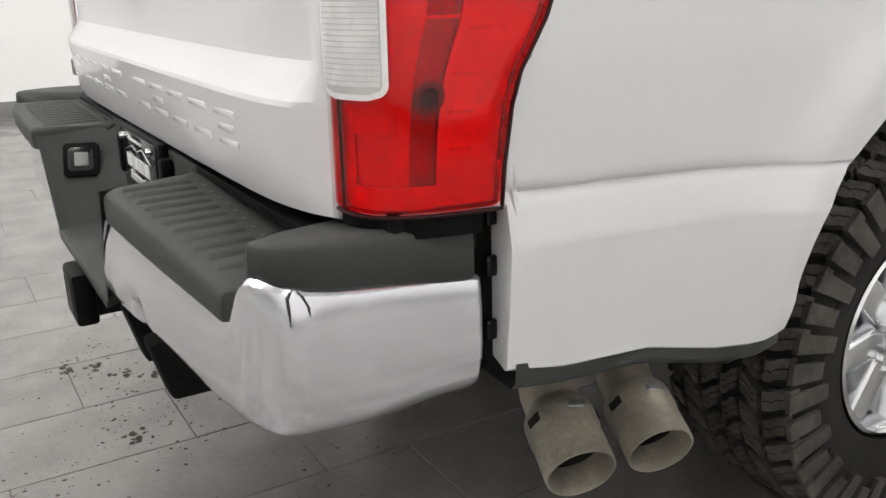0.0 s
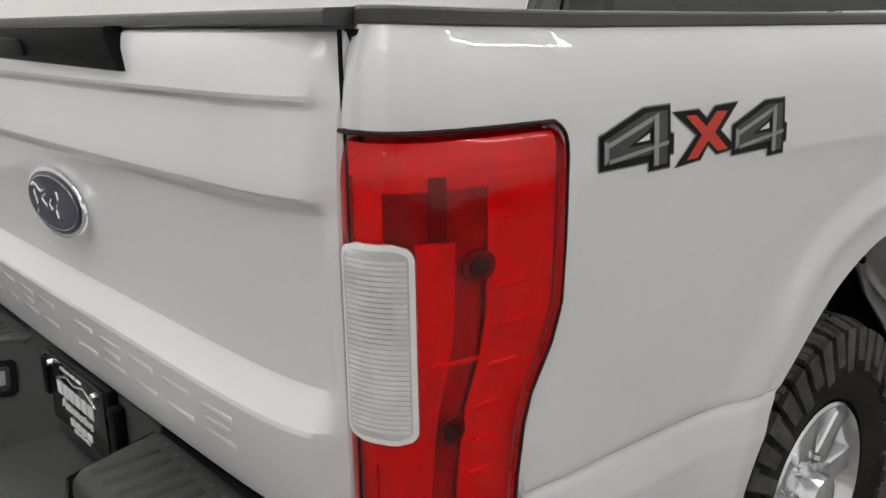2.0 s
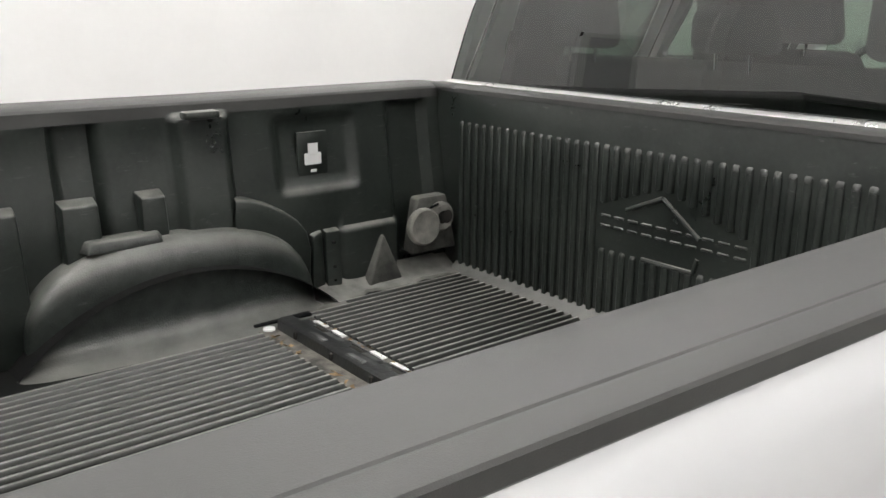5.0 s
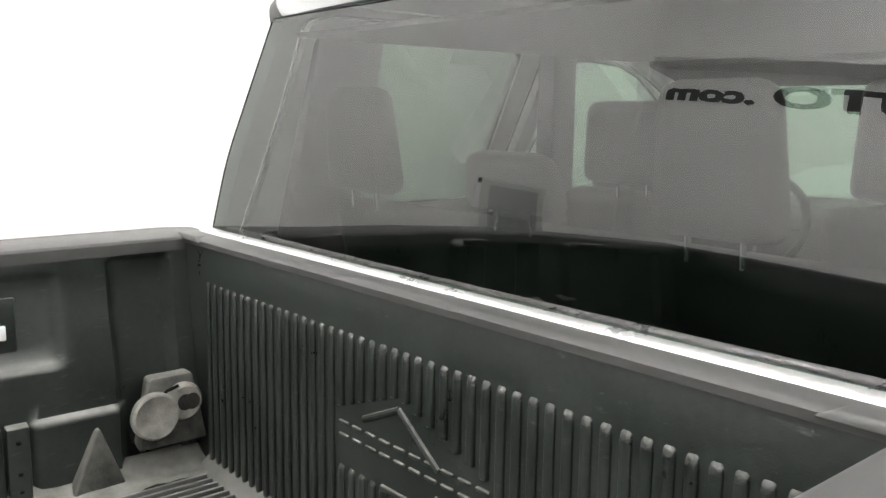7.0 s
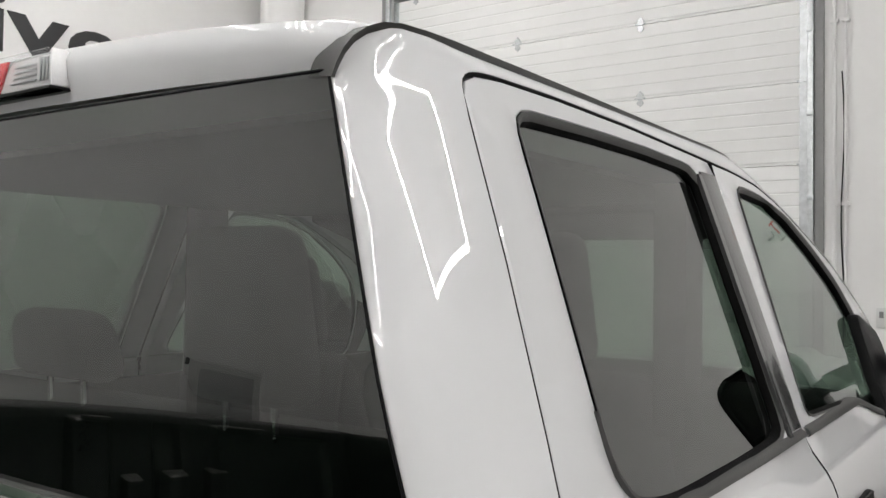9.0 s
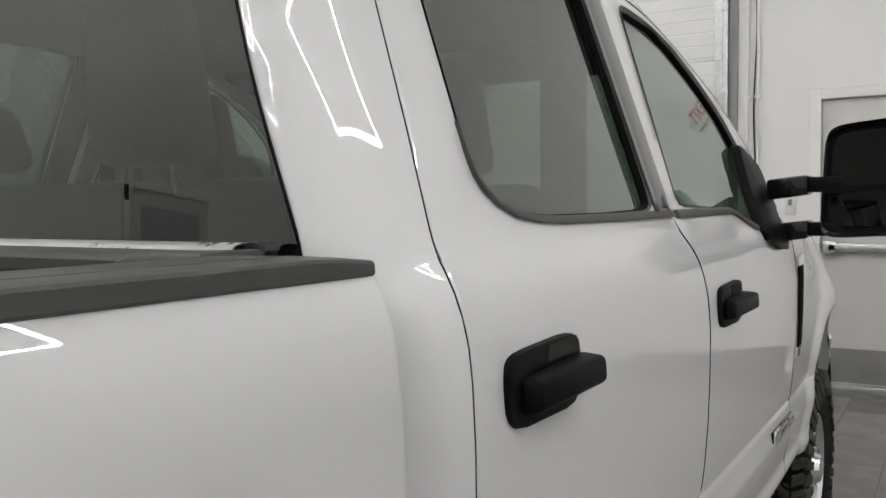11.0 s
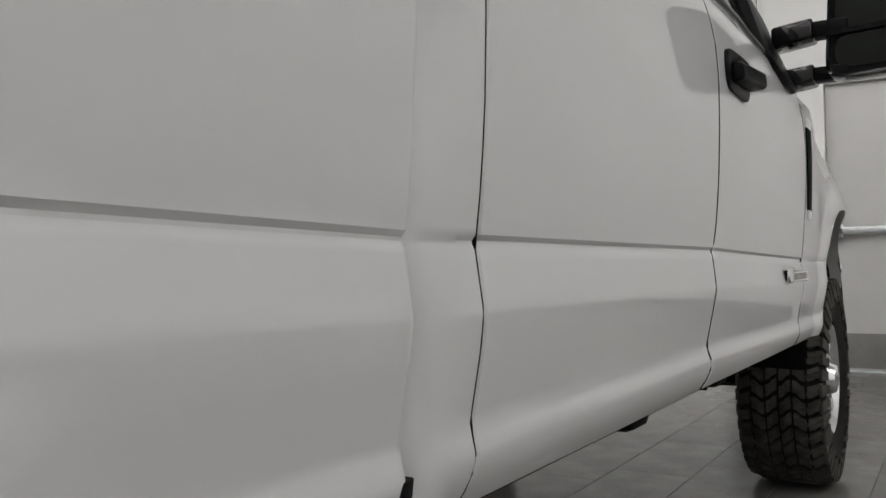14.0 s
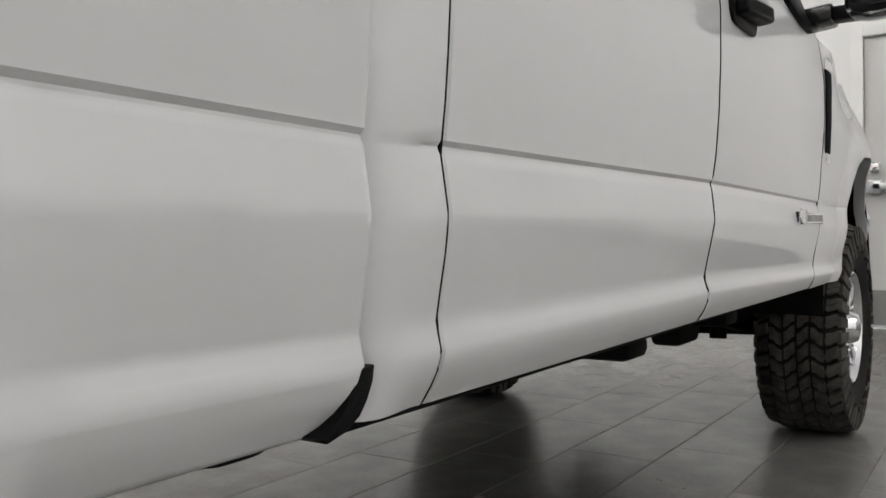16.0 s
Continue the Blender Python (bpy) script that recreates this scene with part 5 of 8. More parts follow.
# ---- exhaust ----
for b, ln in (((0.800, 0.466, 0.322), 0.130), ((0.800, 0.660, 0.304), 0.125)):
    b = Vector(b)
    d = Vector((0.87, -0.27, -0.39)).normalized()
    a = b - d * ln
    s = d.cross(Vector((0, 0, 1))).normalized()
    u = s.cross(d)
    ring = []
    lining = []
    for k in range(37):
        w = 2 * math.pi * k / 36
        o = math.cos(w) * s + math.sin(w) * u
        ring.append([a - d * 0.03 + o * 0.0506, a - d * 0.012 + o * 0.0572, a + o * 0.0660, a + d * 0.010 + o * 0.0682, a + d * 0.045 + o * 0.0682, a + d * 0.049 + o * 0.0655, b - d * 0.006 + o * 0.0660, b - d * 0.001 + o * 0.0652, b + o * 0.0638, b + o * 0.0622, b - d * 0.004 + o * 0.0611, b - d * 0.06 + o * 0.0605])
        lining.append([b - d * 0.058 + o * 0.0606, a + d * 0.03 + o * 0.0572, a + d * 0.01])
    tip = link_mesh("exhaust_tip", *grid(ring), EXHAUST, truck, "dull brownish steel exhaust tip", sharp=35)
    link_mesh("soot_lining", *grid(lining), SOOT_HOLE_SHADE, tip)
    for w, mat in ((1.75, GALV), (3.0, SOOT_HOLE_SHADE), (0.5, SOOT_HOLE_SHADE)):
        o = math.cos(w) * s + math.sin(w) * u
        q = d.cross(o)
        c = a + d * 0.024 + o * 0.0675
        part("collar_slot", hexa_bm([c - q * 0.016 - d * 0.008, c + q * 0.016 - d * 0.008, c + q * 0.016 + d * 0.010, c - q * 0.016 + d * 0.010, c - q * 0.015 - d * 0.007 + o * 0.003, c + q * 0.015 - d * 0.007 + o * 0.003, c + q * 0.015 + d * 0.009 + o * 0.003, c - q * 0.015 + d * 0.009 + o * 0.003], bevel=0.001, seg=1), mat, tip, "small plate on the collar" if mat == GALV else "")
    link_mesh("pipe_neck", *tube([a + Vector((-0.30, 0.16, 0.16)), a + Vector((-0.17, 0.08, 0.09)), a - d * 0.06, a - d * 0.01], 0.055, 18), EXHAUST, tip)

# ---- wheels ----
TW = 0.295


def tyre_blocks(R, W):
    """Deep all-terrain tread blocks and shoulder lugs, joined."""
    verts, faces = [], []
    rng = random.Random(4)

    def block(pts, r0, r1):
        k = len(verts)
        for r, sh in ((r0, 1.0), (r1, 0.93)):
            cx = sum(p[0] for p in pts) / len(pts)
            ca = sum(p[1] for p in pts) / len(pts)
            for x, a in pts:
                xx, aa = cx + (x - cx) * sh, ca + (a - ca) * sh
                drop = 0.020 * max(0.0, abs(xx) / (W / 2) - 0.72) ** 1.0 / 0.28
                verts.append((xx, (r - drop) * math.sin(aa), (r - drop) * math.cos(aa)))
        n = len(pts)
        for i in range(n):
            faces.append((k + i, k + (i + 1) % n, k + n + (i + 1) % n, k + n + i))
        faces.append(tuple(k + n + i for i in range(n)))

    def zig(xa, aa, xb, ab, n, amp):
        """A zigzag line of points between two places on the tread."""
        out = []
        for i in range(n + 1):
            u = i / n
            out.append((xa + (xb - xa) * u, aa + (ab - aa) * u + (amp if i % 2 else -amp) * (0 < i < n)))
        return out

    N = 42
    st = 2 * math.pi / N
    g = 0.013 * st

    def lug(sgn, xa, xb, a0, long, slant, step, cuts, r0, r1):
        """A stepped block across xa to xb, parted by zigzag sipes."""
        xm = (xa + xb) / 2

        def line(f, amp):
            base = a0 + long * f
            out = []
            for x, y in zig(xa, base, xb, base + slant, 6, amp):
                out.append((sgn * x, y + step * smooth01((x - xm) / 0.006 + 0.5)))
            return out

        for j in range(cuts):
            lo = line(j / cuts, 0.030 * st if j else 0.0)
            hi = line((j + 1) / cuts, 0.030 * st if j < cuts - 1 else 0.0)
            block([(x, b + (g if j else 0)) for x, b in lo] + [(x, b - (g if j < cuts - 1 else 0)) for x, b in reversed(hi)], r0, r1)

    for i in range(N):
        a = i * st
        for sgn, ph in ((1, 0.0), (-1, 0.5)):
            a0 = a + ph * st
            uneven = rng.uniform(-0.02, 0.02) * st
            lug(sgn, 0.004, 0.044, a0 + uneven, 0.72 * st, sgn * 0.30 * st, sgn * 0.16 * st, 3, R - 0.018, R + 0.001)
            lug(sgn, 0.051, 0.094, a0 + 0.44 * st, 0.70 * st, -sgn * 0.22 * st, -sgn * 0.18 * st, 3, R - 0.018, R + 0.001)
            far = 0.1525 if i % 2 else 0.1425
            lug(sgn, 0.102, far, a0 + 0.08 * st, 0.70 * st, sgn * 0.10 * st, sgn * 0.12 * st, 2, R - 0.020, R)
            # stone bars in the groove
            block([(sgn * 0.0960, a0 + 0.20 * st), (sgn * 0.1000, a0 + 0.18 * st), (sgn * 0.1000, a0 + 0.48 * st), (sgn * 0.0960, a0 + 0.50 * st)], R - 0.020, R - 0.011)
            # shoulder lugs down the side wall
            k = len(verts)
            ww = W / 2
            r1, r0 = R - 0.016, R - 0.088 - (0.022 if i % 2 else 0)
            for rr, xx in ((r1, ww - 0.004), (r0, ww + 0.007)):
                for aa in (a0 + 0.16 * st, a0 + 0.82 * st):
                    verts.append((sgn * xx, rr * math.sin(aa), rr * math.cos(aa)))
                    verts.append((sgn * (xx + 0.011), rr * math.sin(aa + 0.03 * st), rr * math.cos(aa + 0.03 * st)))
            faces.extend([(k + 1, k + 3, k + 7, k + 5), (k, k + 1, k + 5, k + 4), (k + 2, k + 6, k + 7, k + 3), (k, k + 2, k + 3, k + 1), (k + 4, k + 5, k + 7, k + 6)])
    return verts, faces


def make_wheel():
    R, W = WR, TW
    wheel = empty("wheel")
    half = W / 2
    prof = [(-half + 0.035, 0.226), (-half + 0.012, 0.236), (-half - 0.004, 0.285), (-half - 0.008, 0.335), (-half - 0.003, R - 0.060), (-half + 0.010, R - 0.030), (-half + 0.05, R - 0.018), (0, R - 0.015)]
    prof += [(-h, max(r, 0.230)) for h, r in reversed(prof[:-1])]
    tyre = link_mesh("tyre", *lathe(prof, 88), RUBBER, wheel, "chunky black all-terrain tyre")
    v, f = tyre_blocks(R, W)
    tread = link_mesh("tread", v, f, RUBBER_DUST, tyre, "deep dusty tread blocks", sharp=30)
    tread["kind"] = "stuff"
    for k in range(18):
        a = 2 * math.pi * k / 18
        bm = box_bm(half + 0.004, half + 0.010, -0.018, 0.018, 0.315, 0.332, bevel=0.002)
        bmesh.ops.transform(bm, matrix=Matrix.Rotation(a, 4, "X"), verts=bm.verts)
        part("side_bar", bm, RUBBER, tyre)
    rim_p = [(-half + 0.03, 0.262), (-half + 0.02, 0.268), (-half + 0.03, 0.25), (-0.05, 0.23), (0.06, 0.225), (half - 0.06, 0.235), (half - 0.02, 0.258), (half - 0.008, 0.266), (half - 0.004, 0.258), (half - 0.015, 0.246), (half - 0.05, 0.232)]
    rim_p = [(h - 0.006 * (h > 0), 0.945 * r) for h, r in rim_p]
    rim = link_mesh("rim", *lathe(rim_p, 64), ALLOY, wheel, "bright machined alloy rim")
    n = 8
    for k in range(n):
        a = 2 * math.pi * k / n
        bm = hexa_bm([(half - 0.075, -0.052, 0.06), (half - 0.075, 0.052, 0.06), (half - 0.105, 0.046, 0.227), (half - 0.105, -0.046, 0.227), (half - 0.035, -0.040, 0.06), (half - 0.035, 0.040, 0.06), (half - 0.026, 0.032, 0.232), (half - 0.026, -0.032, 0.232)], bevel=0.008)
        bmesh.ops.transform(bm, matrix=Matrix.Rotation(a, 4, "X"), verts=bm.verts)
        part("spoke", bm, ALLOY, rim)
    link_mesh("hub_cap", *lathe([(half - 0.06, 0.085), (half - 0.03, 0.080), (half + 0.005, 0.060), (half + 0.012, 0.03), (half + 0.013, 0.0)], 32), ALLOY, rim, "round alloy hub cap")
    for k in range(8):
        a = 2 * math.pi * (k + 0.5) / 8
        link_mesh("wheel_nut", *tube([(half - 0.05, 0.098 * math.sin(a), 0.098 * math.cos(a)), (half - 0.018, 0.098 * math.sin(a), 0.098 * math.cos(a))], [0.013, 0.011], 6), CHROME_BRIGHT, rim)
    link_mesh("brake_disc", *lathe([(0.0, 0.0), (0.0, 0.20), (-0.03, 0.20), (-0.03, 0.0)], 32), DARK, rim)
    for ob in [rim] + list(rim.children):
        ob.data.transform(Matrix.Diagonal((1, 0.90, 0.90, 1)))
    return wheel


wheel = make_wheel()
spots = [(0.780, RW, 6), (0.822, FW, 0), (-0.780, RW, 11), (-0.822, FW, 23)]
for k, (x, y, turn) in enumerate(spots):
    m = Matrix.Translation((x, y, FLOOR + WR - 0.001)) @ Matrix.Rotation(0 if x > 0 else math.pi, 4, "Z") @ Matrix.Rotation(radians(turn), 4, "X")
    if k == 0:
        wheel.matrix_world = m
        w = wheel
    else:
        w = copy_thing(wheel, m)
    w.parent = truck
    tagged(w, "all-terrain tyre on a bright alloy rim")

# ---- wheel houses and underbody ----
for side in (1, -1):
    for cy, top, rad, lab in ((RW - 0.006, 1.10, 0.52, "black rear wheel house"), (FW, 1.12, 0.53, "black front wheel house")):
        rows = []
        for k in range(49):
            a = math.pi * k / 48
            y, z = cy + (rad + 0.035) * math.cos(a), 0.60 + (top - 0.575) * math.sin(a) + (0.0 if 0 < k < 48 else -0.06)
            rows.append([(side * 0.67, y, z), (side * 0.80, y, z + 0.005), (side * 0.945, y, z)])
        link_mesh("wheel_house", *grid(rows, flip=side < 0), DARK, truck, lab)
        part("wheel_house_back", box_bm(side * 0.63, side * 0.64, cy - rad - 0.02, cy + rad + 0.02, 0.5, 0.90 if cy < 2 else top), DARK, truck)
    # pale guard panel ahead of the rear wheel with two pressed ribs
    rows = []
    inner_edge = curve_at([(-0.06, 0.918), (0.08, 0.863), (0.27, 0.812), (0.42, 0.776), (0.60, 0.770), (1.0, 0.782), (1.4, 0.80)])
    for w in np.linspace(0.07, 1.36, 60):
        y, z = RW - 0.006 + 0.545 * math.cos(w), 0.60 + 0.505 * math.sin(w)
        row = []
        xi = inner_edge(w)
        run = smooth01((0.66 - w) / 0.12)
        for x in np.linspace(xi, 0.972, 48):
            h = 0.013 * run * (math.exp(-((x - xi - 0.016) / 0.008) ** 2) + math.exp(-((x - xi - 0.030 - 0.045 * smooth01((0.6 - w) / 0.3)) / 0.009) ** 2)) - 0.012 * smooth01((x - 0.88) / 0.06)
            row.append((side * x, y - math.cos(w) * (h + 0.008), z - math.sin(w) * (h + 0.008)))
        rows.append([(p[0], p[1] + 0.02 * math.cos(w), p[2] + 0.02 * math.sin(w)) for p in row[:1]] + row)
    wg = link_mesh("wheel_guard", *grid(rows, flip=side < 0), PRIMER, truck, "pale grey wheel-house panel with pressed ribs")
    link_mesh("guard_bolt", *tube([(side * 0.80, RW + 0.42, 0.92), (side * 0.80, RW + 0.40, 0.905)], 0.009, 8), DARK, wg)
    part("guard_foot", box_bm(side * 0.885, side * 0.962, 1.742, 1.768, 0.652, 0.676, bevel=0.006), DARK, wg, "dark rubber foot of the panel")
    # rubber guard round the bed's lower front corner
    bend = [(2.130, 0.672), (2.147, 0.679), (2.160, 0.689), (2.172, 0.704), (2.180, 0.718), (2.184, 0.728)]
    guard_out = [(2.210, 0.730), (2.207, 0.714), (2.198, 0.697), (2.186, 0.683), (2.166, 0.672), (2.140, 0.666)]
    part("corner_guard", prism_bm(bend + guard_out, "x", side * 0.93, side * 0.992, bevel=0.003), BLACK, truck, "black rubber guard wrapped round the bed corner")
    rows = []
    for y in np.linspace(1.985, 2.20, 24):
        k = (y - 1.985) / 0.215
        low = 0.675 - 0.017 * smooth01(k / 0.32) + 0.004 * smooth01((k - 0.50) / 0.08) + 0.003 * smooth01((k - 0.70) / 0.08)
        rows.append([(0.942, y, 0.678), (0.948, y, 0.674), (0.946, y, low + 0.002), (0.936, y, low), (0.86, y, low + 0.004), (0.86, y, 0.678)])
    link_mesh("bed_flange", *mirrored(grid(rows), side), DARK, truck, "black guard under the bed's lower edge", sharp=40)
    # frame rail, rocker and tank
    part("frame_rail", box_bm(side * 0.40, side * 0.50, -0.02, 6.1, 0.55, 0.72, bevel=0.01), DARK, truck, "black chassis rail")
    part("rocker", box_bm(side * 0.70, side * 0.952, 2.20, 4.72, 0.657, 0.69, bevel=0.004), DARK, truck, "black underside of the sill")
    for y0 in (3.2, 3.9):
        part("cab_mount", box_bm(side * 0.5, side * 0.86, y0, y0 + 0.12, 0.585, 0.64, bevel=0.02), DARK, truck)
part("fuel_tank", hexa_bm([(-0.80, 1.95, 0.50), (0.10, 1.95, 0.50), (0.10, 3.2, 0.50), (-0.80, 3.2, 0.50), (-0.86, 1.9, 0.66), (0.12, 1.9, 0.66), (0.12, 3.25, 0.66), (-0.86, 3.25, 0.66)], bevel=0.03), DARK, truck, "black fuel tank")
part("spare_carrier", box_bm(-0.38, 0.38, 0.25, 0.95, 0.60, 0.78, bevel=0.05), DARK, truck)
for y in (RW, FW):
    link_mesh("axle", *tube([(-0.66, y, FLOOR + WR), (-0.2, y, FLOOR + WR), (0.2, y, FLOOR + WR), (0.66, y, FLOOR + WR)], [0.05, 0.05, 0.06, 0.05], 14), DARK, truck, "black solid axle")
    rows = lathe([(-0.16, 0.02), (-0.13, 0.12), (-0.04, 0.165), (0.06, 0.165), (0.13, 0.10), (0.16, 0.02)], 20, "y", (0.0 if y < 2 else -0.22, y, FLOOR + WR))
    link_mesh("axle_housing", *rows, DARK, truck)
link_mesh("drive_shaft", *tube([(0, RW + 0.1, 0.47), (0.02, 3.6, 0.56)], 0.05, 12), DARK, truck)
link_mesh("front_shaft", *tube([(-0.2, FW - 0.1, 0.47), (-0.1, 4.2, 0.52), (0.0, 3.7, 0.55)], 0.035, 12), DARK, truck)
part("transfer_case", box_bm(-0.30, 0.25, 3.55, 4.15, 0.44, 0.70, bevel=0.05), DARK, truck, "black transfer case")
part("cross_member", box_bm(-0.42, 0.42, 3.30, 3.42, 0.50, 0.58, bevel=0.02), DARK, truck)
part("exhaust_muffler", box_bm(0.22, 0.46, 2.5, 3.2, 0.48, 0.60, bevel=0.05), DARK, truck)
for side in (1, -1):
    part("spring_pack", box_bm(side * 0.52, side * 0.60, RW - 0.7, RW + 0.7, 0.52, 0.58, bevel=0.01), DARK, truck)
    link_mesh("shock_absorber", *tube([(side * 0.48, FW - 0.22, 0.40), (side * 0.46, FW - 0.12, 0.95)], 0.035, 12), DARK, truck)
    part("control_arm", hexa_bm([(side * 0.30, 4.55, 0.56), (side * 0.40, 4.55, 0.56), (side * 0.62, FW, 0.40), (side * 0.54, FW, 0.40), (side * 0.30, 4.55, 0.62), (side * 0.40, 4.55, 0.62), (side * 0.62, FW, 0.47), (side * 0.54, FW, 0.47)], bevel=0.01), DARK, truck)
    part("bracket", hexa_bm([(side * 0.50, 4.30, 0.47), (side * 0.60, 4.30, 0.47), (side * 0.60, 4.48, 0.47), (side * 0.50, 4.48, 0.47), (side * 0.48, 4.22, 0.66), (side * 0.62, 4.22, 0.66), (side * 0.62, 4.55, 0.66), (side * 0.48, 4.55, 0.66)], bevel=0.015), DARK, truck)
part("cab_floor", box_bm(-0.93, 0.93, 2.26, 4.6, 0.66, 0.72), DARK, truck, "dark cab floor")
part("bed_under", box_bm(-0.60, 0.60, 0.06, 2.15, 0.80, 0.90), DARK, truck, "dark bed underside")

# ---- bed inside ----
FZ = 0.955
FRONT = 2.095
# Liner floor blackened so the grooves between the ribs read as shaded.
liner = tagged(part("bed_liner", box_bm(-0.80, 0.80, 0.07, 2.16, FZ - 0.03, FZ, bevel=0.0), GROOVE_SHADE, truck), "black ribbed plastic bed liner, dusty")
# floor ribs along the bed, parted by the rail opening
for y0, y1 in ((0.12, 1.372), (1.535, 2.066)):
    for k in range(49):
        x = -0.680 + 0.0285 * k
        if abs(x) > 0.62 and y1 < 1.5:
            yy0, yy1 = y0, 0.70
            part("floor_rib", prism_bm([(x - 0.0080, FZ - 0.002), (x - 0.0058, FZ + 0.006), (x - 0.0035, FZ + 0.0085), (x + 0.0035, FZ + 0.0085), (x + 0.0058, FZ + 0.006), (x + 0.0080, FZ - 0.002)], "y", yy0, yy1), RIB, liner)
            continue
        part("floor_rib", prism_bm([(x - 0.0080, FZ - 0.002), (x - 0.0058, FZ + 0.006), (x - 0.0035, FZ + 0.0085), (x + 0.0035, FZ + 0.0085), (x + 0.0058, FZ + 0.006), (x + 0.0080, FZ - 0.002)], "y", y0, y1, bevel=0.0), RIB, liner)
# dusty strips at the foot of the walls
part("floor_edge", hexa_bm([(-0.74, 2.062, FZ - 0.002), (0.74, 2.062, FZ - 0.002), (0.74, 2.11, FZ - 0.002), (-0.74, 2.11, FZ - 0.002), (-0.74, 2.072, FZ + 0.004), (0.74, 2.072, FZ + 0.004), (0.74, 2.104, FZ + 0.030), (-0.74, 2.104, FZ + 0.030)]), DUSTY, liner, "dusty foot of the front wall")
for side in (1, -1):
    rows = []
    for y in np.linspace(1.565, 2.10, 20):
        reach = 0.10 + 0.07 * smooth01((1.72 - y) / 0.14) + 0.012 * math.sin(31 * y) + 0.008 * math.sin(73 * y + 1)
        rows.append([(side * (0.800 - reach * u), y, FZ + 0.0095 * (u < 0.98) - 0.002 + 0.040 * (1 - u) ** 2.6) for u in (0, 0.06, 0.13, 0.22, 0.34, 0.5, 0.7, 0.9, 1.0)])
    link_mesh("floor_edge", *grid(rows, flip=side > 0), FLOOR_DUST, liner, "dusty foot of the side wall")

# front wall of the liner: ribs with capped tops
front = part("front_wall", box_bm(-0.84, 0.84, FRONT + 0.008, FRONT + 0.06, FZ - 0.02, 1.500, bevel=0.004), LINER, liner, "black liner wall with upright ribs")
for k in range(45):
    x = -0.716 + 0.0328 * k
    z1 = 1.413
    if -0.19 < x < 0.26:
        zs2 = ((FZ, 1.155), (1.33 - abs(x - 0.02) * 0.35, z1))
    else:
        zs2 = ((FZ, z1),)
    for za, zb in zs2:
        part("wall_rib", hexa_bm([(x - 0.0085, FRONT + 0.001, za), (x + 0.0085, FRONT + 0.001, za), (x + 0.0105, FRONT + 0.014, za), (x - 0.0105, FRONT + 0.014, za), (x - 0.0085, FRONT + 0.002, zb - 0.012), (x + 0.0085, FRONT + 0.002, zb - 0.012), (x + 0.0105, FRONT + 0.014, zb + 0.004), (x - 0.0105, FRONT + 0.014, zb + 0.004)], bevel=0.003, seg=1), LINER, front)
for k in range(45):
    x = -0.716 + 0.0328 * k
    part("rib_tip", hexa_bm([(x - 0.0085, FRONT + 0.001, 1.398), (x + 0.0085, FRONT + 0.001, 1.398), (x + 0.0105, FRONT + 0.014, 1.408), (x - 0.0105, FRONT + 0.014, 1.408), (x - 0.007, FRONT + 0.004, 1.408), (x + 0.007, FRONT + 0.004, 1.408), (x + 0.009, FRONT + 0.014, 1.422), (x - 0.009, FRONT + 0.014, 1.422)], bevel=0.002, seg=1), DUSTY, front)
# maker's mark: raised peak and plain bars
for a, b in (((-0.085, 1.262), (0.02, 1.308)), ((0.02, 1.308), (0.125, 1.232)), ((-0.03, 1.150), (0.115, 1.150)), ((0.115, 1.150), (0.125, 1.185))):
    link_mesh("raised_line", *tube([(a[0], FRONT + 0.007, a[1]), (b[0], FRONT + 0.007, b[1])], 0.006, 8), LINER, front)
for k in range(10):
    x = -0.165 + 0.0425 * k
    for z0, z1 in ((1.208, 1.2145), (1.2335, 1.240)):
        part("raised_bar", box_bm(x, x + 0.030, FRONT + 0.003, FRONT + 0.014, z0, z1, bevel=0.002, seg=1), LINER, front)
# top rail of the front panel: bright trim strip before the window
prof = [(2.098, 1.496), (2.098, 1.508), (2.106, 1.513), (2.122, 1.516), (2.144, 1.517)]
rows = [[(x, y, z) for y, z in prof] for x in np.linspace(-0.86, 0.86, 24)]
link_mesh("front_rail", *grid(rows), RAIL, truck, "dark grey front bed rail")
prof = [(2.143, 1.505), (2.144, 1.5175), (2.149, 1.5215), (2.158, 1.524), (2.168, 1.5235), (2.175, 1.5205), (2.180, 1.512), (2.181, 1.498)]
link_mesh("bright_strip", *grid([[(x, y + 0.010 * (x / 0.890) ** 2 * (y > 2.165), z) for y, z in prof] for x in np.linspace(-0.85, 0.85, 24)]), STRIP, truck, "bright metal strip along the front rail")
part("front_panel", box_bm(-0.86, 0.86, 2.12, 2.185, 0.90, 1.502, bevel=0.004), PAINT, truck, "white bed front panel")
for side in (1, -1):
    part("rail_end", hexa_bm([(side * 0.74, 2.09, 1.505), (side * 0.86, 2.09, 1.505), (side * 0.86, 2.178, 1.505), (side * 0.74, 2.178, 1.505), (side * 0.765, 2.095, 1.517), (side * 0.86, 2.095, 1.519), (side * 0.86, 2.175, 1.518), (side * 0.765, 2.175, 1.516)], bevel=0.004), RAIL, truck, "dark grey rail end cover")

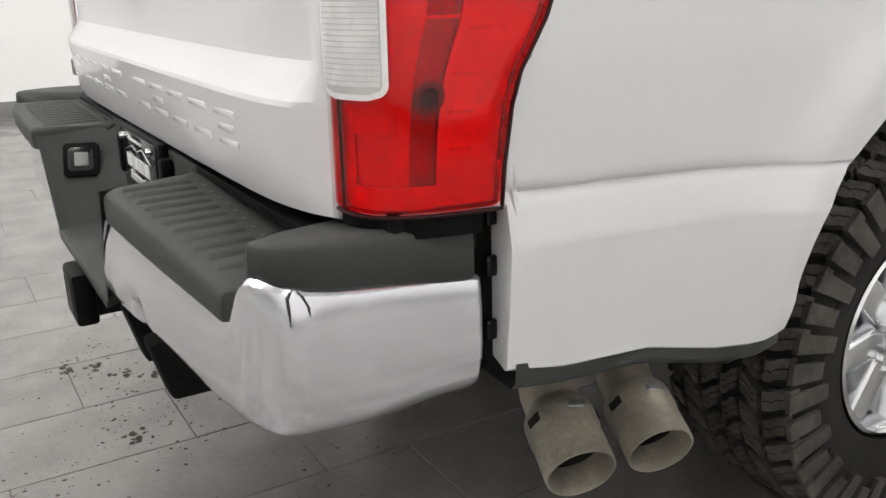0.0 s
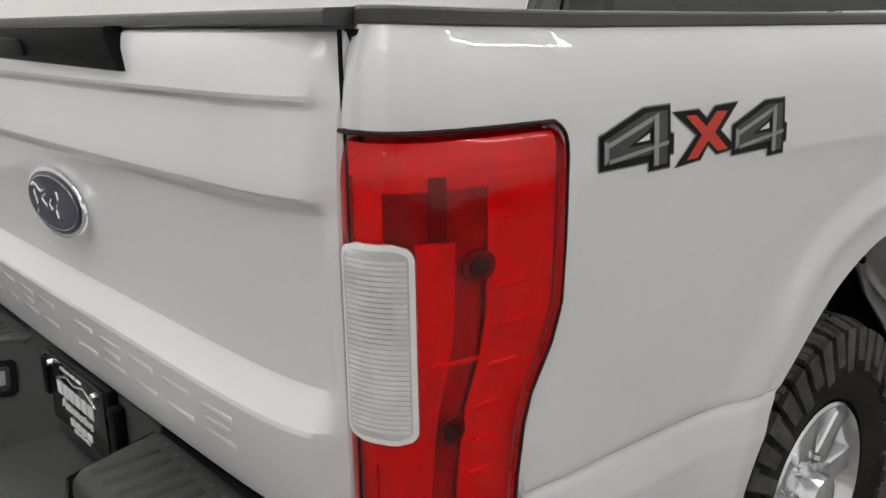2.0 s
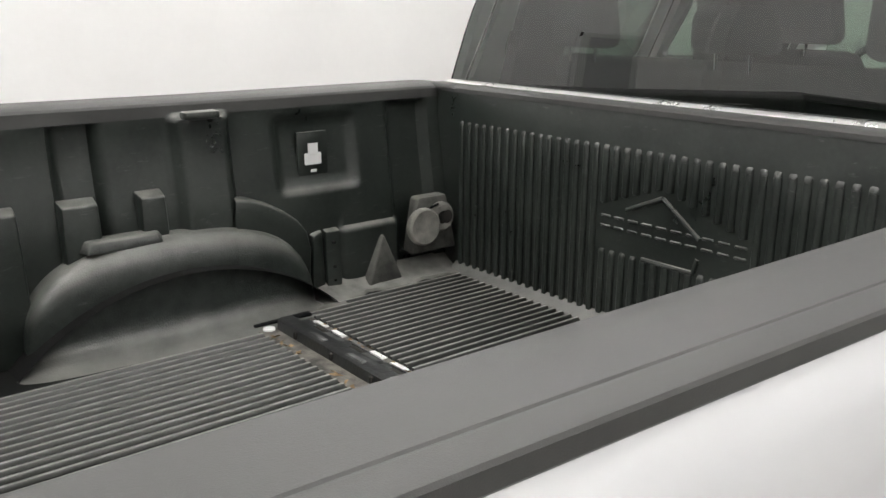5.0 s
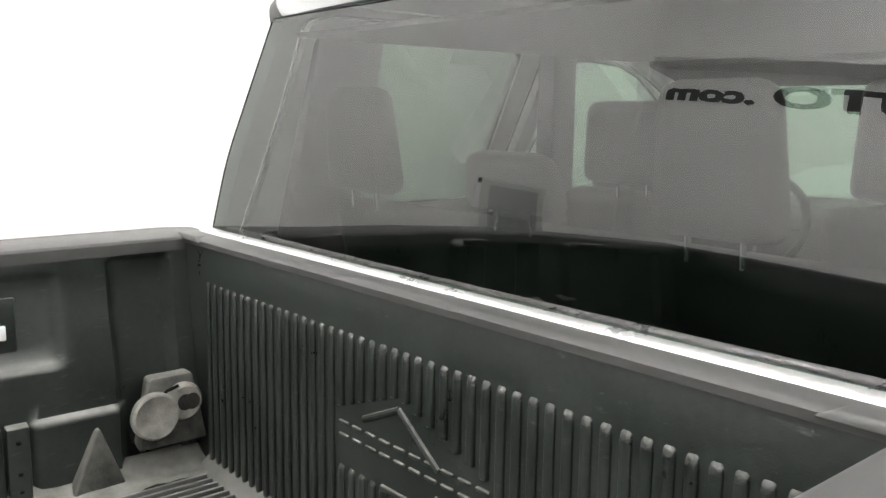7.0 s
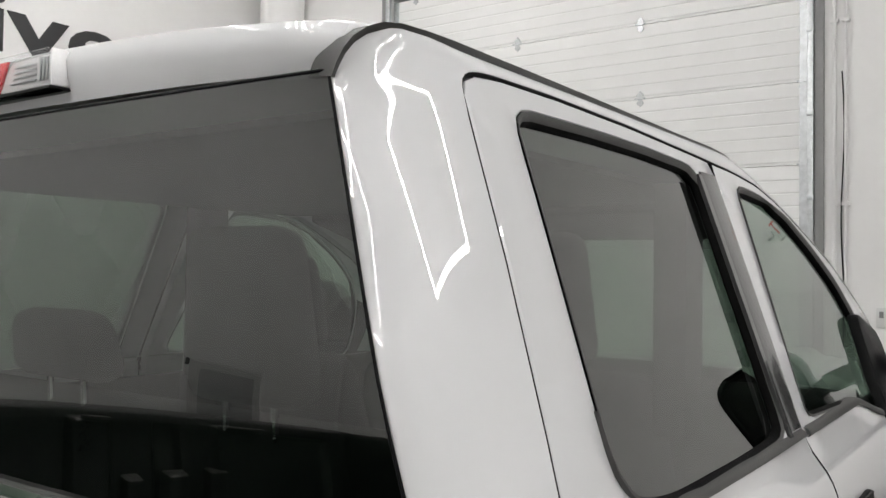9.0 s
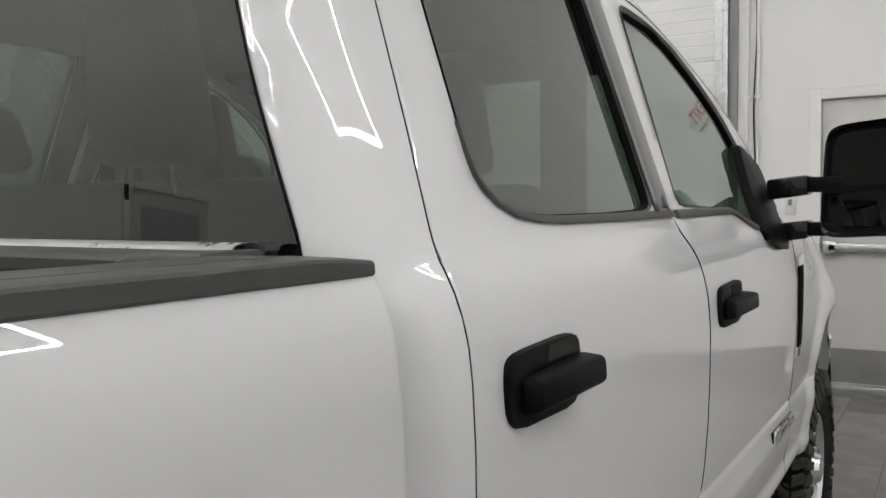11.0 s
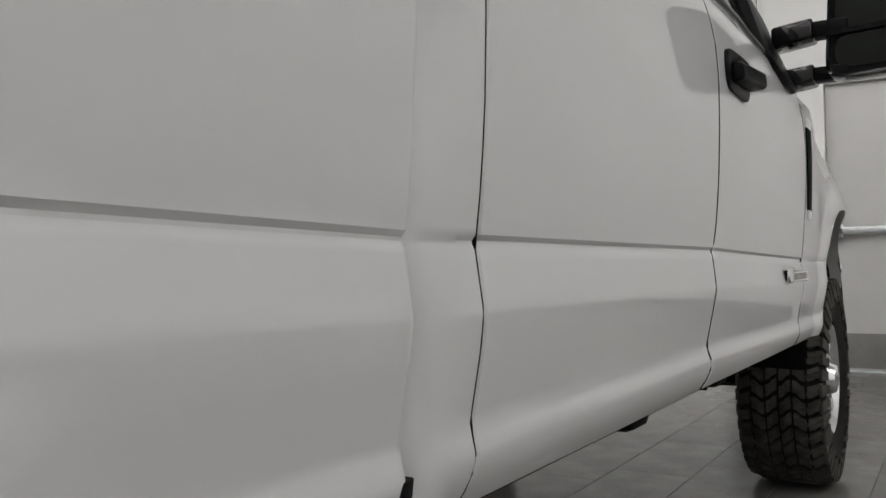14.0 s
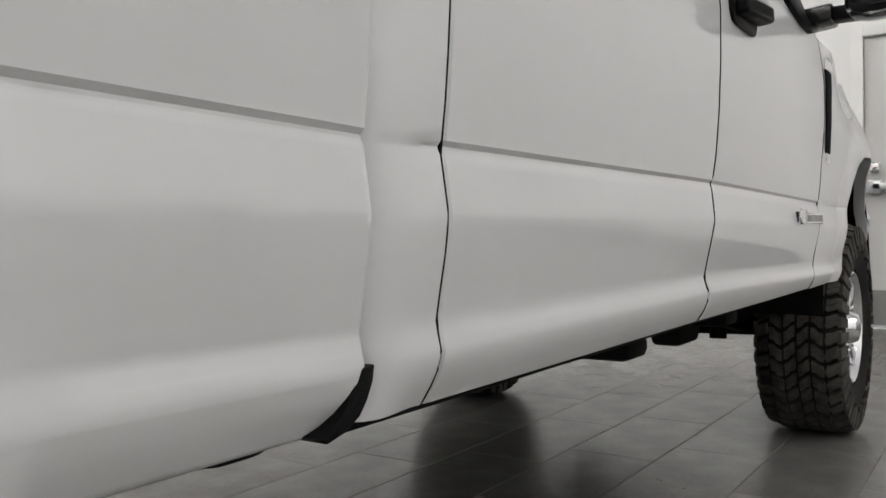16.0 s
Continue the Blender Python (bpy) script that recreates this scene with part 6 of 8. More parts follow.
# side walls of the liner with pressed pockets, and the wheel boxes
for side in (1, -1):
    def liner_x(y, z):
        x = 0.795 + 0.035 * smooth01((z - 1.15) / 0.30)
        # shallow upright bays
        for a, b, d, zt in ((1.545, 1.80, 0.0151, 1.46), (1.905, 2.06, 0.030, 1.48), (1.262, 1.425, -0.030, 1.49), (0.98, 1.10, 0.030, 1.49), (0.62, 0.86, -0.028, 1.49), (0.20, 0.50, 0.030, 1.47)):
            k = smooth01((y - a) / 0.022) * smooth01((b - y) / 0.022) * smooth01((zt - z) / 0.02)
            if d == 0.0151:
                k *= smooth01((z - 1.245) / 0.02)
            x += d * k
        # hollow ahead of the wheel box
        x += -0.016 * smooth01((1.140 - z) / 0.012) * smooth01((y - 1.713) / 0.012) * smooth01((1.945 - y) / 0.02)
        return x

    rows = []
    for y in np.arange(0.08, 2.12, 0.011):
        rows.append([(side * liner_x(y, z), y, z) for z in [0.945, 0.99, 1.03, 1.07, 1.10, 1.118, 1.126, 1.134, 1.14, 1.18, 1.22, 1.236, 1.246, 1.256, 1.268, 1.30, 1.34, 1.38, 1.42, 1.44, 1.448, 1.456, 1.464, 1.472, 1.48, 1.487, 1.493, 1.50]])
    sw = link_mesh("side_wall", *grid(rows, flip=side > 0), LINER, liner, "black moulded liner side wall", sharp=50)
    # wheel box: smooth shoulder, steep side, rounded ends and a dusty skirt
    rows = []
    section = ((0.805, 0.250), (0.775, 0.250), (0.752, 0.247), (0.734, 0.239), (0.720, 0.224), (0.711, 0.203), (0.706, 0.175), (0.703, 0.140), (0.700, 0.105), (0.697, 0.072), (0.692, 0.048), (0.682, 0.030), (0.664, 0.017), (0.640, 0.008), (0.612, -0.002))
    for k in range(61):
        v = math.sin(math.pi * (k / 60 - 0.5))
        e = max(0.0, 1 - abs(v) ** 2.8) ** (1 / 2.8)
        row = []
        for j, (x, h) in enumerate(section):
            skirt = smooth01((0.05 - h) / 0.05)
            row.append((side * (0.805 - (0.805 - x) * (0.70 + 0.30 * e)), RW - 0.015 + (0.365 + 0.040 * skirt) * v, FZ - 0.002 + (h + 0.002) * e))
        rows.append(row)
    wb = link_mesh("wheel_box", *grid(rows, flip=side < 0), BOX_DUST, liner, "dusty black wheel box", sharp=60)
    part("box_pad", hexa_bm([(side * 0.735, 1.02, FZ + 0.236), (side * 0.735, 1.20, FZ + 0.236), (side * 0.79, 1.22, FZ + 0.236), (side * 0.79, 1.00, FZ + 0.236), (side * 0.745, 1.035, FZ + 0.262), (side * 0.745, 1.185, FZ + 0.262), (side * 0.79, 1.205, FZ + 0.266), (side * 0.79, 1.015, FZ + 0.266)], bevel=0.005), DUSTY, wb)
    # the wall's outer arch over the box, with a rounded dusty edge
    arc = [(1.40, 1.268), (1.44, 1.262), (1.49, 1.243), (1.535, 1.217), (1.575, 1.185), (1.603, 1.150), (1.614, 1.10), (1.610, 1.04), (1.604, FZ)]
    rows = []
    for i, (y, z) in enumerate(arc):
        a, b = arc[max(i - 1, 0)], arc[min(i + 1, len(arc) - 1)]
        h = math.dist(a, b)
        ny, nz = (a[1] - b[1]) / h, (b[0] - a[0]) / h
        rows.append([(side * 0.815, y, z), (side * 0.772, y, z), (side * 0.764, y - ny * 0.003, z - nz * 0.003), (side * 0.760, y - ny * 0.010, z - nz * 0.010), (side * 0.757, y - ny * 0.05, z - nz * 0.05), (side * 0.755, 1.40, max(FZ, min(z - 0.09, 1.15)))])
    link_mesh("wheel_arch", *grid(rows, flip=side > 0), LINER, liner, "black liner arch over the wheel box", sharp=50)
    # tie-down plate with its keyhole
    pk = part("tie_plate", box_bm(side * 0.826, side * 0.834, 1.615, 1.71, 1.275, 1.410, bevel=0.003), LINER, liner, "black tie-down plate with a keyhole")
    part("keyhole", box_bm(side * 0.8235, side * 0.830, 1.648, 1.678, 1.345, 1.378), PLATE_WHITE, pk, "bright keyhole slot")
    part("keyhole", box_bm(side * 0.8235, side * 0.830, 1.636, 1.690, 1.318, 1.352, bevel=0.004), PLATE_WHITE, pk)
    part("keyhole", box_bm(side * 0.8235, side * 0.830, 1.655, 1.672, 1.298, 1.306), PLATE_WHITE, pk)
    # lower panels over the wheel box, with dusty ledges
    for y0, y1 in ((0.80, 0.90), (0.975, 1.075), (1.155, 1.234)):
        part("ledge", hexa_bm([(side * 0.82, y0, FZ), (side * 0.82, y1, FZ), (side * 0.756, y1 - 0.002, FZ), (side * 0.756, y0 + 0.002, FZ), (side * 0.82, y0 + 0.006, 1.312), (side * 0.82, y1 - 0.006, 1.312), (side * 0.772, y1 - 0.010, 1.300), (side * 0.772, y0 + 0.010, 1.300)], bevel=0.006), LINER, sw)
    for y0, y1 in ((0.60, 0.84), (1.27, 1.39)) if side < 0 else ():
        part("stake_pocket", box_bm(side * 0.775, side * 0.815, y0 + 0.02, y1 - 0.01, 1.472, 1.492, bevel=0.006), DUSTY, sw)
# plate strip, panel edge and gusset beside the far wheel box
strip = part("bed_bracket", hexa_bm([(-0.766, 1.662, FZ + 0.01), (-0.766, 1.709, FZ + 0.01), (-0.80, 1.709, FZ + 0.01), (-0.80, 1.662, FZ + 0.01), (-0.776, 1.666, 1.135), (-0.776, 1.711, 1.135), (-0.80, 1.711, 1.142), (-0.80, 1.666, 1.142)], bevel=0.003), LINER, liner, "black bolted strip beside the wheel box")
for z in (0.99, 1.03, 1.10):
    part("strip_bolt", box_bm(-0.777, -0.766, 1.682, 1.692, z, z + 0.008, bevel=0.003), DARK, strip)
part("panel_edge", hexa_bm([(-0.762, 1.612, FZ), (-0.772, 1.659, FZ), (-0.80, 1.659, FZ), (-0.80, 1.612, FZ), (-0.776, 1.626, 1.130), (-0.782, 1.658, 1.138), (-0.80, 1.658, 1.142), (-0.80, 1.624, 1.134)], bevel=0.004), LINER, liner)
part("gusset", hexa_bm([(-0.738, 1.780, FZ), (-0.738, 1.905, FZ), (-0.785, 1.905, FZ), (-0.785, 1.780, FZ), (-0.768, 1.848, 1.098), (-0.768, 1.857, 1.098), (-0.785, 1.857, 1.098), (-0.785, 1.848, 1.098)], bevel=0.006), FLOOR_DUST, liner)
# wiring socket with its round cover, on the far wall
sock = part("socket_mount", hexa_bm([(-0.80, 1.94, 1.03), (-0.80, 2.10, 1.03), (-0.735, 2.10, 1.03), (-0.735, 1.93, 1.03), (-0.80, 1.97, 1.195), (-0.80, 2.075, 1.195), (-0.752, 2.075, 1.195), (-0.752, 1.97, 1.195)], bevel=0.010), FLOOR_DUST, liner, "dusty grey socket mount")
link_mesh("socket_cover", *lathe([(-0.716, 0.0), (-0.7165, 0.046), (-0.714, 0.050), (-0.718, 0.055), (-0.733, 0.056), (-0.742, 0.052)], 36, "x", (0, 1.968, 1.114)), DUST, sock, "round grey socket cover, hanging open")
link_mesh("socket", *lathe([(-0.732, 0.020), (-0.731, 0.038), (-0.742, 0.046), (-0.76, 0.046)], 28, "x", (0, 2.045, 1.13)), DUST, sock)
link_mesh("socket_hole", *lathe([(-0.7315, 0.0), (-0.7305, 0.016), (-0.7315, 0.020)], 20, "x", (0, 2.062, 1.13)), SOOT_HOLE_SHADE, sock)
link_mesh("cover_hinge", *tube([(-0.735, 1.985, 1.148), (-0.735, 2.0, 1.165), (-0.738, 2.03, 1.172)], 0.004, 8), BLACK, sock)
# rail across the bed floor in the liner's opening
rail = tagged(part("floor_rail", prism_bm([(1.418, FZ - 0.012), (1.423, FZ + 0.026), (1.430, FZ + 0.031), (1.462, FZ + 0.031), (1.468, FZ + 0.014), (1.505, FZ + 0.011), (1.510, FZ - 0.012)], "x", -0.615, 0.60, bevel=0.002), DARK_STEEL, truck), "black steel hitch rail bolted across the bed floor")
part("opening_floor", box_bm(-0.64, 0.64, 1.374, 1.533, FZ - 0.004, FZ + 0.002), OPENING, rail, "dusty bed floor in the cut-out")
part("end_bar", box_bm(-0.662, -0.640, 1.372, 1.536, FZ - 0.004, FZ + 0.012, bevel=0.003), BLACK, rail, "black bar across the rail's end")
for k in range(7):
    x = -0.545 + 0.165 * k
    # Black pads and notches paint the shade of slots; nothing is cut.
    part("slot", box_bm(x, x + 0.060, 1.474, 1.496, FZ + 0.0105, FZ + 0.0150, bevel=0.002, seg=1), SOOT_HOLE_SHADE, rail, "slot in the rail")
    for y0, y1 in ((1.470, 1.474), (1.496, 1.500)):
        part("slot_lip", box_bm(x - 0.008, x + 0.068, y0, y1, FZ + 0.010, FZ + 0.019, bevel=0.001, seg=1), STEEL_WORN, rail)
    part("top_plate", hexa_bm([(x + 0.070, 1.430, FZ + 0.030), (x + 0.140, 1.430, FZ + 0.030), (x + 0.140, 1.490, FZ + 0.016), (x + 0.070, 1.490, FZ + 0.016), (x + 0.074, 1.433, FZ + 0.0345), (x + 0.136, 1.433, FZ + 0.0345), (x + 0.136, 1.488, FZ + 0.0215), (x + 0.074, 1.488, FZ + 0.0215)], bevel=0.001, seg=1), STEEL_WORN, rail, "worn grey bracket plate")
    part("face_notch", box_bm(x + 0.02, x + 0.032, 1.4165, 1.426, FZ + 0.004, FZ + 0.022, bevel=0.002, seg=1), SOOT_HOLE_SHADE, rail)
for k in range(14):
    x = -0.600 + 0.086 * k
    part("tab", hexa_bm([(x, 1.512, FZ), (x + 0.054, 1.512, FZ), (x + 0.054, 1.534, FZ), (x, 1.534, FZ), (x + 0.003, 1.514, FZ + 0.008), (x + 0.050, 1.514, FZ + 0.008), (x + 0.050, 1.530, FZ + 0.005), (x + 0.003, 1.530, FZ + 0.005)]), PLATE_WHITE if k % 4 != 2 else STEEL_WORN, rail, "bare pale edge of the bed floor")
for x, y in ((-0.622, 1.402), (-0.605, 1.498)):
    link_mesh("rail_bolt", *lathe([(FZ + 0.001, 0.016), (FZ + 0.006, 0.015), (FZ + 0.0075, 0.010), (FZ + 0.008, 0.0)], 14, "z", (x, y, 0)), PLATE_WHITE, rail, "pale washer")
rng = random.Random(3)
verts, faces = [], []
for k in range(46):
    x, y = rng.uniform(-0.6, 0.1), rng.choice([rng.uniform(1.376, 1.392), rng.uniform(1.516, 1.532)])
    a, l = rng.uniform(0, 6.28), rng.uniform(0.006, 0.020)
    i = len(verts)
    c, s_ = math.cos(a) * l, math.sin(a) * l
    w = rng.uniform(0.002, 0.005)
    verts += [(x - c, y - s_, FZ + 0.004), (x + s_ / l * w, y - c / l * w, FZ + 0.009), (x + c, y + s_, FZ + 0.005), (x - s_ / l * w, y + c / l * w, FZ + 0.004)]
    faces += [(i, i + 1, i + 2, i + 3)]
LEAF = material("dry_leaf", (0.22, 0.15, 0.08), 0.8, vary=0.4, scale=60)
lf = link_mesh("dry_leaves", verts, faces, LEAF)
tagged(lf, "bits of dry leaf caught along the bed rail", "leaf litter", kind="stuff")

# ---- cab ----
SEAM_R = curve_at([(0.60, 2.322), (0.75, 2.325), (1.40, 2.325), (1.46, 2.322), (1.53, 2.328), (1.65, 2.352), (1.82, 2.380), (1.93, 2.392), (2.0, 2.400), (2.05, 2.408)])
SEAM_M = curve_at([(0.60, 3.290), (0.68, 3.302), (0.727, 3.295), (0.756, 3.284), (0.826, 3.290), (0.872, 3.300), (0.94, 3.310), (1.0, 3.315), (1.15, 3.317), (1.29, 3.322), (1.36, 3.313), (1.42, 3.288), (1.48, 3.250), (1.53, 3.232), (1.6, 3.240), (2.05, 3.300)])
SEAM_F = curve_at([(0.60, 4.33), (0.68, 4.375), (0.74, 4.395), (0.80, 4.388), (0.865, 4.410), (0.93, 4.430), (1.05, 4.425), (1.2, 4.458), (1.28, 4.452), (1.42, 4.40), (1.50, 4.36)])
G = 0.0035   # half of a panel gap


LEAN_D = np.linspace(-0.05, 0.65, 141)
LEAN_E = np.clip((LEAN_D - 0.10) / 0.20, 0, 1)
LEAN_G = 0.1765 * (3 * LEAN_E ** 2 - 2 * LEAN_E ** 3)
LEAN_S = 0.05 + np.where(LEAN_G < 0.11, LEAN_G, 0.11 + 0.035 * (1 - np.exp(-(LEAN_G - 0.11) / 0.035)))
LEAN_Y = np.cumsum(LEAN_S) * (LEAN_D[1] - LEAN_D[0])
LEAN_Y -= np.interp(0.0, LEAN_D, LEAN_Y)


def glass_lean(z):
    """How far the rear glass leans forward above its foot."""
    return float(np.interp(z - 1.51, LEAN_D, LEAN_Y))


def glass_bow(z):
    """How far the middle of the rear glass stands out behind its sides."""
    d = min(max(0.0, z - 1.51), 0.33)
    return 0.012 + 0.0666 * d * d - (0.0 if d < 0.25 else 0.0666 * (d * d - 0.0625) - 0.0333 * (d - 0.25) + 0.208 * (d - 0.25) ** 2)


def roof_z(x, y):
    a = abs(x)
    z = np.interp(a, [0, 0.15, 0.3, 0.45, 0.55, 0.62, 0.67, 0.70, 0.72, 0.735, 0.75, 0.765], [2.118, 2.117, 2.113, 2.106, 2.099, 2.093, 2.088, 2.083, 2.079, 2.076, 2.066, 2.047])
    z = float(z) + 0.014 * math.sin(math.pi * min(1, max(0, (y - 2.26) / 1.5))) * (1 - (a / 0.77) ** 2)
    return z - 0.085 * smooth01((y - 3.35) / 0.5) ** 2


def cab_x(y, z):
    """Body side ahead of the bed, drawn in a little towards the cowl."""
    x = side_x(y, z) if z <= BEL else green_x(z)
    return x - 0.012 * smooth01((y - 3.9) / 1.4)


def panel_net(y0, y1, zlo, ztop, cols=26, inset=0.03):
    """A lower body panel between two seams, its borders turned in."""
    levels = [z for z in sorted(set(LEVELS) | {1.02, 1.08}) if zlo < z < ztop]
    levels = [zlo] + levels + [ztop]
    us = [0.0, 0.004] + list(np.linspace(0.02, 0.98, cols)) + [0.996, 1.0]
    rows = []
    for k, u in enumerate(us):
        row = []
        for z in levels:
            a, b = y0(z) + G, y1(z) - G
            y = a + (b - a) * u
            z += DROP(y) * smooth01((1.12 - z) / 0.16) * smooth01((z - 0.66) / 0.12)
            e = 0.0025 if k in (0, len(us) - 1) else 0.0
            row.append((cab_x(y, z) - e, y, z))
        rows.append(row)
    rows = [[(x - inset, y, z) for x, y, z in rows[0]]] + rows + [[(x - inset, y, z) for x, y, z in rows[-1]]]
    rows = [[(r[0][0] - 0.03, r[0][1], r[0][2] + 0.004)] + r for r in rows]
    return grid(rows)


def resample(loop, n, centre):
    """A closed outline seen from its centre, at n even angles."""
    dense = []
    for a, b in zip(loop, loop[1:] + loop[:1]):
        for k in range(24):
            dense.append((a[0] + (b[0] - a[0]) * k / 24, a[1] + (b[1] - a[1]) * k / 24))
    ang = [math.atan2(p[1] - centre[1], (p[0] - centre[0]) * 0.6) for p in dense]
    out = []
    for k in range(n):
        w = -math.pi + 2 * math.pi * k / n
        best = min(range(len(dense)), key=lambda i: abs((ang[i] - w + math.pi) % (2 * math.pi) - math.pi))
        out.append(dense[best])
    return out


def round_off(loop, passes=2):
    """Cuts the corners of a closed outline."""
    for _ in range(passes):
        out = []
        for a, b in zip(loop, loop[1:] + loop[:1]):
            d = math.dist(a, b)
            c = min(0.25, 0.022 / max(d, 1e-6))
            out += [(a[0] + (b[0] - a[0]) * c, a[1] + (b[1] - a[1]) * c), (b[0] + (a[0] - b[0]) * c, b[1] + (a[1] - b[1]) * c)]
        loop = out
    return loop


WIN_R = round_off([(2.509, 2.016), (2.500, 1.90), (2.490, 1.80), (2.474, 1.655), (2.468, 1.596), (2.500, 1.562), (2.545, 1.546), (2.63, 1.537), (2.90, 1.536), (3.135, 1.540), (3.150, 1.673), (3.165, 1.828), (3.184, 2.0135), (2.95, 2.021), (2.74, 2.021)], 2)
WIN_F = round_off([(3.295, 1.548), (3.335, 1.68), (3.422, 2.004), (3.60, 1.995), (3.78, 1.960), (3.94, 1.885), (4.08, 1.795), (4.155, 1.69), (4.185, 1.58), (4.19, 1.475), (3.98, 1.475), (3.86, 1.515), (3.70, 1.534)], 2)
# upper seam of the doors, from the rear corner over the roof edge and down the windscreen pillar
TOP_SEAM = [(2.402, 2.012), (2.405, 2.022), (2.411, 2.030), (2.422, 2.0375), (2.438, 2.0425), (2.458, 2.0455), (2.50, 2.0485), (2.65, 2.051), (2.90, 2.0485), (3.24, 2.038), (3.45, 2.029), (3.60, 2.016), (3.72, 1.988), (3.83, 1.951), (3.95, 1.905), (4.076, 1.853), (4.19, 1.785), (4.296, 1.707), (4.36, 1.62), (4.40, 1.53)]
seam_top = curve_at(TOP_SEAM)


def frame_net(outer, inner, n=120):
    c = (sum(p[0] for p in inner) / len(inner), sum(p[1] for p in inner) / len(inner))
    o, i = resample(outer, n, c), resample(inner, n, c)
    foot = min(p[1] for p in outer)
    # the outline's true lower corners
    for q in (outer[0], outer[-1]):
        best = min(range(n), key=lambda m: math.dist(o[m], q))
        o[best] = q
    rows = []
    for k in range(n):
        row = []
        for u, d in ((0.0, -0.03), (0.0, -0.002), (0.03, 0.0), (0.5, 0.0), (0.93, 0.0), (1.0, -0.003), (1.0, -0.022)):
            y, z = o[k][0] + (i[k][0] - o[k][0]) * u, o[k][1] + (i[k][1] - o[k][1]) * u
            if u < 0.1 and o[k][1] < foot + 0.002:
                d = 0.0
                z -= 0.001 if u == 0 else 0.0
            row.append((cab_x(y, z) + d, y, z))
        rows.append(row)
    return grid(rows, closed=True), i


def glass_net(loop, off):
    """A slightly bowed pane that fills an outline."""
    c = (sum(p[0] for p in loop) / len(loop), sum(p[1] for p in loop) / len(loop))
    rows = []
    for p in loop:
        row = []
        for u in (0.0, 0.35, 0.7, 1.0):
            y, z = c[0] + (p[0] - c[0]) * u, c[1] + (p[1] - c[1]) * u
            row.append((cab_x(y, z) + off + 0.004 * (1 - u * u), y, z))
        rows.append(row)
    return grid(rows, flip=True, closed=True)


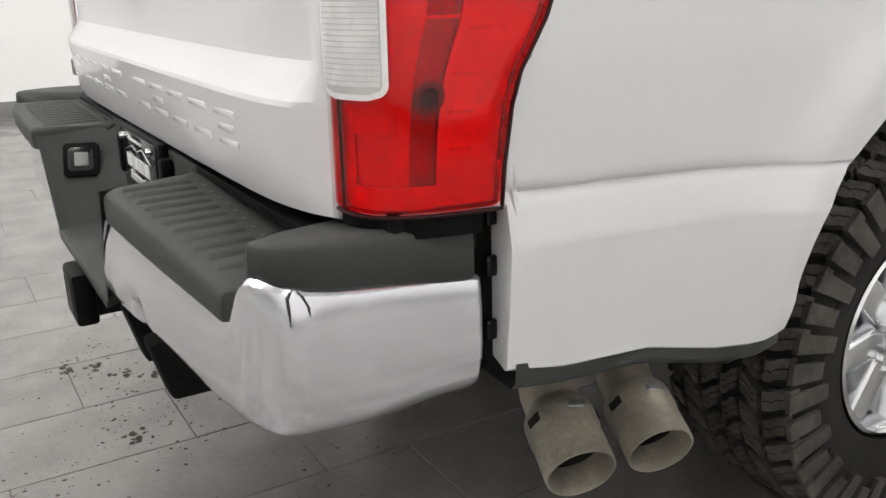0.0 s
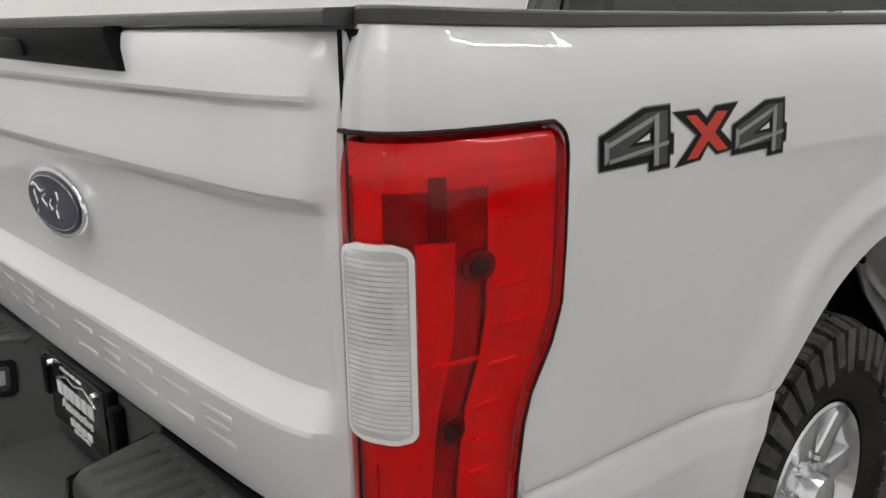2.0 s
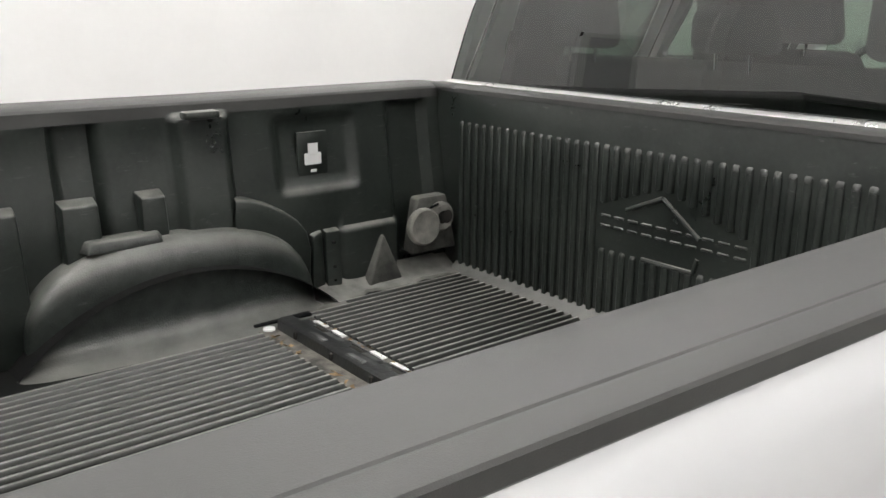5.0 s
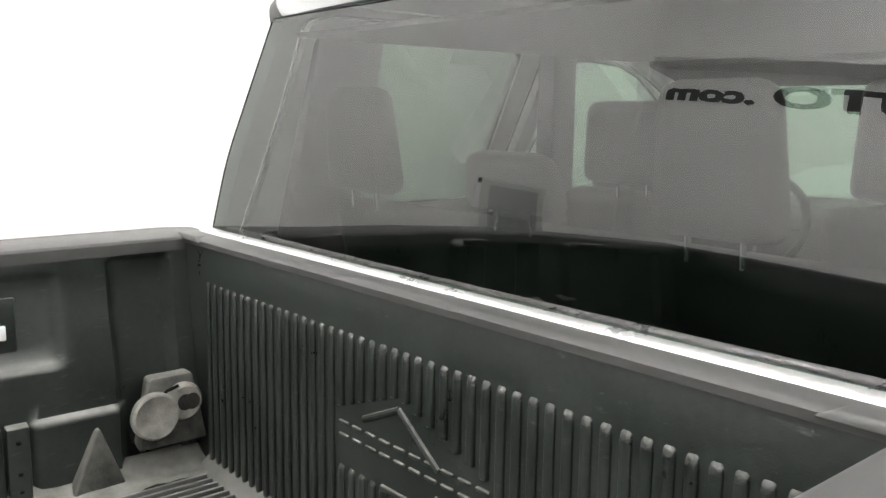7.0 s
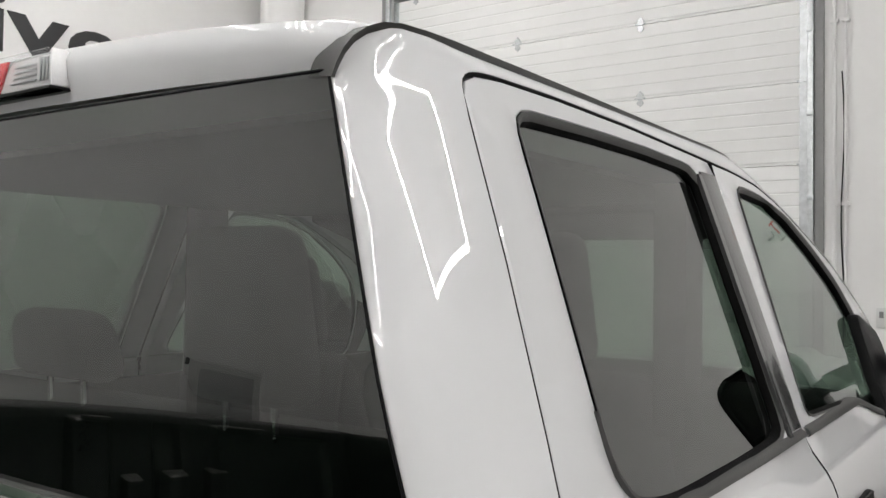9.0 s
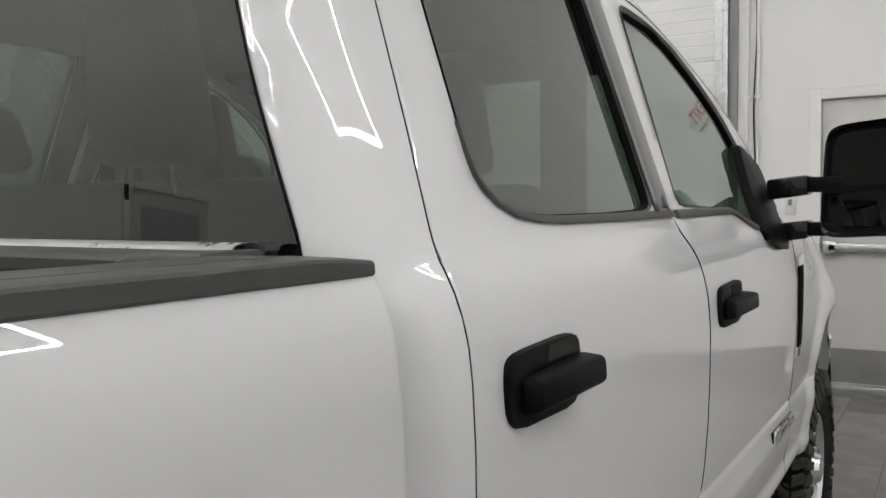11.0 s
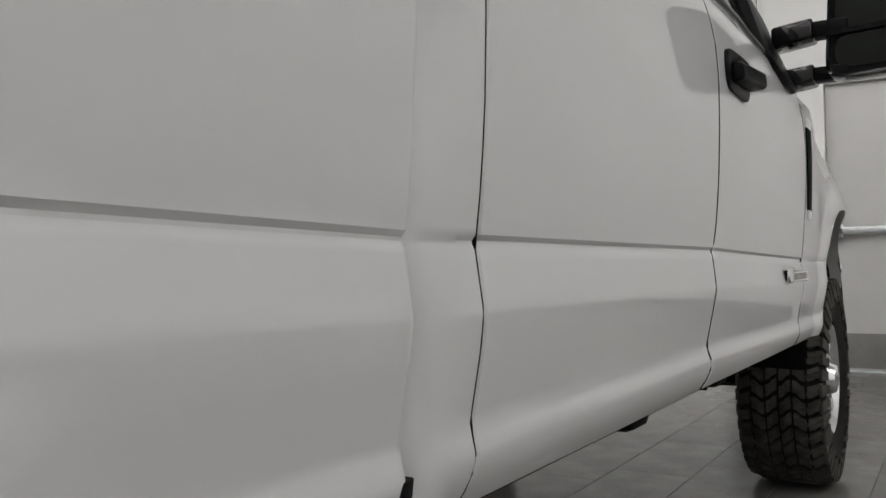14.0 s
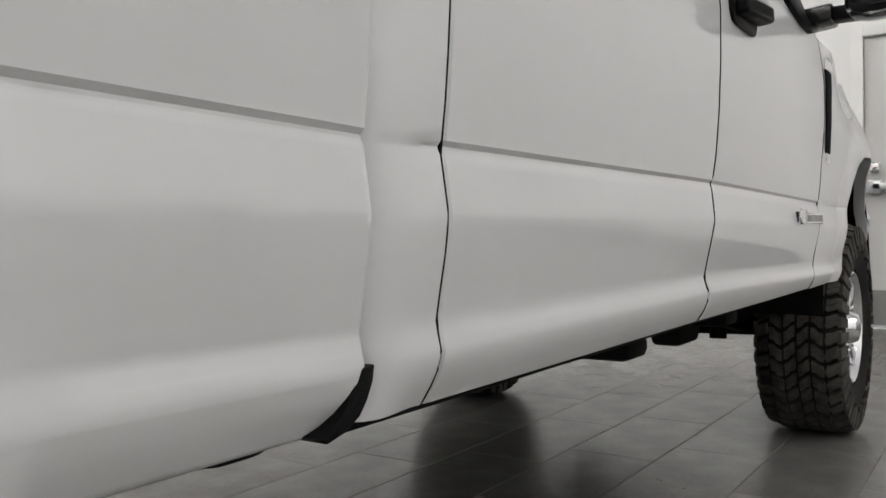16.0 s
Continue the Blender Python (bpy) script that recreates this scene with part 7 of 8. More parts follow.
for side in (1, -1):
    # door skins
    for nm, y0, y1, win, lab in (("rear_door", SEAM_R, SEAM_M, WIN_R, "white rear door with a tinted window, closed"), ("front_door", SEAM_M, SEAM_F, WIN_F, "white front door with a window, closed")):
        rear = nm == "rear_door"
        low = panel_net(y0, y1, 0.668, 1.470 if not rear else BEL)
        zb = BEL if rear else 1.470
        zs_up = list(np.linspace(zb, 2.005, 22))
        if rear:
            outer = [(y0(z) + G, z) for z in zs_up] + [(y + 0.002, z - 0.003) for y, z in TOP_SEAM[:9] if y < 3.2] + [(y1(z) - G, z) for z in reversed(list(np.linspace(zb, seam_top(3.29) - 0.003, 22)))]
        else:
            outer = [(y0(z) + G, z) for z in np.linspace(zb, seam_top(3.30) - 0.003, 22)] + [(y, z - 0.003) for y, z in TOP_SEAM[10:-1]] + [(4.385, 1.53), (4.39, 1.470)]
        ring, inner = frame_net(outer, win)
        v, f = joined(low, ring)
        door = link_mesh(nm, *mirrored((v, f), side), PAINT, truck, lab, sharp=28, weld=1e-5)
        pane = link_mesh("window_pane", *mirrored(glass_net(inner, -0.016), side), SIDE_TINT if rear else SIDE_CLEAR, door, "dark tinted glass" if rear else "lightly tinted glass")
        # black seal round the pane
        c = (sum(p[0] for p in inner) / len(inner), sum(p[1] for p in inner) / len(inner))
        rows = []
        for y, z in inner:
            in_y = 0.008 * min(1.0, max(-1.0, (c[0] - y) / 0.06))
            slope = smooth01((y - 3.62) / 0.1) * smooth01((z - 1.56) / 0.1) if not rear else 0.0
            drop = 0.019 * (smooth01((z - 1.975) / 0.022) * (1 - slope) + 0.9 * slope) - 0.005 * (z < 1.56)
            rows.append([(cab_x(y, z) + 0.0005, y - in_y * 0.1, z), (cab_x(y, z) + 0.0015, y + in_y * 0.15, z - drop * 0.12), (cab_x(y, z) - 0.003, y + in_y * 0.75, z - drop * 0.62), (cab_x(y, z) - 0.009, y + in_y, z - drop), (cab_x(y, z) - 0.019, y + in_y, z - drop)])
        link_mesh("window_seal", *mirrored(grid([r[2:] for r in rows], closed=True), side), SEAL, door, "black rubber window seal", sharp=60)
        # Same seal in a paler grey where light strikes its outer face.
        link_mesh("seal_lip", *mirrored(grid([r[:3] for r in rows], closed=True), side), RAIL, door, "dark grey outer lip of the window seal", sharp=60)
        # thicker seal along the top and the front edge
        c = (sum(p[0] for p in inner) / len(inner), sum(p[1] for p in inner) / len(inner))
        if rear:
            bar = [(y, 1.527) for y in np.linspace(2.56, 3.225, 14)]
            edge = [(3.140 + 0.042 * (z - 1.54) / 0.46, z) for z in np.linspace(1.53, 1.998, 12)]
            rows = []
            for z in np.linspace(1.545, 2.006, 24):
                ya, yb = 3.152 + 0.042 * (z - 1.54) / 0.46, SEAM_M(z) - 0.006
                rows.append([(cab_x(ya, z) - 0.004, ya, z), (cab_x(ya, z) + 0.003, ya + 0.001, z)] + [(cab_x(ya, z) + 0.0042, ya + (yb - ya) * u, z) for u in (0.15, 0.5, 0.85)] + [(cab_x(yb, z) + 0.003, yb - 0.001, z), (cab_x(yb, z) - 0.004, yb, z)])
            link_mesh("pillar_cover", *mirrored(grid(rows, flip=True), side), PILLAR_GREY, door, "dark grey gloss pillar cover", sharp=50)
            link_mesh("window_post", *ribbon([(side * (cab_x(y, z) + 0.001), y, z) for y, z in edge], 0.020, 0.008, (0, 1, 0)), PILLAR_GREY, door, "dark grey window post")
        else:
            bar = [(3.25 + 0.03 * k, 1.527 - 0.05 * smooth01((3.25 + 0.03 * k - 3.72) / 0.26)) for k in range(24)]
        if rear:
            low_line = [(2.465, 1.66), (2.4625, 1.62), (2.466, 1.592), (2.479, 1.573), (2.500, 1.557), (2.543, 1.540), (2.605, 1.532), (2.70, 1.528), (2.95, 1.526), (3.225, 1.527)]
            up_line = [(2.469, 1.66), (2.468, 1.625), (2.472, 1.598), (2.486, 1.580), (2.506, 1.565), (2.548, 1.550), (2.61, 1.543), (2.70, 1.540), (2.95, 1.540), (3.225, 1.541)]
        else:
            low_line = [(y, z - 0.003) for y, z in bar]
            up_line = [(y, z + 0.014) for y, z in bar]
        rows = []
        for (ya, za), (yb, zb) in zip(low_line, up_line):
            rows.append([(cab_x(ya, za) + d, ya + (yb - ya) * u, za + (zb - za) * u) for u, d in ((0.0, -0.004), (0.0, 0.003), (0.12, 0.006), (0.7, 0.004), (1.0, -0.004), (1.0, -0.02))])
        rows += [[(rows[-1][0][0] - 0.02, p[1] + 0.001, p[2]) for p in rows[-1]]]
        link_mesh("belt_trim", *mirrored(grid(rows), side), RAIL, door, "dark grey belt trim", sharp=50)
        # handle: cup, plate and grip
        hy, hz = (2.502, 1.343) if rear else (3.488, 1.330)
        hx = cab_x(hy, hz)
        hd = part("door_handle", prism_bm(round_off([(hy - 0.105, hz - 0.043), (hy + 0.098, hz - 0.048), (hy + 0.103, hz + 0.020), (hy + 0.088, hz + 0.050), (hy - 0.100, hz + 0.046), (hy - 0.112, hz + 0.020)], 2), "x", side * (hx - 0.03), side * (hx + 0.008), bevel=0.003), BLACK, door, "black plastic pull handle")
        gb = hexa_bm([(side * (hx + 0.006), hy - 0.085, hz - 0.028), (side * (hx + 0.006), hy + 0.102, hz - 0.020), (side * (hx + 0.048), hy + 0.099, hz - 0.016), (side * (hx + 0.034), hy - 0.080, hz - 0.022), (side * (hx + 0.006), hy - 0.085, hz + 0.020), (side * (hx + 0.006), hy + 0.102, hz + 0.022), (side * (hx + 0.046), hy + 0.097, hz + 0.020), (side * (hx + 0.030), hy - 0.080, hz + 0.016)], bevel=0.009, seg=3)
        part("grip", gb, BLACK, hd, "black grip")
        # Flat black patch for the shade inside the handle cup.
        part("cup", hexa_bm([(side * (hx + 0.0082), hy - 0.01, hz + 0.024), (side * (hx + 0.0082), hy + 0.085, hz + 0.024), (side * (hx + 0.0095), hy + 0.085, hz + 0.024), (side * (hx + 0.0095), hy - 0.01, hz + 0.024), (side * (hx + 0.0082), hy - 0.005, hz + 0.044), (side * (hx + 0.0082), hy + 0.082, hz + 0.044), (side * (hx + 0.0095), hy + 0.082, hz + 0.044), (side * (hx + 0.0095), hy - 0.005, hz + 0.044)]), SOOT_HOLE_SHADE, hd)
        if not rear:
            bd = part("fender_badge", hexa_bm([(side * 0.995, 4.08, 0.868), (side * 0.995, 4.41, 0.862), (side * 1.012, 4.41, 0.862), (side * 1.014, 4.08, 0.868), (side * 0.995, 4.075, 0.898), (side * 0.995, 4.41, 0.892), (side * 1.010, 4.41, 0.892), (side * 1.013, 4.075, 0.898)], bevel=0.003), GLOSS_BLACK, door, "chrome and black bar badge")
            part("badge_block", box_bm(side * 1.008, side * 1.0165, 4.075, 4.155, 0.862, 0.906, bevel=0.004), CHROME_BRIGHT, bd)
            part("badge_strip", box_bm(side * 1.007, side * 1.0145, 4.165, 4.40, 0.889, 0.893), CHROME_BRIGHT, bd)
            part("badge_strip", box_bm(side * 1.007, side * 1.0145, 4.165, 4.40, 0.866, 0.870), CHROME_BRIGHT, bd)

    # near-flush black strips that paint the shade of the door gaps
    for nm, seam, za, zb in (("door_seal", SEAM_R, 0.671, 2.008), ("door_seal", SEAM_M, 0.671, 2.032), ("door_seal", SEAM_F, 0.665, 1.43)):
        link_mesh(nm, *tube([(side * (cab_x(seam(z), z) - (0.0042 if seam is SEAM_R else 0.0040)), seam(z), z) for z in np.linspace(za, zb, 70)], 0.0036 if seam is SEAM_R else 0.0046, 6), SEAL, truck, "black rubber seal in the door gap")
    link_mesh("door_seal", *tube([(side * (cab_x(y, z) - 0.0042), y, z) for y, z in TOP_SEAM], 0.0036, 6), DARK, truck, "black rubber seal over the doors")

    # rear corner of the cab, from the window's edge round to the door seam
    def corner_row(z):
        xg, yg = (0.8895 - 0.39 * (z - 1.51), 2.203 + glass_lean(z)) if z > 1.51 else (0.8895, 2.203)
        k = smooth01((1.25 - z) / 0.25)
        xg, yg = xg + 0.060 * k, yg + 0.010 * k
        xe, ye = cab_x(SEAM_R(z), z), SEAM_R(z) - G
        # quarter turn with a tight corner, then straight on to the seam
        p0, p3 = (xg, yg), (xe, ye)
        h = math.dist(p0, p3)
        p1, p2 = (xg + 0.42 * h * 0.93, yg + 0.42 * h * 0.36), (xe - 0.30 * h * 0.28, ye - 0.30 * h * 0.96)
        row = []
        for u in np.linspace(0, 1, 25):
            a = (1 - u) ** 3, 3 * u * (1 - u) ** 2, 3 * u * u * (1 - u), u ** 3
            row.append(Vector((sum(w * p[0] for w, p in zip(a, (p0, p1, p2, p3))), sum(w * p[1] for w, p in zip(a, (p0, p1, p2, p3))), z)))
        return row

    def along(pts, t):
        acc = [0.0]
        for p, q in zip(pts, pts[1:]):
            acc.append(acc[-1] + math.dist(p, q))
        return Vector([float(np.interp(t * acc[-1], acc, [p[i] for p in pts])) for i in range(3)])

    def corner_net():
        rows = []
        for z in [0.668] + [z for z in LEVELS if 0.668 < z < 1.5] + list(np.linspace(1.5, 1.985, 24)):
            rows.append(corner_row(z))
        base, under = corner_row(1.985), corner_row(1.965)
        strip_edge = [(0.694, 2.272, 2.018), (0.700, 2.273, 2.031), (0.706, 2.276, 2.044), (0.713, 2.283, 2.057), (0.720, 2.296, 2.067), (0.727, 2.316, 2.0745), (0.732, 2.343, 2.079), (0.735, 2.39, 2.081), (0.736, 2.48, 2.081)]
        seam_edge = [(cab_x(y, z), y, z) for y, z in [(base[-1].y, 1.985), (2.3985, 2.0)] + [(y - 0.0015, z + 0.003) for y, z in TOP_SEAM[:6]] + [(2.48, 2.0505)]]
        rail = rail_section(2.48)
        for k in np.linspace(0.06, 1.0, 16):
            row = []
            for j, b in enumerate(base):
                u = j / 24
                t = along(strip_edge, u)
                c = b + (b - under[j]) / 0.02 * (t.z - b.z) * 0.80
                row.append(b * (1 - k) ** 2 + c * 2 * k * (1 - k) + t * k * k)
            goal = along(seam_edge, k / 0.62) if k < 0.62 else along([tuple(p) for p in rail], (k - 0.62) / 0.38)
            d = goal - row[-1]
            row = [p + d * (j / 24) ** 3 for j, p in enumerate(row)]
            rows.append(row)
        rows = [[(r[0].x - 0.002, r[0].y + 0.03, r[0].z)] + [tuple(p) for p in r] for r in rows]
        return grid(rows, flip=True)

    def rail_section(y):
        """The body's edge from the upper door seam over to the roof strip."""
        z0 = seam_top(y) + 0.003
        k = smooth01((y - 3.62) / 0.16)
        zr = roof_z(0.735, y)
        end = Vector((0.736, y, zr)) * (1 - k) + Vector((green_x(z0) - 0.055, y + 0.045, z0 + 0.020)) * k
        zc = end.z - 0.004
        a, c = Vector((cab_x(y, z0), y, z0)), Vector((cab_x(y, zc) - 0.002, y + 0.02 * k, zc))
        return [a * (1 - t) ** 2 + c * 2 * t * (1 - t) + end * t * t for t in np.linspace(0, 1, 9)]

    link_mesh("cab_corner", *mirrored(corner_net(), side), PAINT, truck, "white cab corner and rear roof pillar", sharp=40)
    rows = []
    for y in list(np.linspace(2.48, 3.55, 30)) + list(np.linspace(3.58, 4.40, 34)):
        r = rail_section(float(y))
        rows.append([(r[0].x - 0.03, r[0].y, r[0].z)] + [tuple(p) for p in r] + [(r[-1].x - 0.012, r[-1].y + 0.01 * smooth01((y - 3.62) / 0.16), r[-1].z - 0.006)])
    link_mesh("roof_rail", *mirrored(grid(rows), side), PAINT, truck, "white roof edge and windscreen pillar", sharp=40)
    # dark strip of the roof channel, broad at the rear and narrow along the side
    path = [(0.680, 2.274, 2.017), (0.685, 2.275, 2.031), (0.691, 2.278, 2.044), (0.698, 2.285, 2.057), (0.705, 2.298, 2.068), (0.711, 2.318, 2.0765), (0.716, 2.345, 2.081), (0.720, 2.39, 2.0835), (0.725, 2.44, 2.084), (0.729, 2.5, 2.0835), (0.732, 2.6, 2.083), (0.733, 2.8, 2.0825), (0.733, 3.2, 2.0785)] + [(0.733, y, roof_z(0.733, y) + 0.001) for y in (3.4, 3.5, 3.6, 3.7)]
    wide = [0.042] * 5 + [0.040, 0.036, 0.028, 0.020, 0.013, 0.009] + [0.006] * 6
    v, f = ribbon([(side * p[0], p[1], p[2]) for p in path], wide, 0.008, [(0.98 * side, -0.16, -0.1 * max(0.0, 1 - k / 10)) for k in range(len(path))])
    link_mesh("roof_strip", v, f if side > 0 else [q[::-1] for q in f], RAIL, truck, "dark rubber roof channel strip", sharp=50)
    # front fender with its arch
    def fender_net():
        rows = []
        ARF = curve_at([(4.3, 0.664), (4.80, 0.664), (4.822, 0.72), (4.86, 0.84), (4.92, 0.94), (5.0, 1.02), (5.1, 1.08), (5.22, 1.115), (FW, 1.125), (5.47, 1.115), (5.6, 1.075), (5.72, 0.99), (5.80, 0.88), (5.84, 0.76), (5.86, 0.70), (6.3, 0.70)])
        for u in [0.0, 0.004] + list(np.linspace(0.01, 1.0, 110)):
            row = []
            ya = lambda z: SEAM_F(z) + G
            for k, z in enumerate([0.664] + [z for z in LEVELS if 0.664 < z < 1.40] + [1.40, 1.43]):
                y = ya(z) + (6.18 - ya(z)) * u
                zz = max(z, ARF(y))
                r = math.hypot((y - FW) / 0.52, (zz - 0.62) / 0.505)
                x = cab_x(y, zz) + 0.015 * smooth01((1.24 - r) / 0.2) - 0.085 * smooth01((y - 4.6) / 0.7) * smooth01((zz - 1.16) / 0.28) - 0.14 * smooth01((y - 5.75) / 0.5) ** 2 - 0.06 * smooth01((y - 5.40) / 0.35)
                if k == 0:
                    row.append((x - 0.045, y, zz + 0.01))
                row.append((x, y, zz))
            rows.append(row)
        rows = [[(x - 0.03, y, z) for x, y, z in rows[0]]] + rows
        return grid(rows)

    fen = link_mesh("front_fender", *mirrored(fender_net(), side), PAINT, truck, "white front fender with a flared arch", sharp=28, weld=1e-5)
    def vent_net(z0, z1, y0, y1, d):
        rows = []
        for z in np.linspace(z0, z1, 9):
            k = (z - 1.06) / 0.31
            a, b = y0 - 0.012 * k, y1 + 0.02 * k
            rows.append([(cab_x(y, z) + e, y, z) for y, e in ((a, -0.03), (a, d), (a + 0.004, d + 0.002), (b - 0.004, d + 0.001), (b, d - 0.004), (b, -0.03))])
        return grid(rows, flip=True)

    vent = link_mesh("fender_vent", *mirrored(vent_net(1.085, 1.345, 4.472, 4.552, 0.003), side), SEAL, fen, "black fender vent", sharp=30)
    for z0, z1 in ((1.055, 1.0845), (1.3455, 1.378)):
        link_mesh("vent_trim", *mirrored(vent_net(z0, z1, 4.474, 4.552, 0.004), side), CHROME_BRIGHT, vent, "chrome vent end", sharp=30)
    def sail_bm(side):
        loop = round_off([(4.06, 1.69), (4.10, 1.72), (4.29, 1.66), (4.27, 1.54), (4.245, 1.411), (4.10, 1.418), (3.95, 1.454), (4.0, 1.57)], 1)
        bm = prism_bm(loop, "x", 0.0, 0.028, bevel=0.006)
        for v in bm.verts:
            v.co.x = side * (cab_x(v.co.y, max(v.co.z, 1.40)) - 0.012 + v.co.x)
        if side < 0:
            bmesh.ops.reverse_faces(bm, faces=bm.faces)
        return bm

    # towing mirror: sail, two arms, head with two glasses
    mir = part("side_mirror", sail_bm(side), BLACK, truck, "large black towing mirror on two arms")
    for z0, z1, y0 in ((1.555, 1.628, 4.235), (1.428, 1.496, 4.245)):
        arm = hexa_bm([(side * 0.955, y0 - 0.01, z0), (side * 1.07, y0 - 0.015, z0 + 0.016), (side * 1.07, y0 + 0.10, z0 + 0.016), (side * 0.955, y0 + 0.10, z0), (side * 0.955, y0 - 0.01, z1 - 0.012), (side * 1.07, y0 - 0.015, z1), (side * 1.07, y0 + 0.10, z1), (side * 0.955, y0 + 0.10, z1 - 0.012)], bevel=0.008)
        part("mirror_arm", arm, GLOSS_BLACK, mir, "black telescoping arm")
        part("arm_slide", box_bm(side * 1.06, side * 1.16, y0 + 0.01, y0 + 0.08, z0 + 0.022, z1 - 0.006, bevel=0.006), BLACK, mir)
    hp = round_off([(1.098, 1.462), (1.112, 1.735), (1.135, 1.768), (1.30, 1.785), (1.345, 1.765), (1.362, 1.72), (1.352, 1.49), (1.33, 1.455), (1.13, 1.443)], 2)
    rows = []
    for dy, s, in ((4.245, 0.93), (4.235, 0.985), (4.25, 1.0), (4.30, 1.0), (4.36, 0.95), (4.40, 0.82), (4.42, 0.5), (4.425, 0.0)):
        rows.append([(side * (1.23 + (x - 1.23) * s), dy, 1.615 + (z - 1.615) * s) for x, z in hp + hp[:1]])
    head = link_mesh("mirror_head", *grid(rows, flip=side > 0), GLOSS_BLACK, mir, "gloss black mirror housing", sharp=45)
    rows = [[(side * (1.23 + (x - 1.23) * s), dy, 1.615 + (z - 1.615) * s) for x, z in hp + hp[:1]] for dy, s in ((4.245, 0.93), (4.262, 0.905), (4.262, 0.0))]
    link_mesh("mirror_back", *grid(rows), BLACK, head)
    rim_y = 4.258
    part("main_glass", prism_bm(round_off([(1.125, 1.588), (1.135, 1.745), (1.315, 1.755), (1.335, 1.72), (1.332, 1.602)], 2), "y", rim_y, rim_y + 0.006), MIRROR, head, "main mirror glass")
    part("lower_glass", prism_bm(round_off([(1.125, 1.478), (1.125, 1.572), (1.33, 1.584), (1.325, 1.50), (1.30, 1.482)], 2), "y", rim_y, rim_y + 0.006), MIRROR, head, "small wide-angle mirror glass")
    part("glass_bar", hexa_bm([(side * 1.11, 4.243, 1.573), (side * 1.345, 4.243, 1.585), (side * 1.345, 4.262, 1.585), (side * 1.11, 4.262, 1.573), (side * 1.11, 4.243, 1.587), (side * 1.345, 4.243, 1.60), (side * 1.345, 4.262, 1.60), (side * 1.11, 4.262, 1.587)]), BLACK, head)
    if side < 0:
        for ob in head.children:
            if ob.name.startswith(("main_glass", "lower_glass")):
                ob.data.transform(Matrix.Diagonal((-1, 1, 1, 1)))

# decals on the bed sides: cut shapes in layers
FOUR = [(0.0, 0.0), (0.0, 0.61), (0.57, 1.0), (0.95, 1.0), (0.95, 0.50), (1.0, 0.47), (1.0, 0.07), (0.95, 0.07), (0.95, -0.16), (0.63, -0.16), (0.63, 0.0)]
FOUR_FILL = [(0.06, 0.12), (0.06, 0.52), (0.61, 0.89), (0.895, 0.89), (0.895, -0.05), (0.69, -0.05), (0.69, 0.17)]
FOUR_MARKS = (("black", [(0.36, 0.35), (0.69, 0.65), (0.69, 0.35)]), ("white", [(0.47, 0.41), (0.64, 0.54), (0.64, 0.42)]),
              ("light", [(0.06, 0.12), (0.06, 0.52), (0.115, 0.48), (0.115, 0.20)]), ("light", [(0.115, 0.48), (0.69, 0.83), (0.69, 0.74), (0.115, 0.395)]),
              ("light", [(0.115, 0.20), (0.895, 0.36), (0.895, 0.29), (0.115, 0.13)]), ("light", [(0.69, 0.83), (0.755, 0.87), (0.755, -0.05), (0.69, -0.05)]))
CROSS = [(0.0, 0.98), (0.39, 0.98), (0.50, 0.81), (0.62, 1.0), (1.0, 1.01), (0.73, 0.52), (1.0, 0.11), (0.66, 0.06), (0.53, 0.25), (0.43, 0.02), (0.04, -0.02), (0.34, 0.50)]
CROSS_FILL = [(0.195, 0.87), (0.337, 0.87), (0.49, 0.63), (0.64, 0.88), (0.81, 0.86), (0.62, 0.50), (0.83, 0.15), (0.67, 0.145), (0.525, 0.37), (0.37, 0.09), (0.22, 0.085), (0.425, 0.50)]


def inset(loop, d, sx, sz):
    """An outline drawn in by d metres; loop in units of sx by sz."""
    pts = [Vector((x * sx, z * sz)) for x, z in loop]
    n = len(pts)
    area = sum(pts[i].x * pts[(i + 1) % n].y - pts[(i + 1) % n].x * pts[i].y for i in range(n))
    out = []
    for i in range(n):
        a, b, c = pts[i - 1], pts[i], pts[(i + 1) % n]
        u, v = (b - a).normalized(), (c - b).normalized()
        nu, nv = Vector((-u.y, u.x)), Vector((-v.y, v.x))
        if area < 0:
            nu, nv = -nu, -nv
        w = nu + nv
        w = w / max(0.35, w.length_squared / 2) if w.length > 1e-6 else nu
        out.append(b + w * d)
    return out


def decal_sheet(side, loop, mat, h, thing):
    """One cut sheet of the decal, laid on the bed side at the height h above it."""
    bm = bmesh.new()
    fc = bm.faces.new([bm.verts.new((side, y, z)) for y, z in loop])
    fc.normal_update()
    bmesh.ops.triangulate(bm, faces=[fc], quad_method="BEAUTY", ngon_method="EAR_CLIP")
    bmesh.ops.subdivide_edges(bm, edges=bm.edges[:], cuts=2, use_grid_fill=True)
    for v in bm.verts:
        v.co.x = side * (bed_plan_x(v.co.y) + bed_offset(v.co.y, v.co.z) + h)
    for q in bm.faces:
        q.normal_update()
    bmesh.ops.reverse_faces(bm, faces=[q for q in bm.faces if q.normal.x * side < 0])
    if thing is None:
        return part("side_decal", bm, mat, truck, "grey and red four-by-four decal")
    part("decal_layer", bm, mat, thing)
    return thing


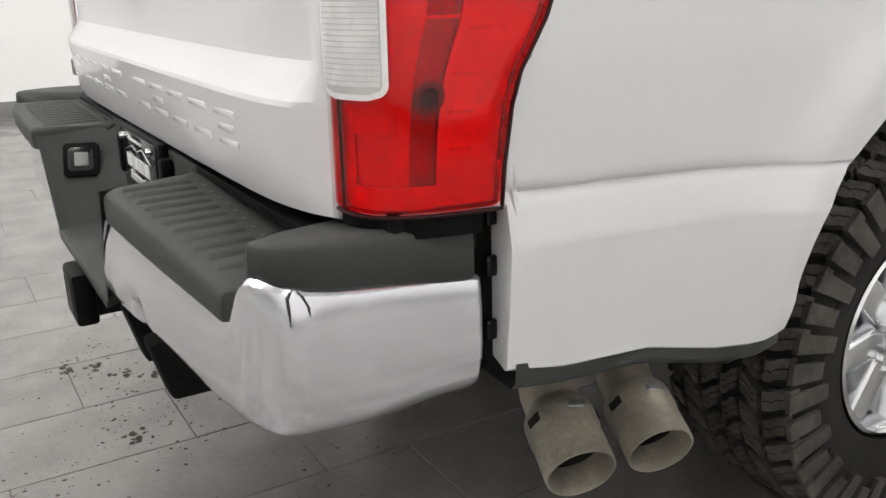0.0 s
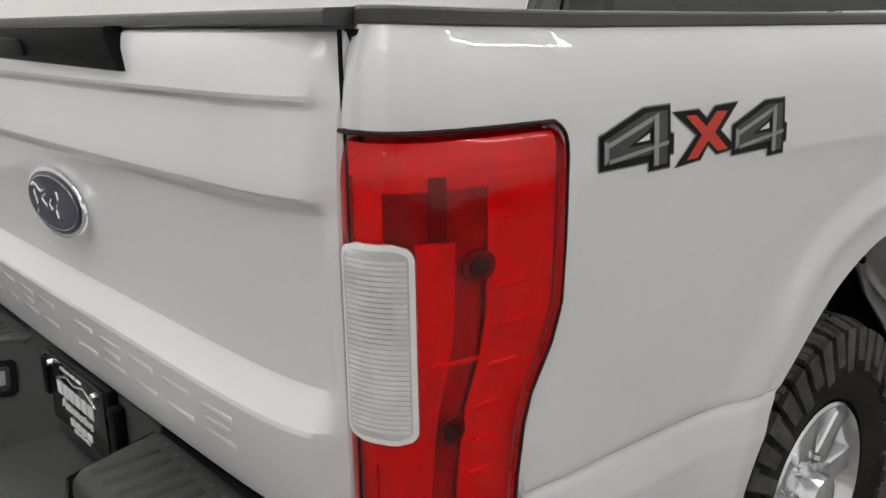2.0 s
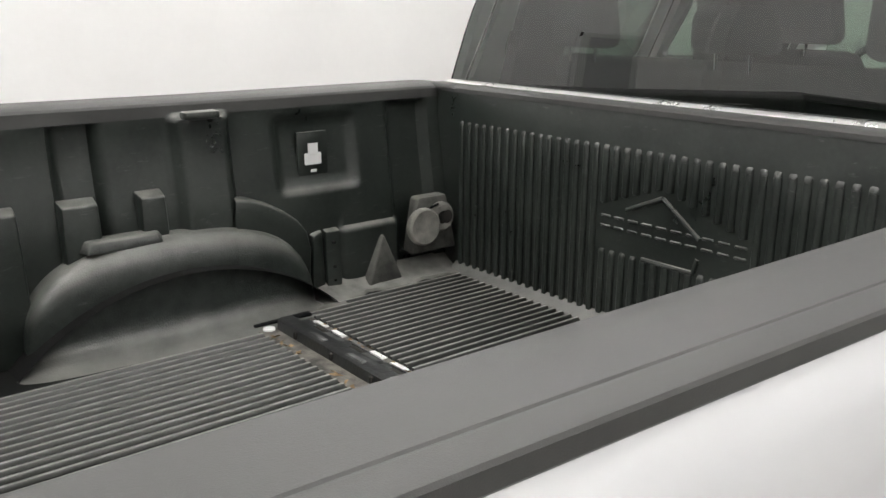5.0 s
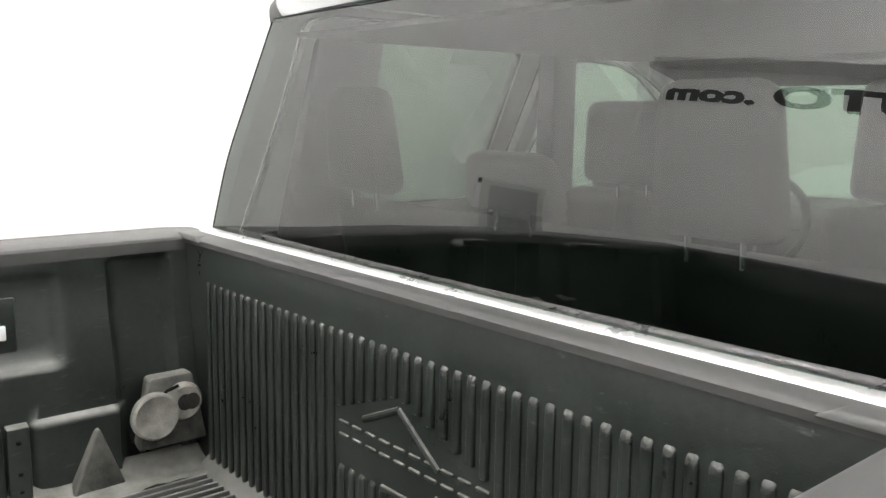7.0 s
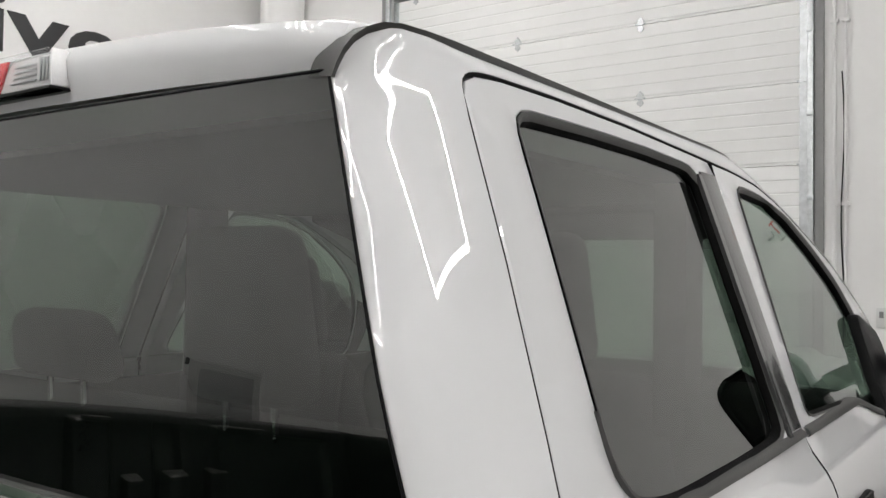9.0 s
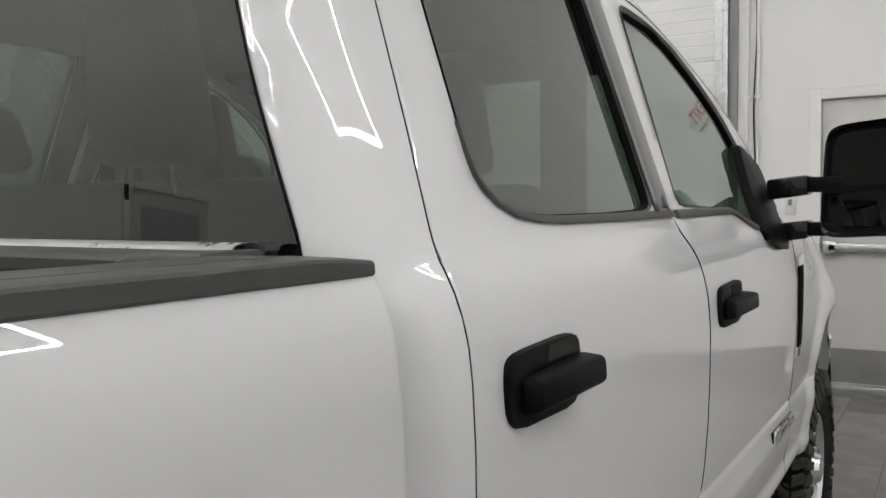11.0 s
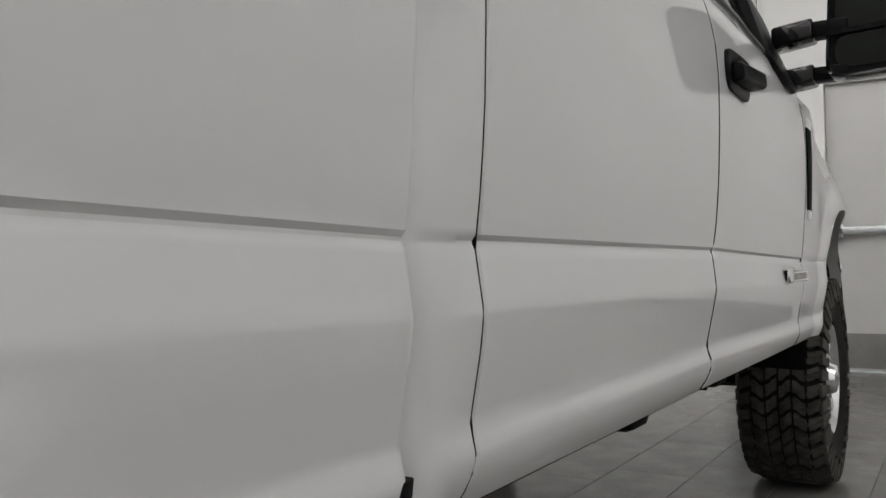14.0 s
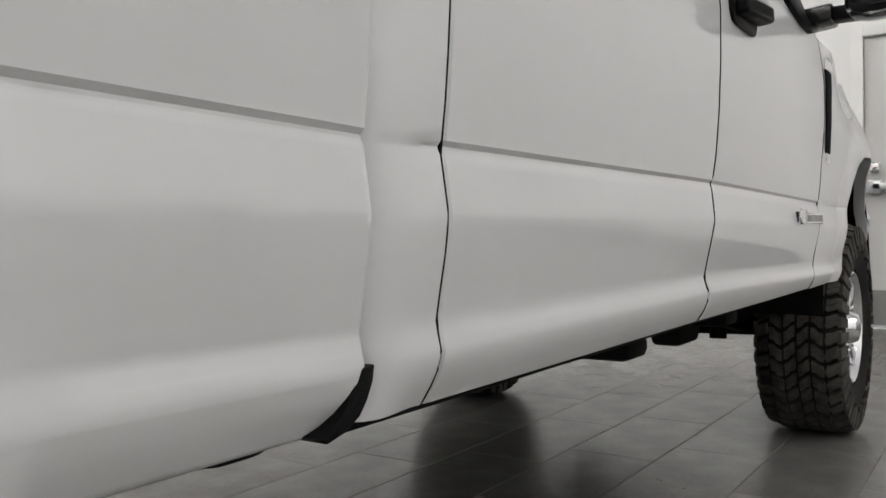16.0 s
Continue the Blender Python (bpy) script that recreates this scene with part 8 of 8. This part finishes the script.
def decal(side):
    thing = None
    tone = {"black": DECAL_BLACK, "white": PLATE_WHITE, "light": DECAL_LIGHT}
    for shape, fill, y0, sx, sz, z0 in ((FOUR, FOUR_FILL, 0.311, 0.170, 0.078, 1.329), (CROSS, CROSS_FILL, 0.473, 0.178, 0.080, 1.316), (FOUR, FOUR_FILL, 0.630, 0.170, 0.080, 1.314)):
        put = lambda loop: [(y0 + x * sx, z0 + z * sz) for x, z in loop]
        thing = decal_sheet(side, put(shape), DECAL_GREY, 0.0012, thing)
        decal_sheet(side, [(y0 + p.x, z0 + p.y) for p in inset(shape, 0.0022, sx, sz)], DECAL_BLACK, 0.0018, thing)
        decal_sheet(side, put(fill), DECAL_RED if shape is CROSS else DECAL_DARK, 0.0024, thing)
        for k, (mat, loop) in enumerate(() if shape is CROSS else FOUR_MARKS):
            decal_sheet(side, put(loop), tone[mat], 0.0030 + 0.0004 * k, thing)


decal(1)
decal(-1)

# roof
rows = []
for x in [-0.735, -0.72, -0.70, -0.67, -0.62] + list(np.linspace(-0.55, 0.55, 23)) + [0.62, 0.67, 0.70, 0.72, 0.735]:
    row = []
    zt = 2.022 + 0.012 * (1 - (x / 0.77) ** 2)
    yb = 2.252 + 0.022 * (abs(x) / 0.70) ** 4 + 0.075 * smooth01((abs(x) - 0.69) / 0.045)
    z1 = roof_z(x, 2.28)
    row += [(x, yb + 0.030, zt), (x, yb + 0.012, zt + 0.002), (x, yb + 0.003, zt + 0.4 * (z1 - zt)), (x, yb + 0.002, zt + 0.7 * (z1 - zt)), (x, yb + 0.010, z1 - 0.006), (x, yb + 0.028, z1)]
    for y in list(np.linspace(2.40, 3.80, 28)):
        row.append((x, y, roof_z(x, y)))
    rows.append(row)
link_mesh("roof", *grid(rows), PAINT, truck, "white cab roof panel", sharp=35)
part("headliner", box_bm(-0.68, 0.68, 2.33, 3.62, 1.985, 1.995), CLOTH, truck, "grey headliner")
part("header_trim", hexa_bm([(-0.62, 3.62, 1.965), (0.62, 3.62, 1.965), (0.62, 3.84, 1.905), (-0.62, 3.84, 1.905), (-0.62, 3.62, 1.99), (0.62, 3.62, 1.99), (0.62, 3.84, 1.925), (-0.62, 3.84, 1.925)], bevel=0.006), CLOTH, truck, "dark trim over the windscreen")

# high brake lamp: red middle that narrows downward between two clear cargo lamps, on a thin black foot
bl = tagged(part("brake_light", box_bm(-0.228, 0.228, 2.230, 2.272, 2.048, 2.0535, bevel=0.002), GLOSS_BLACK, truck), "high brake light with clear cargo lamps")


def lamp_piece(name, x0, x1, t0, t1, y, z0, z1, deep, mat, parent, label="", bevel=0.002):
    """A leaning slab that runs from x0..x1 at its foot to t0..t1 at its top."""
    return part(name, hexa_bm([(x0, y, z0), (x1, y, z0), (x1, y + deep, z0), (x0, y + deep, z0), (t0, y + 0.003, z1), (t1, y + 0.003, z1), (t1, y + deep, z1), (t0, y + deep, z1)], bevel=bevel), mat, parent, label)


lamp_piece("lamp_back", -0.219, 0.219, -0.214, 0.214, 2.2445, 2.054, 2.103, 0.027, GALV, bl, "silver reflector tray")
red_lens = lamp_piece("red_lens", -0.078, 0.078, -0.102, 0.102, 2.2365, 2.056, 2.102, 0.0075, RED_BRIGHT, bl, "red brake lens")
lamp_piece("red_cell", -0.056, 0.056, -0.060, 0.060, 2.2350, 2.064, 2.092, 0.003, RED_INNER, red_lens)
for q in (-1, 1):
    tray = lamp_piece("cargo_reflector", *sorted((q * 0.082, q * 0.213)), *sorted((q * 0.106, q * 0.209)), 2.2400, 2.057, 2.101, 0.004, WHITE_LENS, bl, "pale cargo lamp reflector")
    for k in range(4):
        z = 2.066 + 0.0075 * k
        part("flute", box_bm(*sorted((q * (0.112 + 0.003 * k), q * 0.176)), 2.2385 + 0.0005 * k, 2.2408, z, z + 0.0022), GALV, tray)
    for k in range(3):
        x = q * (0.188 + 0.008 * k)
        part("cell", box_bm(x - 0.0025, x + 0.0025, 2.2380, 2.2410, 2.064, 2.096, bevel=0.001, seg=1), GALV, tray)
lamp_piece("lamp_cover", -0.224, 0.224, -0.219, 0.219, 2.2300, 2.0538, 2.1055, 0.004, LENS_CLEAR, bl, "clear lamp cover", bevel=0.0018)
for q in (-1, 1):
    lamp_piece("cover_end", *sorted((q * 0.2245, q * 0.2285)), *sorted((q * 0.2195, q * 0.2235)), 2.2315, 2.0538, 2.105, 0.040, WHITE_LENS, bl, bevel=0.0015)

# rear window: gently bowed pane with a dark border
rows = []
for u in np.linspace(-1, 1, 41):
    row = []
    for k in np.linspace(0, 1, 22):
        z = 1.505 + 0.522 * k
        w = 0.890 - 0.39 * (z - 1.51)
        row.append((u * w, 2.200 + glass_lean(z) - glass_bow(z) * (1 - u * u), z))
    rows.append(row)
link_mesh("rear_window", *grid(rows), TINT, truck, "large dark tinted rear window")
edge = [(u * 0.890, 2.200 - 0.012 * (1 - u * u), 1.506) for u in np.linspace(-1, 1, 20)] + [((0.890 - 0.39 * (z - 1.51)), 2.2 + glass_lean(z), z) for z in np.linspace(1.53, 2.02, 12)] + [(u * 0.690, 2.200 + glass_lean(2.024) - glass_bow(2.024) * (1 - u * u), 2.024) for u in np.linspace(1, -1, 20)] + [(-(0.890 - 0.39 * (z - 1.51)), 2.2 + glass_lean(z), z) for z in np.linspace(2.02, 1.53, 12)]
link_mesh("window_gasket", *tube(edge, 0.0020, 6, close=True), BLACK, truck, "black window gasket")
part("cab_back", box_bm(-0.86, 0.86, 2.215, 2.24, 0.70, 1.505), PAINT, truck, "white cab back panel")

# windscreen, cowl, bonnet and front end
rows = []
for u in np.linspace(-1, 1, 21):
    row = []
    for y, z in TOP_SEAM[12:] + [(4.44, 1.44)]:
        top = smooth01((z - 1.5) / 0.5)
        row.append((u * (green_x(z) - 0.064), y + 0.05 + 0.10 * (1 - u * u), z + 0.014 + 0.04 * top * (1 - u * u)))
    rows.append(row)
link_mesh("windscreen", *grid(rows), CLEAR, truck, "clear curved windscreen")
rows = []
for u in np.linspace(-1, 1, 31):
    row = []
    for y in np.linspace(4.42, 6.16, 24):
        k = (y - 4.42) / 1.74
        w = 0.955 - 0.02 * k - 0.085 * smooth01((y - 4.6) / 0.7) - 0.06 * smooth01((y - 5.40) / 0.35) - 0.14 * smooth01((y - 5.75) / 0.5) ** 2
        z = 1.455 - 0.03 * k - 0.07 * smooth01((k - 0.86) / 0.14) + 0.03 * (1 - u * u) - 0.03 * smooth01((abs(u) - 0.9) / 0.1) + 0.035 * smooth01((0.62 - abs(u)) / 0.08) * smooth01((1 - k) / 0.1)
        row.append((u * w, y, z))
    rows.append(row)
link_mesh("bonnet", *grid(rows), PAINT, truck, "white bonnet with a raised middle")
front = part("grille", box_bm(-0.62, 0.62, 6.10, 6.20, 0.95, 1.36, bevel=0.03), GLOSS_BLACK, truck, "black grille with chrome bars")
for z in (1.02, 1.15, 1.28):
    part("grille_bar", box_bm(-0.60, 0.60, 6.18, 6.225, z, z + 0.06, bevel=0.012), CHROME, front)
for side in (1, -1):
    hl = part("headlight", box_bm(side * 0.63, side * 0.86, 6.02, 6.18, 1.02, 1.34, bevel=0.03), WHITE_LENS, truck, "clear headlight")
fb = part("front_bumper", hexa_bm([(-0.88, 6.05, 0.60), (0.88, 6.05, 0.60), (0.80, 6.33, 0.60), (-0.80, 6.33, 0.60), (-0.95, 6.0, 0.92), (0.95, 6.0, 0.92), (0.86, 6.36, 0.92), (-0.86, 6.36, 0.92)], bevel=0.04, seg=3), CHROME, truck, "chrome front bumper")
part("engine_bay", box_bm(-0.80, 0.80, 4.62, 6.08, 0.62, 1.36), DARK, truck, "dark engine bay")
part("firewall", box_bm(-0.93, 0.93, 4.50, 4.60, 0.70, 1.43), TRIM_DARK, truck, "dark firewall")

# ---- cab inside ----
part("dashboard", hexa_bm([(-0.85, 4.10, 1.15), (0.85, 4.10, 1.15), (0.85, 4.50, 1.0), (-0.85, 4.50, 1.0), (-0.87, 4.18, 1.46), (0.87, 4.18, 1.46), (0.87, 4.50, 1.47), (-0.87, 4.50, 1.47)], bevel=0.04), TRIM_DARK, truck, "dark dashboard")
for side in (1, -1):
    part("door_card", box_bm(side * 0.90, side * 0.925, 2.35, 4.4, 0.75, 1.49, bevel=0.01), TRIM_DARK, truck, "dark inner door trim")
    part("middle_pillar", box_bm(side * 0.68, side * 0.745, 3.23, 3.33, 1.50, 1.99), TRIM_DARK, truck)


def seat(name, x0, x1, y, heads, label):
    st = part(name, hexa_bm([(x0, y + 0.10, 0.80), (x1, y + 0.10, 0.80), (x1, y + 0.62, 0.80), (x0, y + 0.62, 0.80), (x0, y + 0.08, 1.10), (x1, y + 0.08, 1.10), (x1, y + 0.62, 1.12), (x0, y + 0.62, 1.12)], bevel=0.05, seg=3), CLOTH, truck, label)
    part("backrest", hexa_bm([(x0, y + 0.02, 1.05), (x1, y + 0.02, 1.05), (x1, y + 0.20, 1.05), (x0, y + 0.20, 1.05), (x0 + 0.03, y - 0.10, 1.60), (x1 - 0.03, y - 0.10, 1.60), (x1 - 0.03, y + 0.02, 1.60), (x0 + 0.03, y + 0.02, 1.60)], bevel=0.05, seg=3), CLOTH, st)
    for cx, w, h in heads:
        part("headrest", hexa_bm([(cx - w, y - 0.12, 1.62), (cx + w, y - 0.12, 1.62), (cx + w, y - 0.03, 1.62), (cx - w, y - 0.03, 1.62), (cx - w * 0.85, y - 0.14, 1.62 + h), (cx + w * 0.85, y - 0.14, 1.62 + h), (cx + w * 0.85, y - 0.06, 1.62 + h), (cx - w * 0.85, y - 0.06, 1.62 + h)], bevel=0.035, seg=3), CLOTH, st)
        for dx in (-0.05, 0.05):
            link_mesh("headrest_post", *tube([(cx + dx, y - 0.08, 1.57), (cx + dx, y - 0.085, 1.64)], 0.006, 8), CHROME_BRIGHT, st)


for side in (1, -1):
    part("pillar_trim", hexa_bm([(side * 0.80, 2.36, 1.48), (side * 0.80, 2.58, 1.48), (side * 0.86, 2.58, 1.48), (side * 0.86, 2.36, 1.48), (side * 0.69, 2.40, 1.99), (side * 0.69, 2.60, 1.99), (side * 0.72, 2.60, 1.99), (side * 0.72, 2.40, 1.99)], bevel=0.012), CLOTH, truck, "dark rear pillar trim")
seat("rear_bench", -0.72, 0.72, 2.52, ((-0.56, 0.12, 0.25), (-0.05, 0.125, 0.12), (0.40, 0.115, 0.25)), "dark grey cloth rear bench seat")
seat("front_seat", -0.64, -0.10, 3.28, ((-0.34, 0.17, 0.23),), "dark grey cloth front seat")
seat("front_seat", 0.12, 0.68, 3.36, ((0.38, 0.155, 0.28),), "dark grey cloth front seat")
part("centre_console", box_bm(-0.14, 0.14, 3.5, 4.15, 0.8, 1.20, bevel=0.03), TRIM_DARK, truck)
ring = [(-0.42 + 0.17 * math.cos(a), 4.02 + 0.17 * math.sin(a) * 0.35, 1.44 + 0.17 * math.sin(a) * 0.94) for a in np.linspace(0, 2 * math.pi, 33)[:-1]]
sw = link_mesh("steering_wheel", *tube(ring, 0.015, 8, close=True), TRIM_DARK, truck, "dark steering wheel")
for a in (0.0, math.pi, -math.pi / 2):
    link_mesh("wheel_spoke", *tube([(-0.42, 4.03, 1.44), (-0.42 + 0.17 * math.cos(a), 4.02 + 0.17 * math.sin(a) * 0.35, 1.44 + 0.16 * math.sin(a))], 0.014, 6), TRIM_DARK, sw)
part("rear_view_mirror", box_bm(-0.12, 0.12, 3.93, 3.96, 1.83, 1.90, bevel=0.012), TRIM_DARK, truck, "dark rear-view mirror")

# ---- floor tiles, in rows along the truck, each row shifted by a third ----
TLEN, TWID, GAP = 0.670, 0.335, 0.003
ROW0, JOINT0 = -0.577, 0.050


def tile_mesh(w, l, name="tile"):
    bm = box_bm(0, w, 0, l, -0.010, 0.0, bevel=0.0012, seg=1)
    verts = [v.co.copy() for v in bm.verts]
    bm.verts.index_update()
    faces = [[v.index for v in f.verts] for f in bm.faces]
    bm.free()
    return verts, faces


tv, tf = tile_mesh(TWID - GAP, TLEN - GAP)
tm = bpy.data.meshes.new("tile")
tm.from_pydata(tv, [], tf)
tm.materials.append(TILE)
rest_v, rest_f = [], []
count = 0
for r in range(-20, 21):
    x = ROW0 + r * TWID
    shift = JOINT0 + (r % 3) * TLEN / 3
    for k in range(-13, 15):
        y = shift + k * TLEN
        if x < XL or x + TWID > XR or y < YB or y + TLEN > YF:
            if x + TWID < XL or x > XR or y + TLEN < YB or y > YF:
                continue
            near = False
        else:
            near = (-2.0 < x < 0.9 and -0.9 < y < 1.3) or (-2.0 < x < 1.6 and 3.2 < y < 8.4)
        if near and count < 300:
            ob = new("tile", tm)
            ob.parent = floor
            ob.location = (x + GAP / 2, y + GAP / 2, FLOOR)
            count += 1
        else:
            k0 = len(rest_v)
            rest_v += [(v.x + x + GAP / 2, v.y + y + GAP / 2, v.z + FLOOR) for v in tv]
            rest_f += [tuple(i + k0 for i in q) for q in tf]
rest = link_mesh("tile_field", rest_v, rest_f, TILE, floor, "grey wood-grain floor tiles further off")
rest["kind"] = "stuff"

# dirt fallen from the tyres
rng = random.Random(11)
verts, faces = [], []


def crumb(x, y, s, flat=0.5):
    k = len(verts)
    ring = [(x + s * rng.uniform(0.6, 1.2) * math.cos(a), y + s * rng.uniform(0.6, 1.2) * math.sin(a)) for a in (0.2, 1.4, 2.6, 3.9, 5.1)]
    verts.extend([(px, py, FLOOR + 0.0002) for px, py in ring] + [(x + rng.uniform(-0.3, 0.3) * s, y + rng.uniform(-0.3, 0.3) * s, FLOOR + s * flat)])
    for i in range(5):
        faces.append((k + i, k + (i + 1) % 5, k + 5))


for k in range(420):
    cx, cy = rng.choice(((-0.90, -0.14), (-0.82, -0.05), (-0.45, -0.10), (-0.35, 0.05), (-0.70, 0.2), (0.05, 0.35), (-0.2, -0.3)))
    crumb(cx + rng.gauss(0, 0.11), cy + rng.gauss(0, 0.11), rng.choice((0.002, 0.003, 0.003, 0.004, 0.006)), 0.5)
for cx, cy in ((-0.868, -0.176), (-0.843, -0.10), (-0.74, -0.02), (-0.70, 0.05), (-0.33, -0.08)):
    for k in range(9):
        crumb(cx + rng.gauss(0, 0.018), cy + rng.gauss(0, 0.018), rng.uniform(0.006, 0.014), 0.5)
for k in range(90):
    crumb(rng.uniform(-0.5, 1.2), rng.uniform(3.6, 7.0), rng.choice((0.002, 0.003, 0.005)), 0.4)
dirt = link_mesh("floor_dirt", verts, faces, DEBRIS, None)
tagged(dirt, "crumbs of dark dirt scattered on the floor tiles", "dirt", kind="stuff")

# a thing, its parts and their pieces, and no deeper
def depth(ob):
    return 0 if ob.parent is None else 1 + depth(ob.parent)


bpy.context.view_layer.update()
for ob in [o for o in scene.objects if depth(o) > 2]:
    place, up = ob.matrix_world.copy(), ob.parent.parent
    ob.parent = up
    ob.matrix_parent_inverse = up.matrix_world.inverted()
    ob.matrix_basis = place
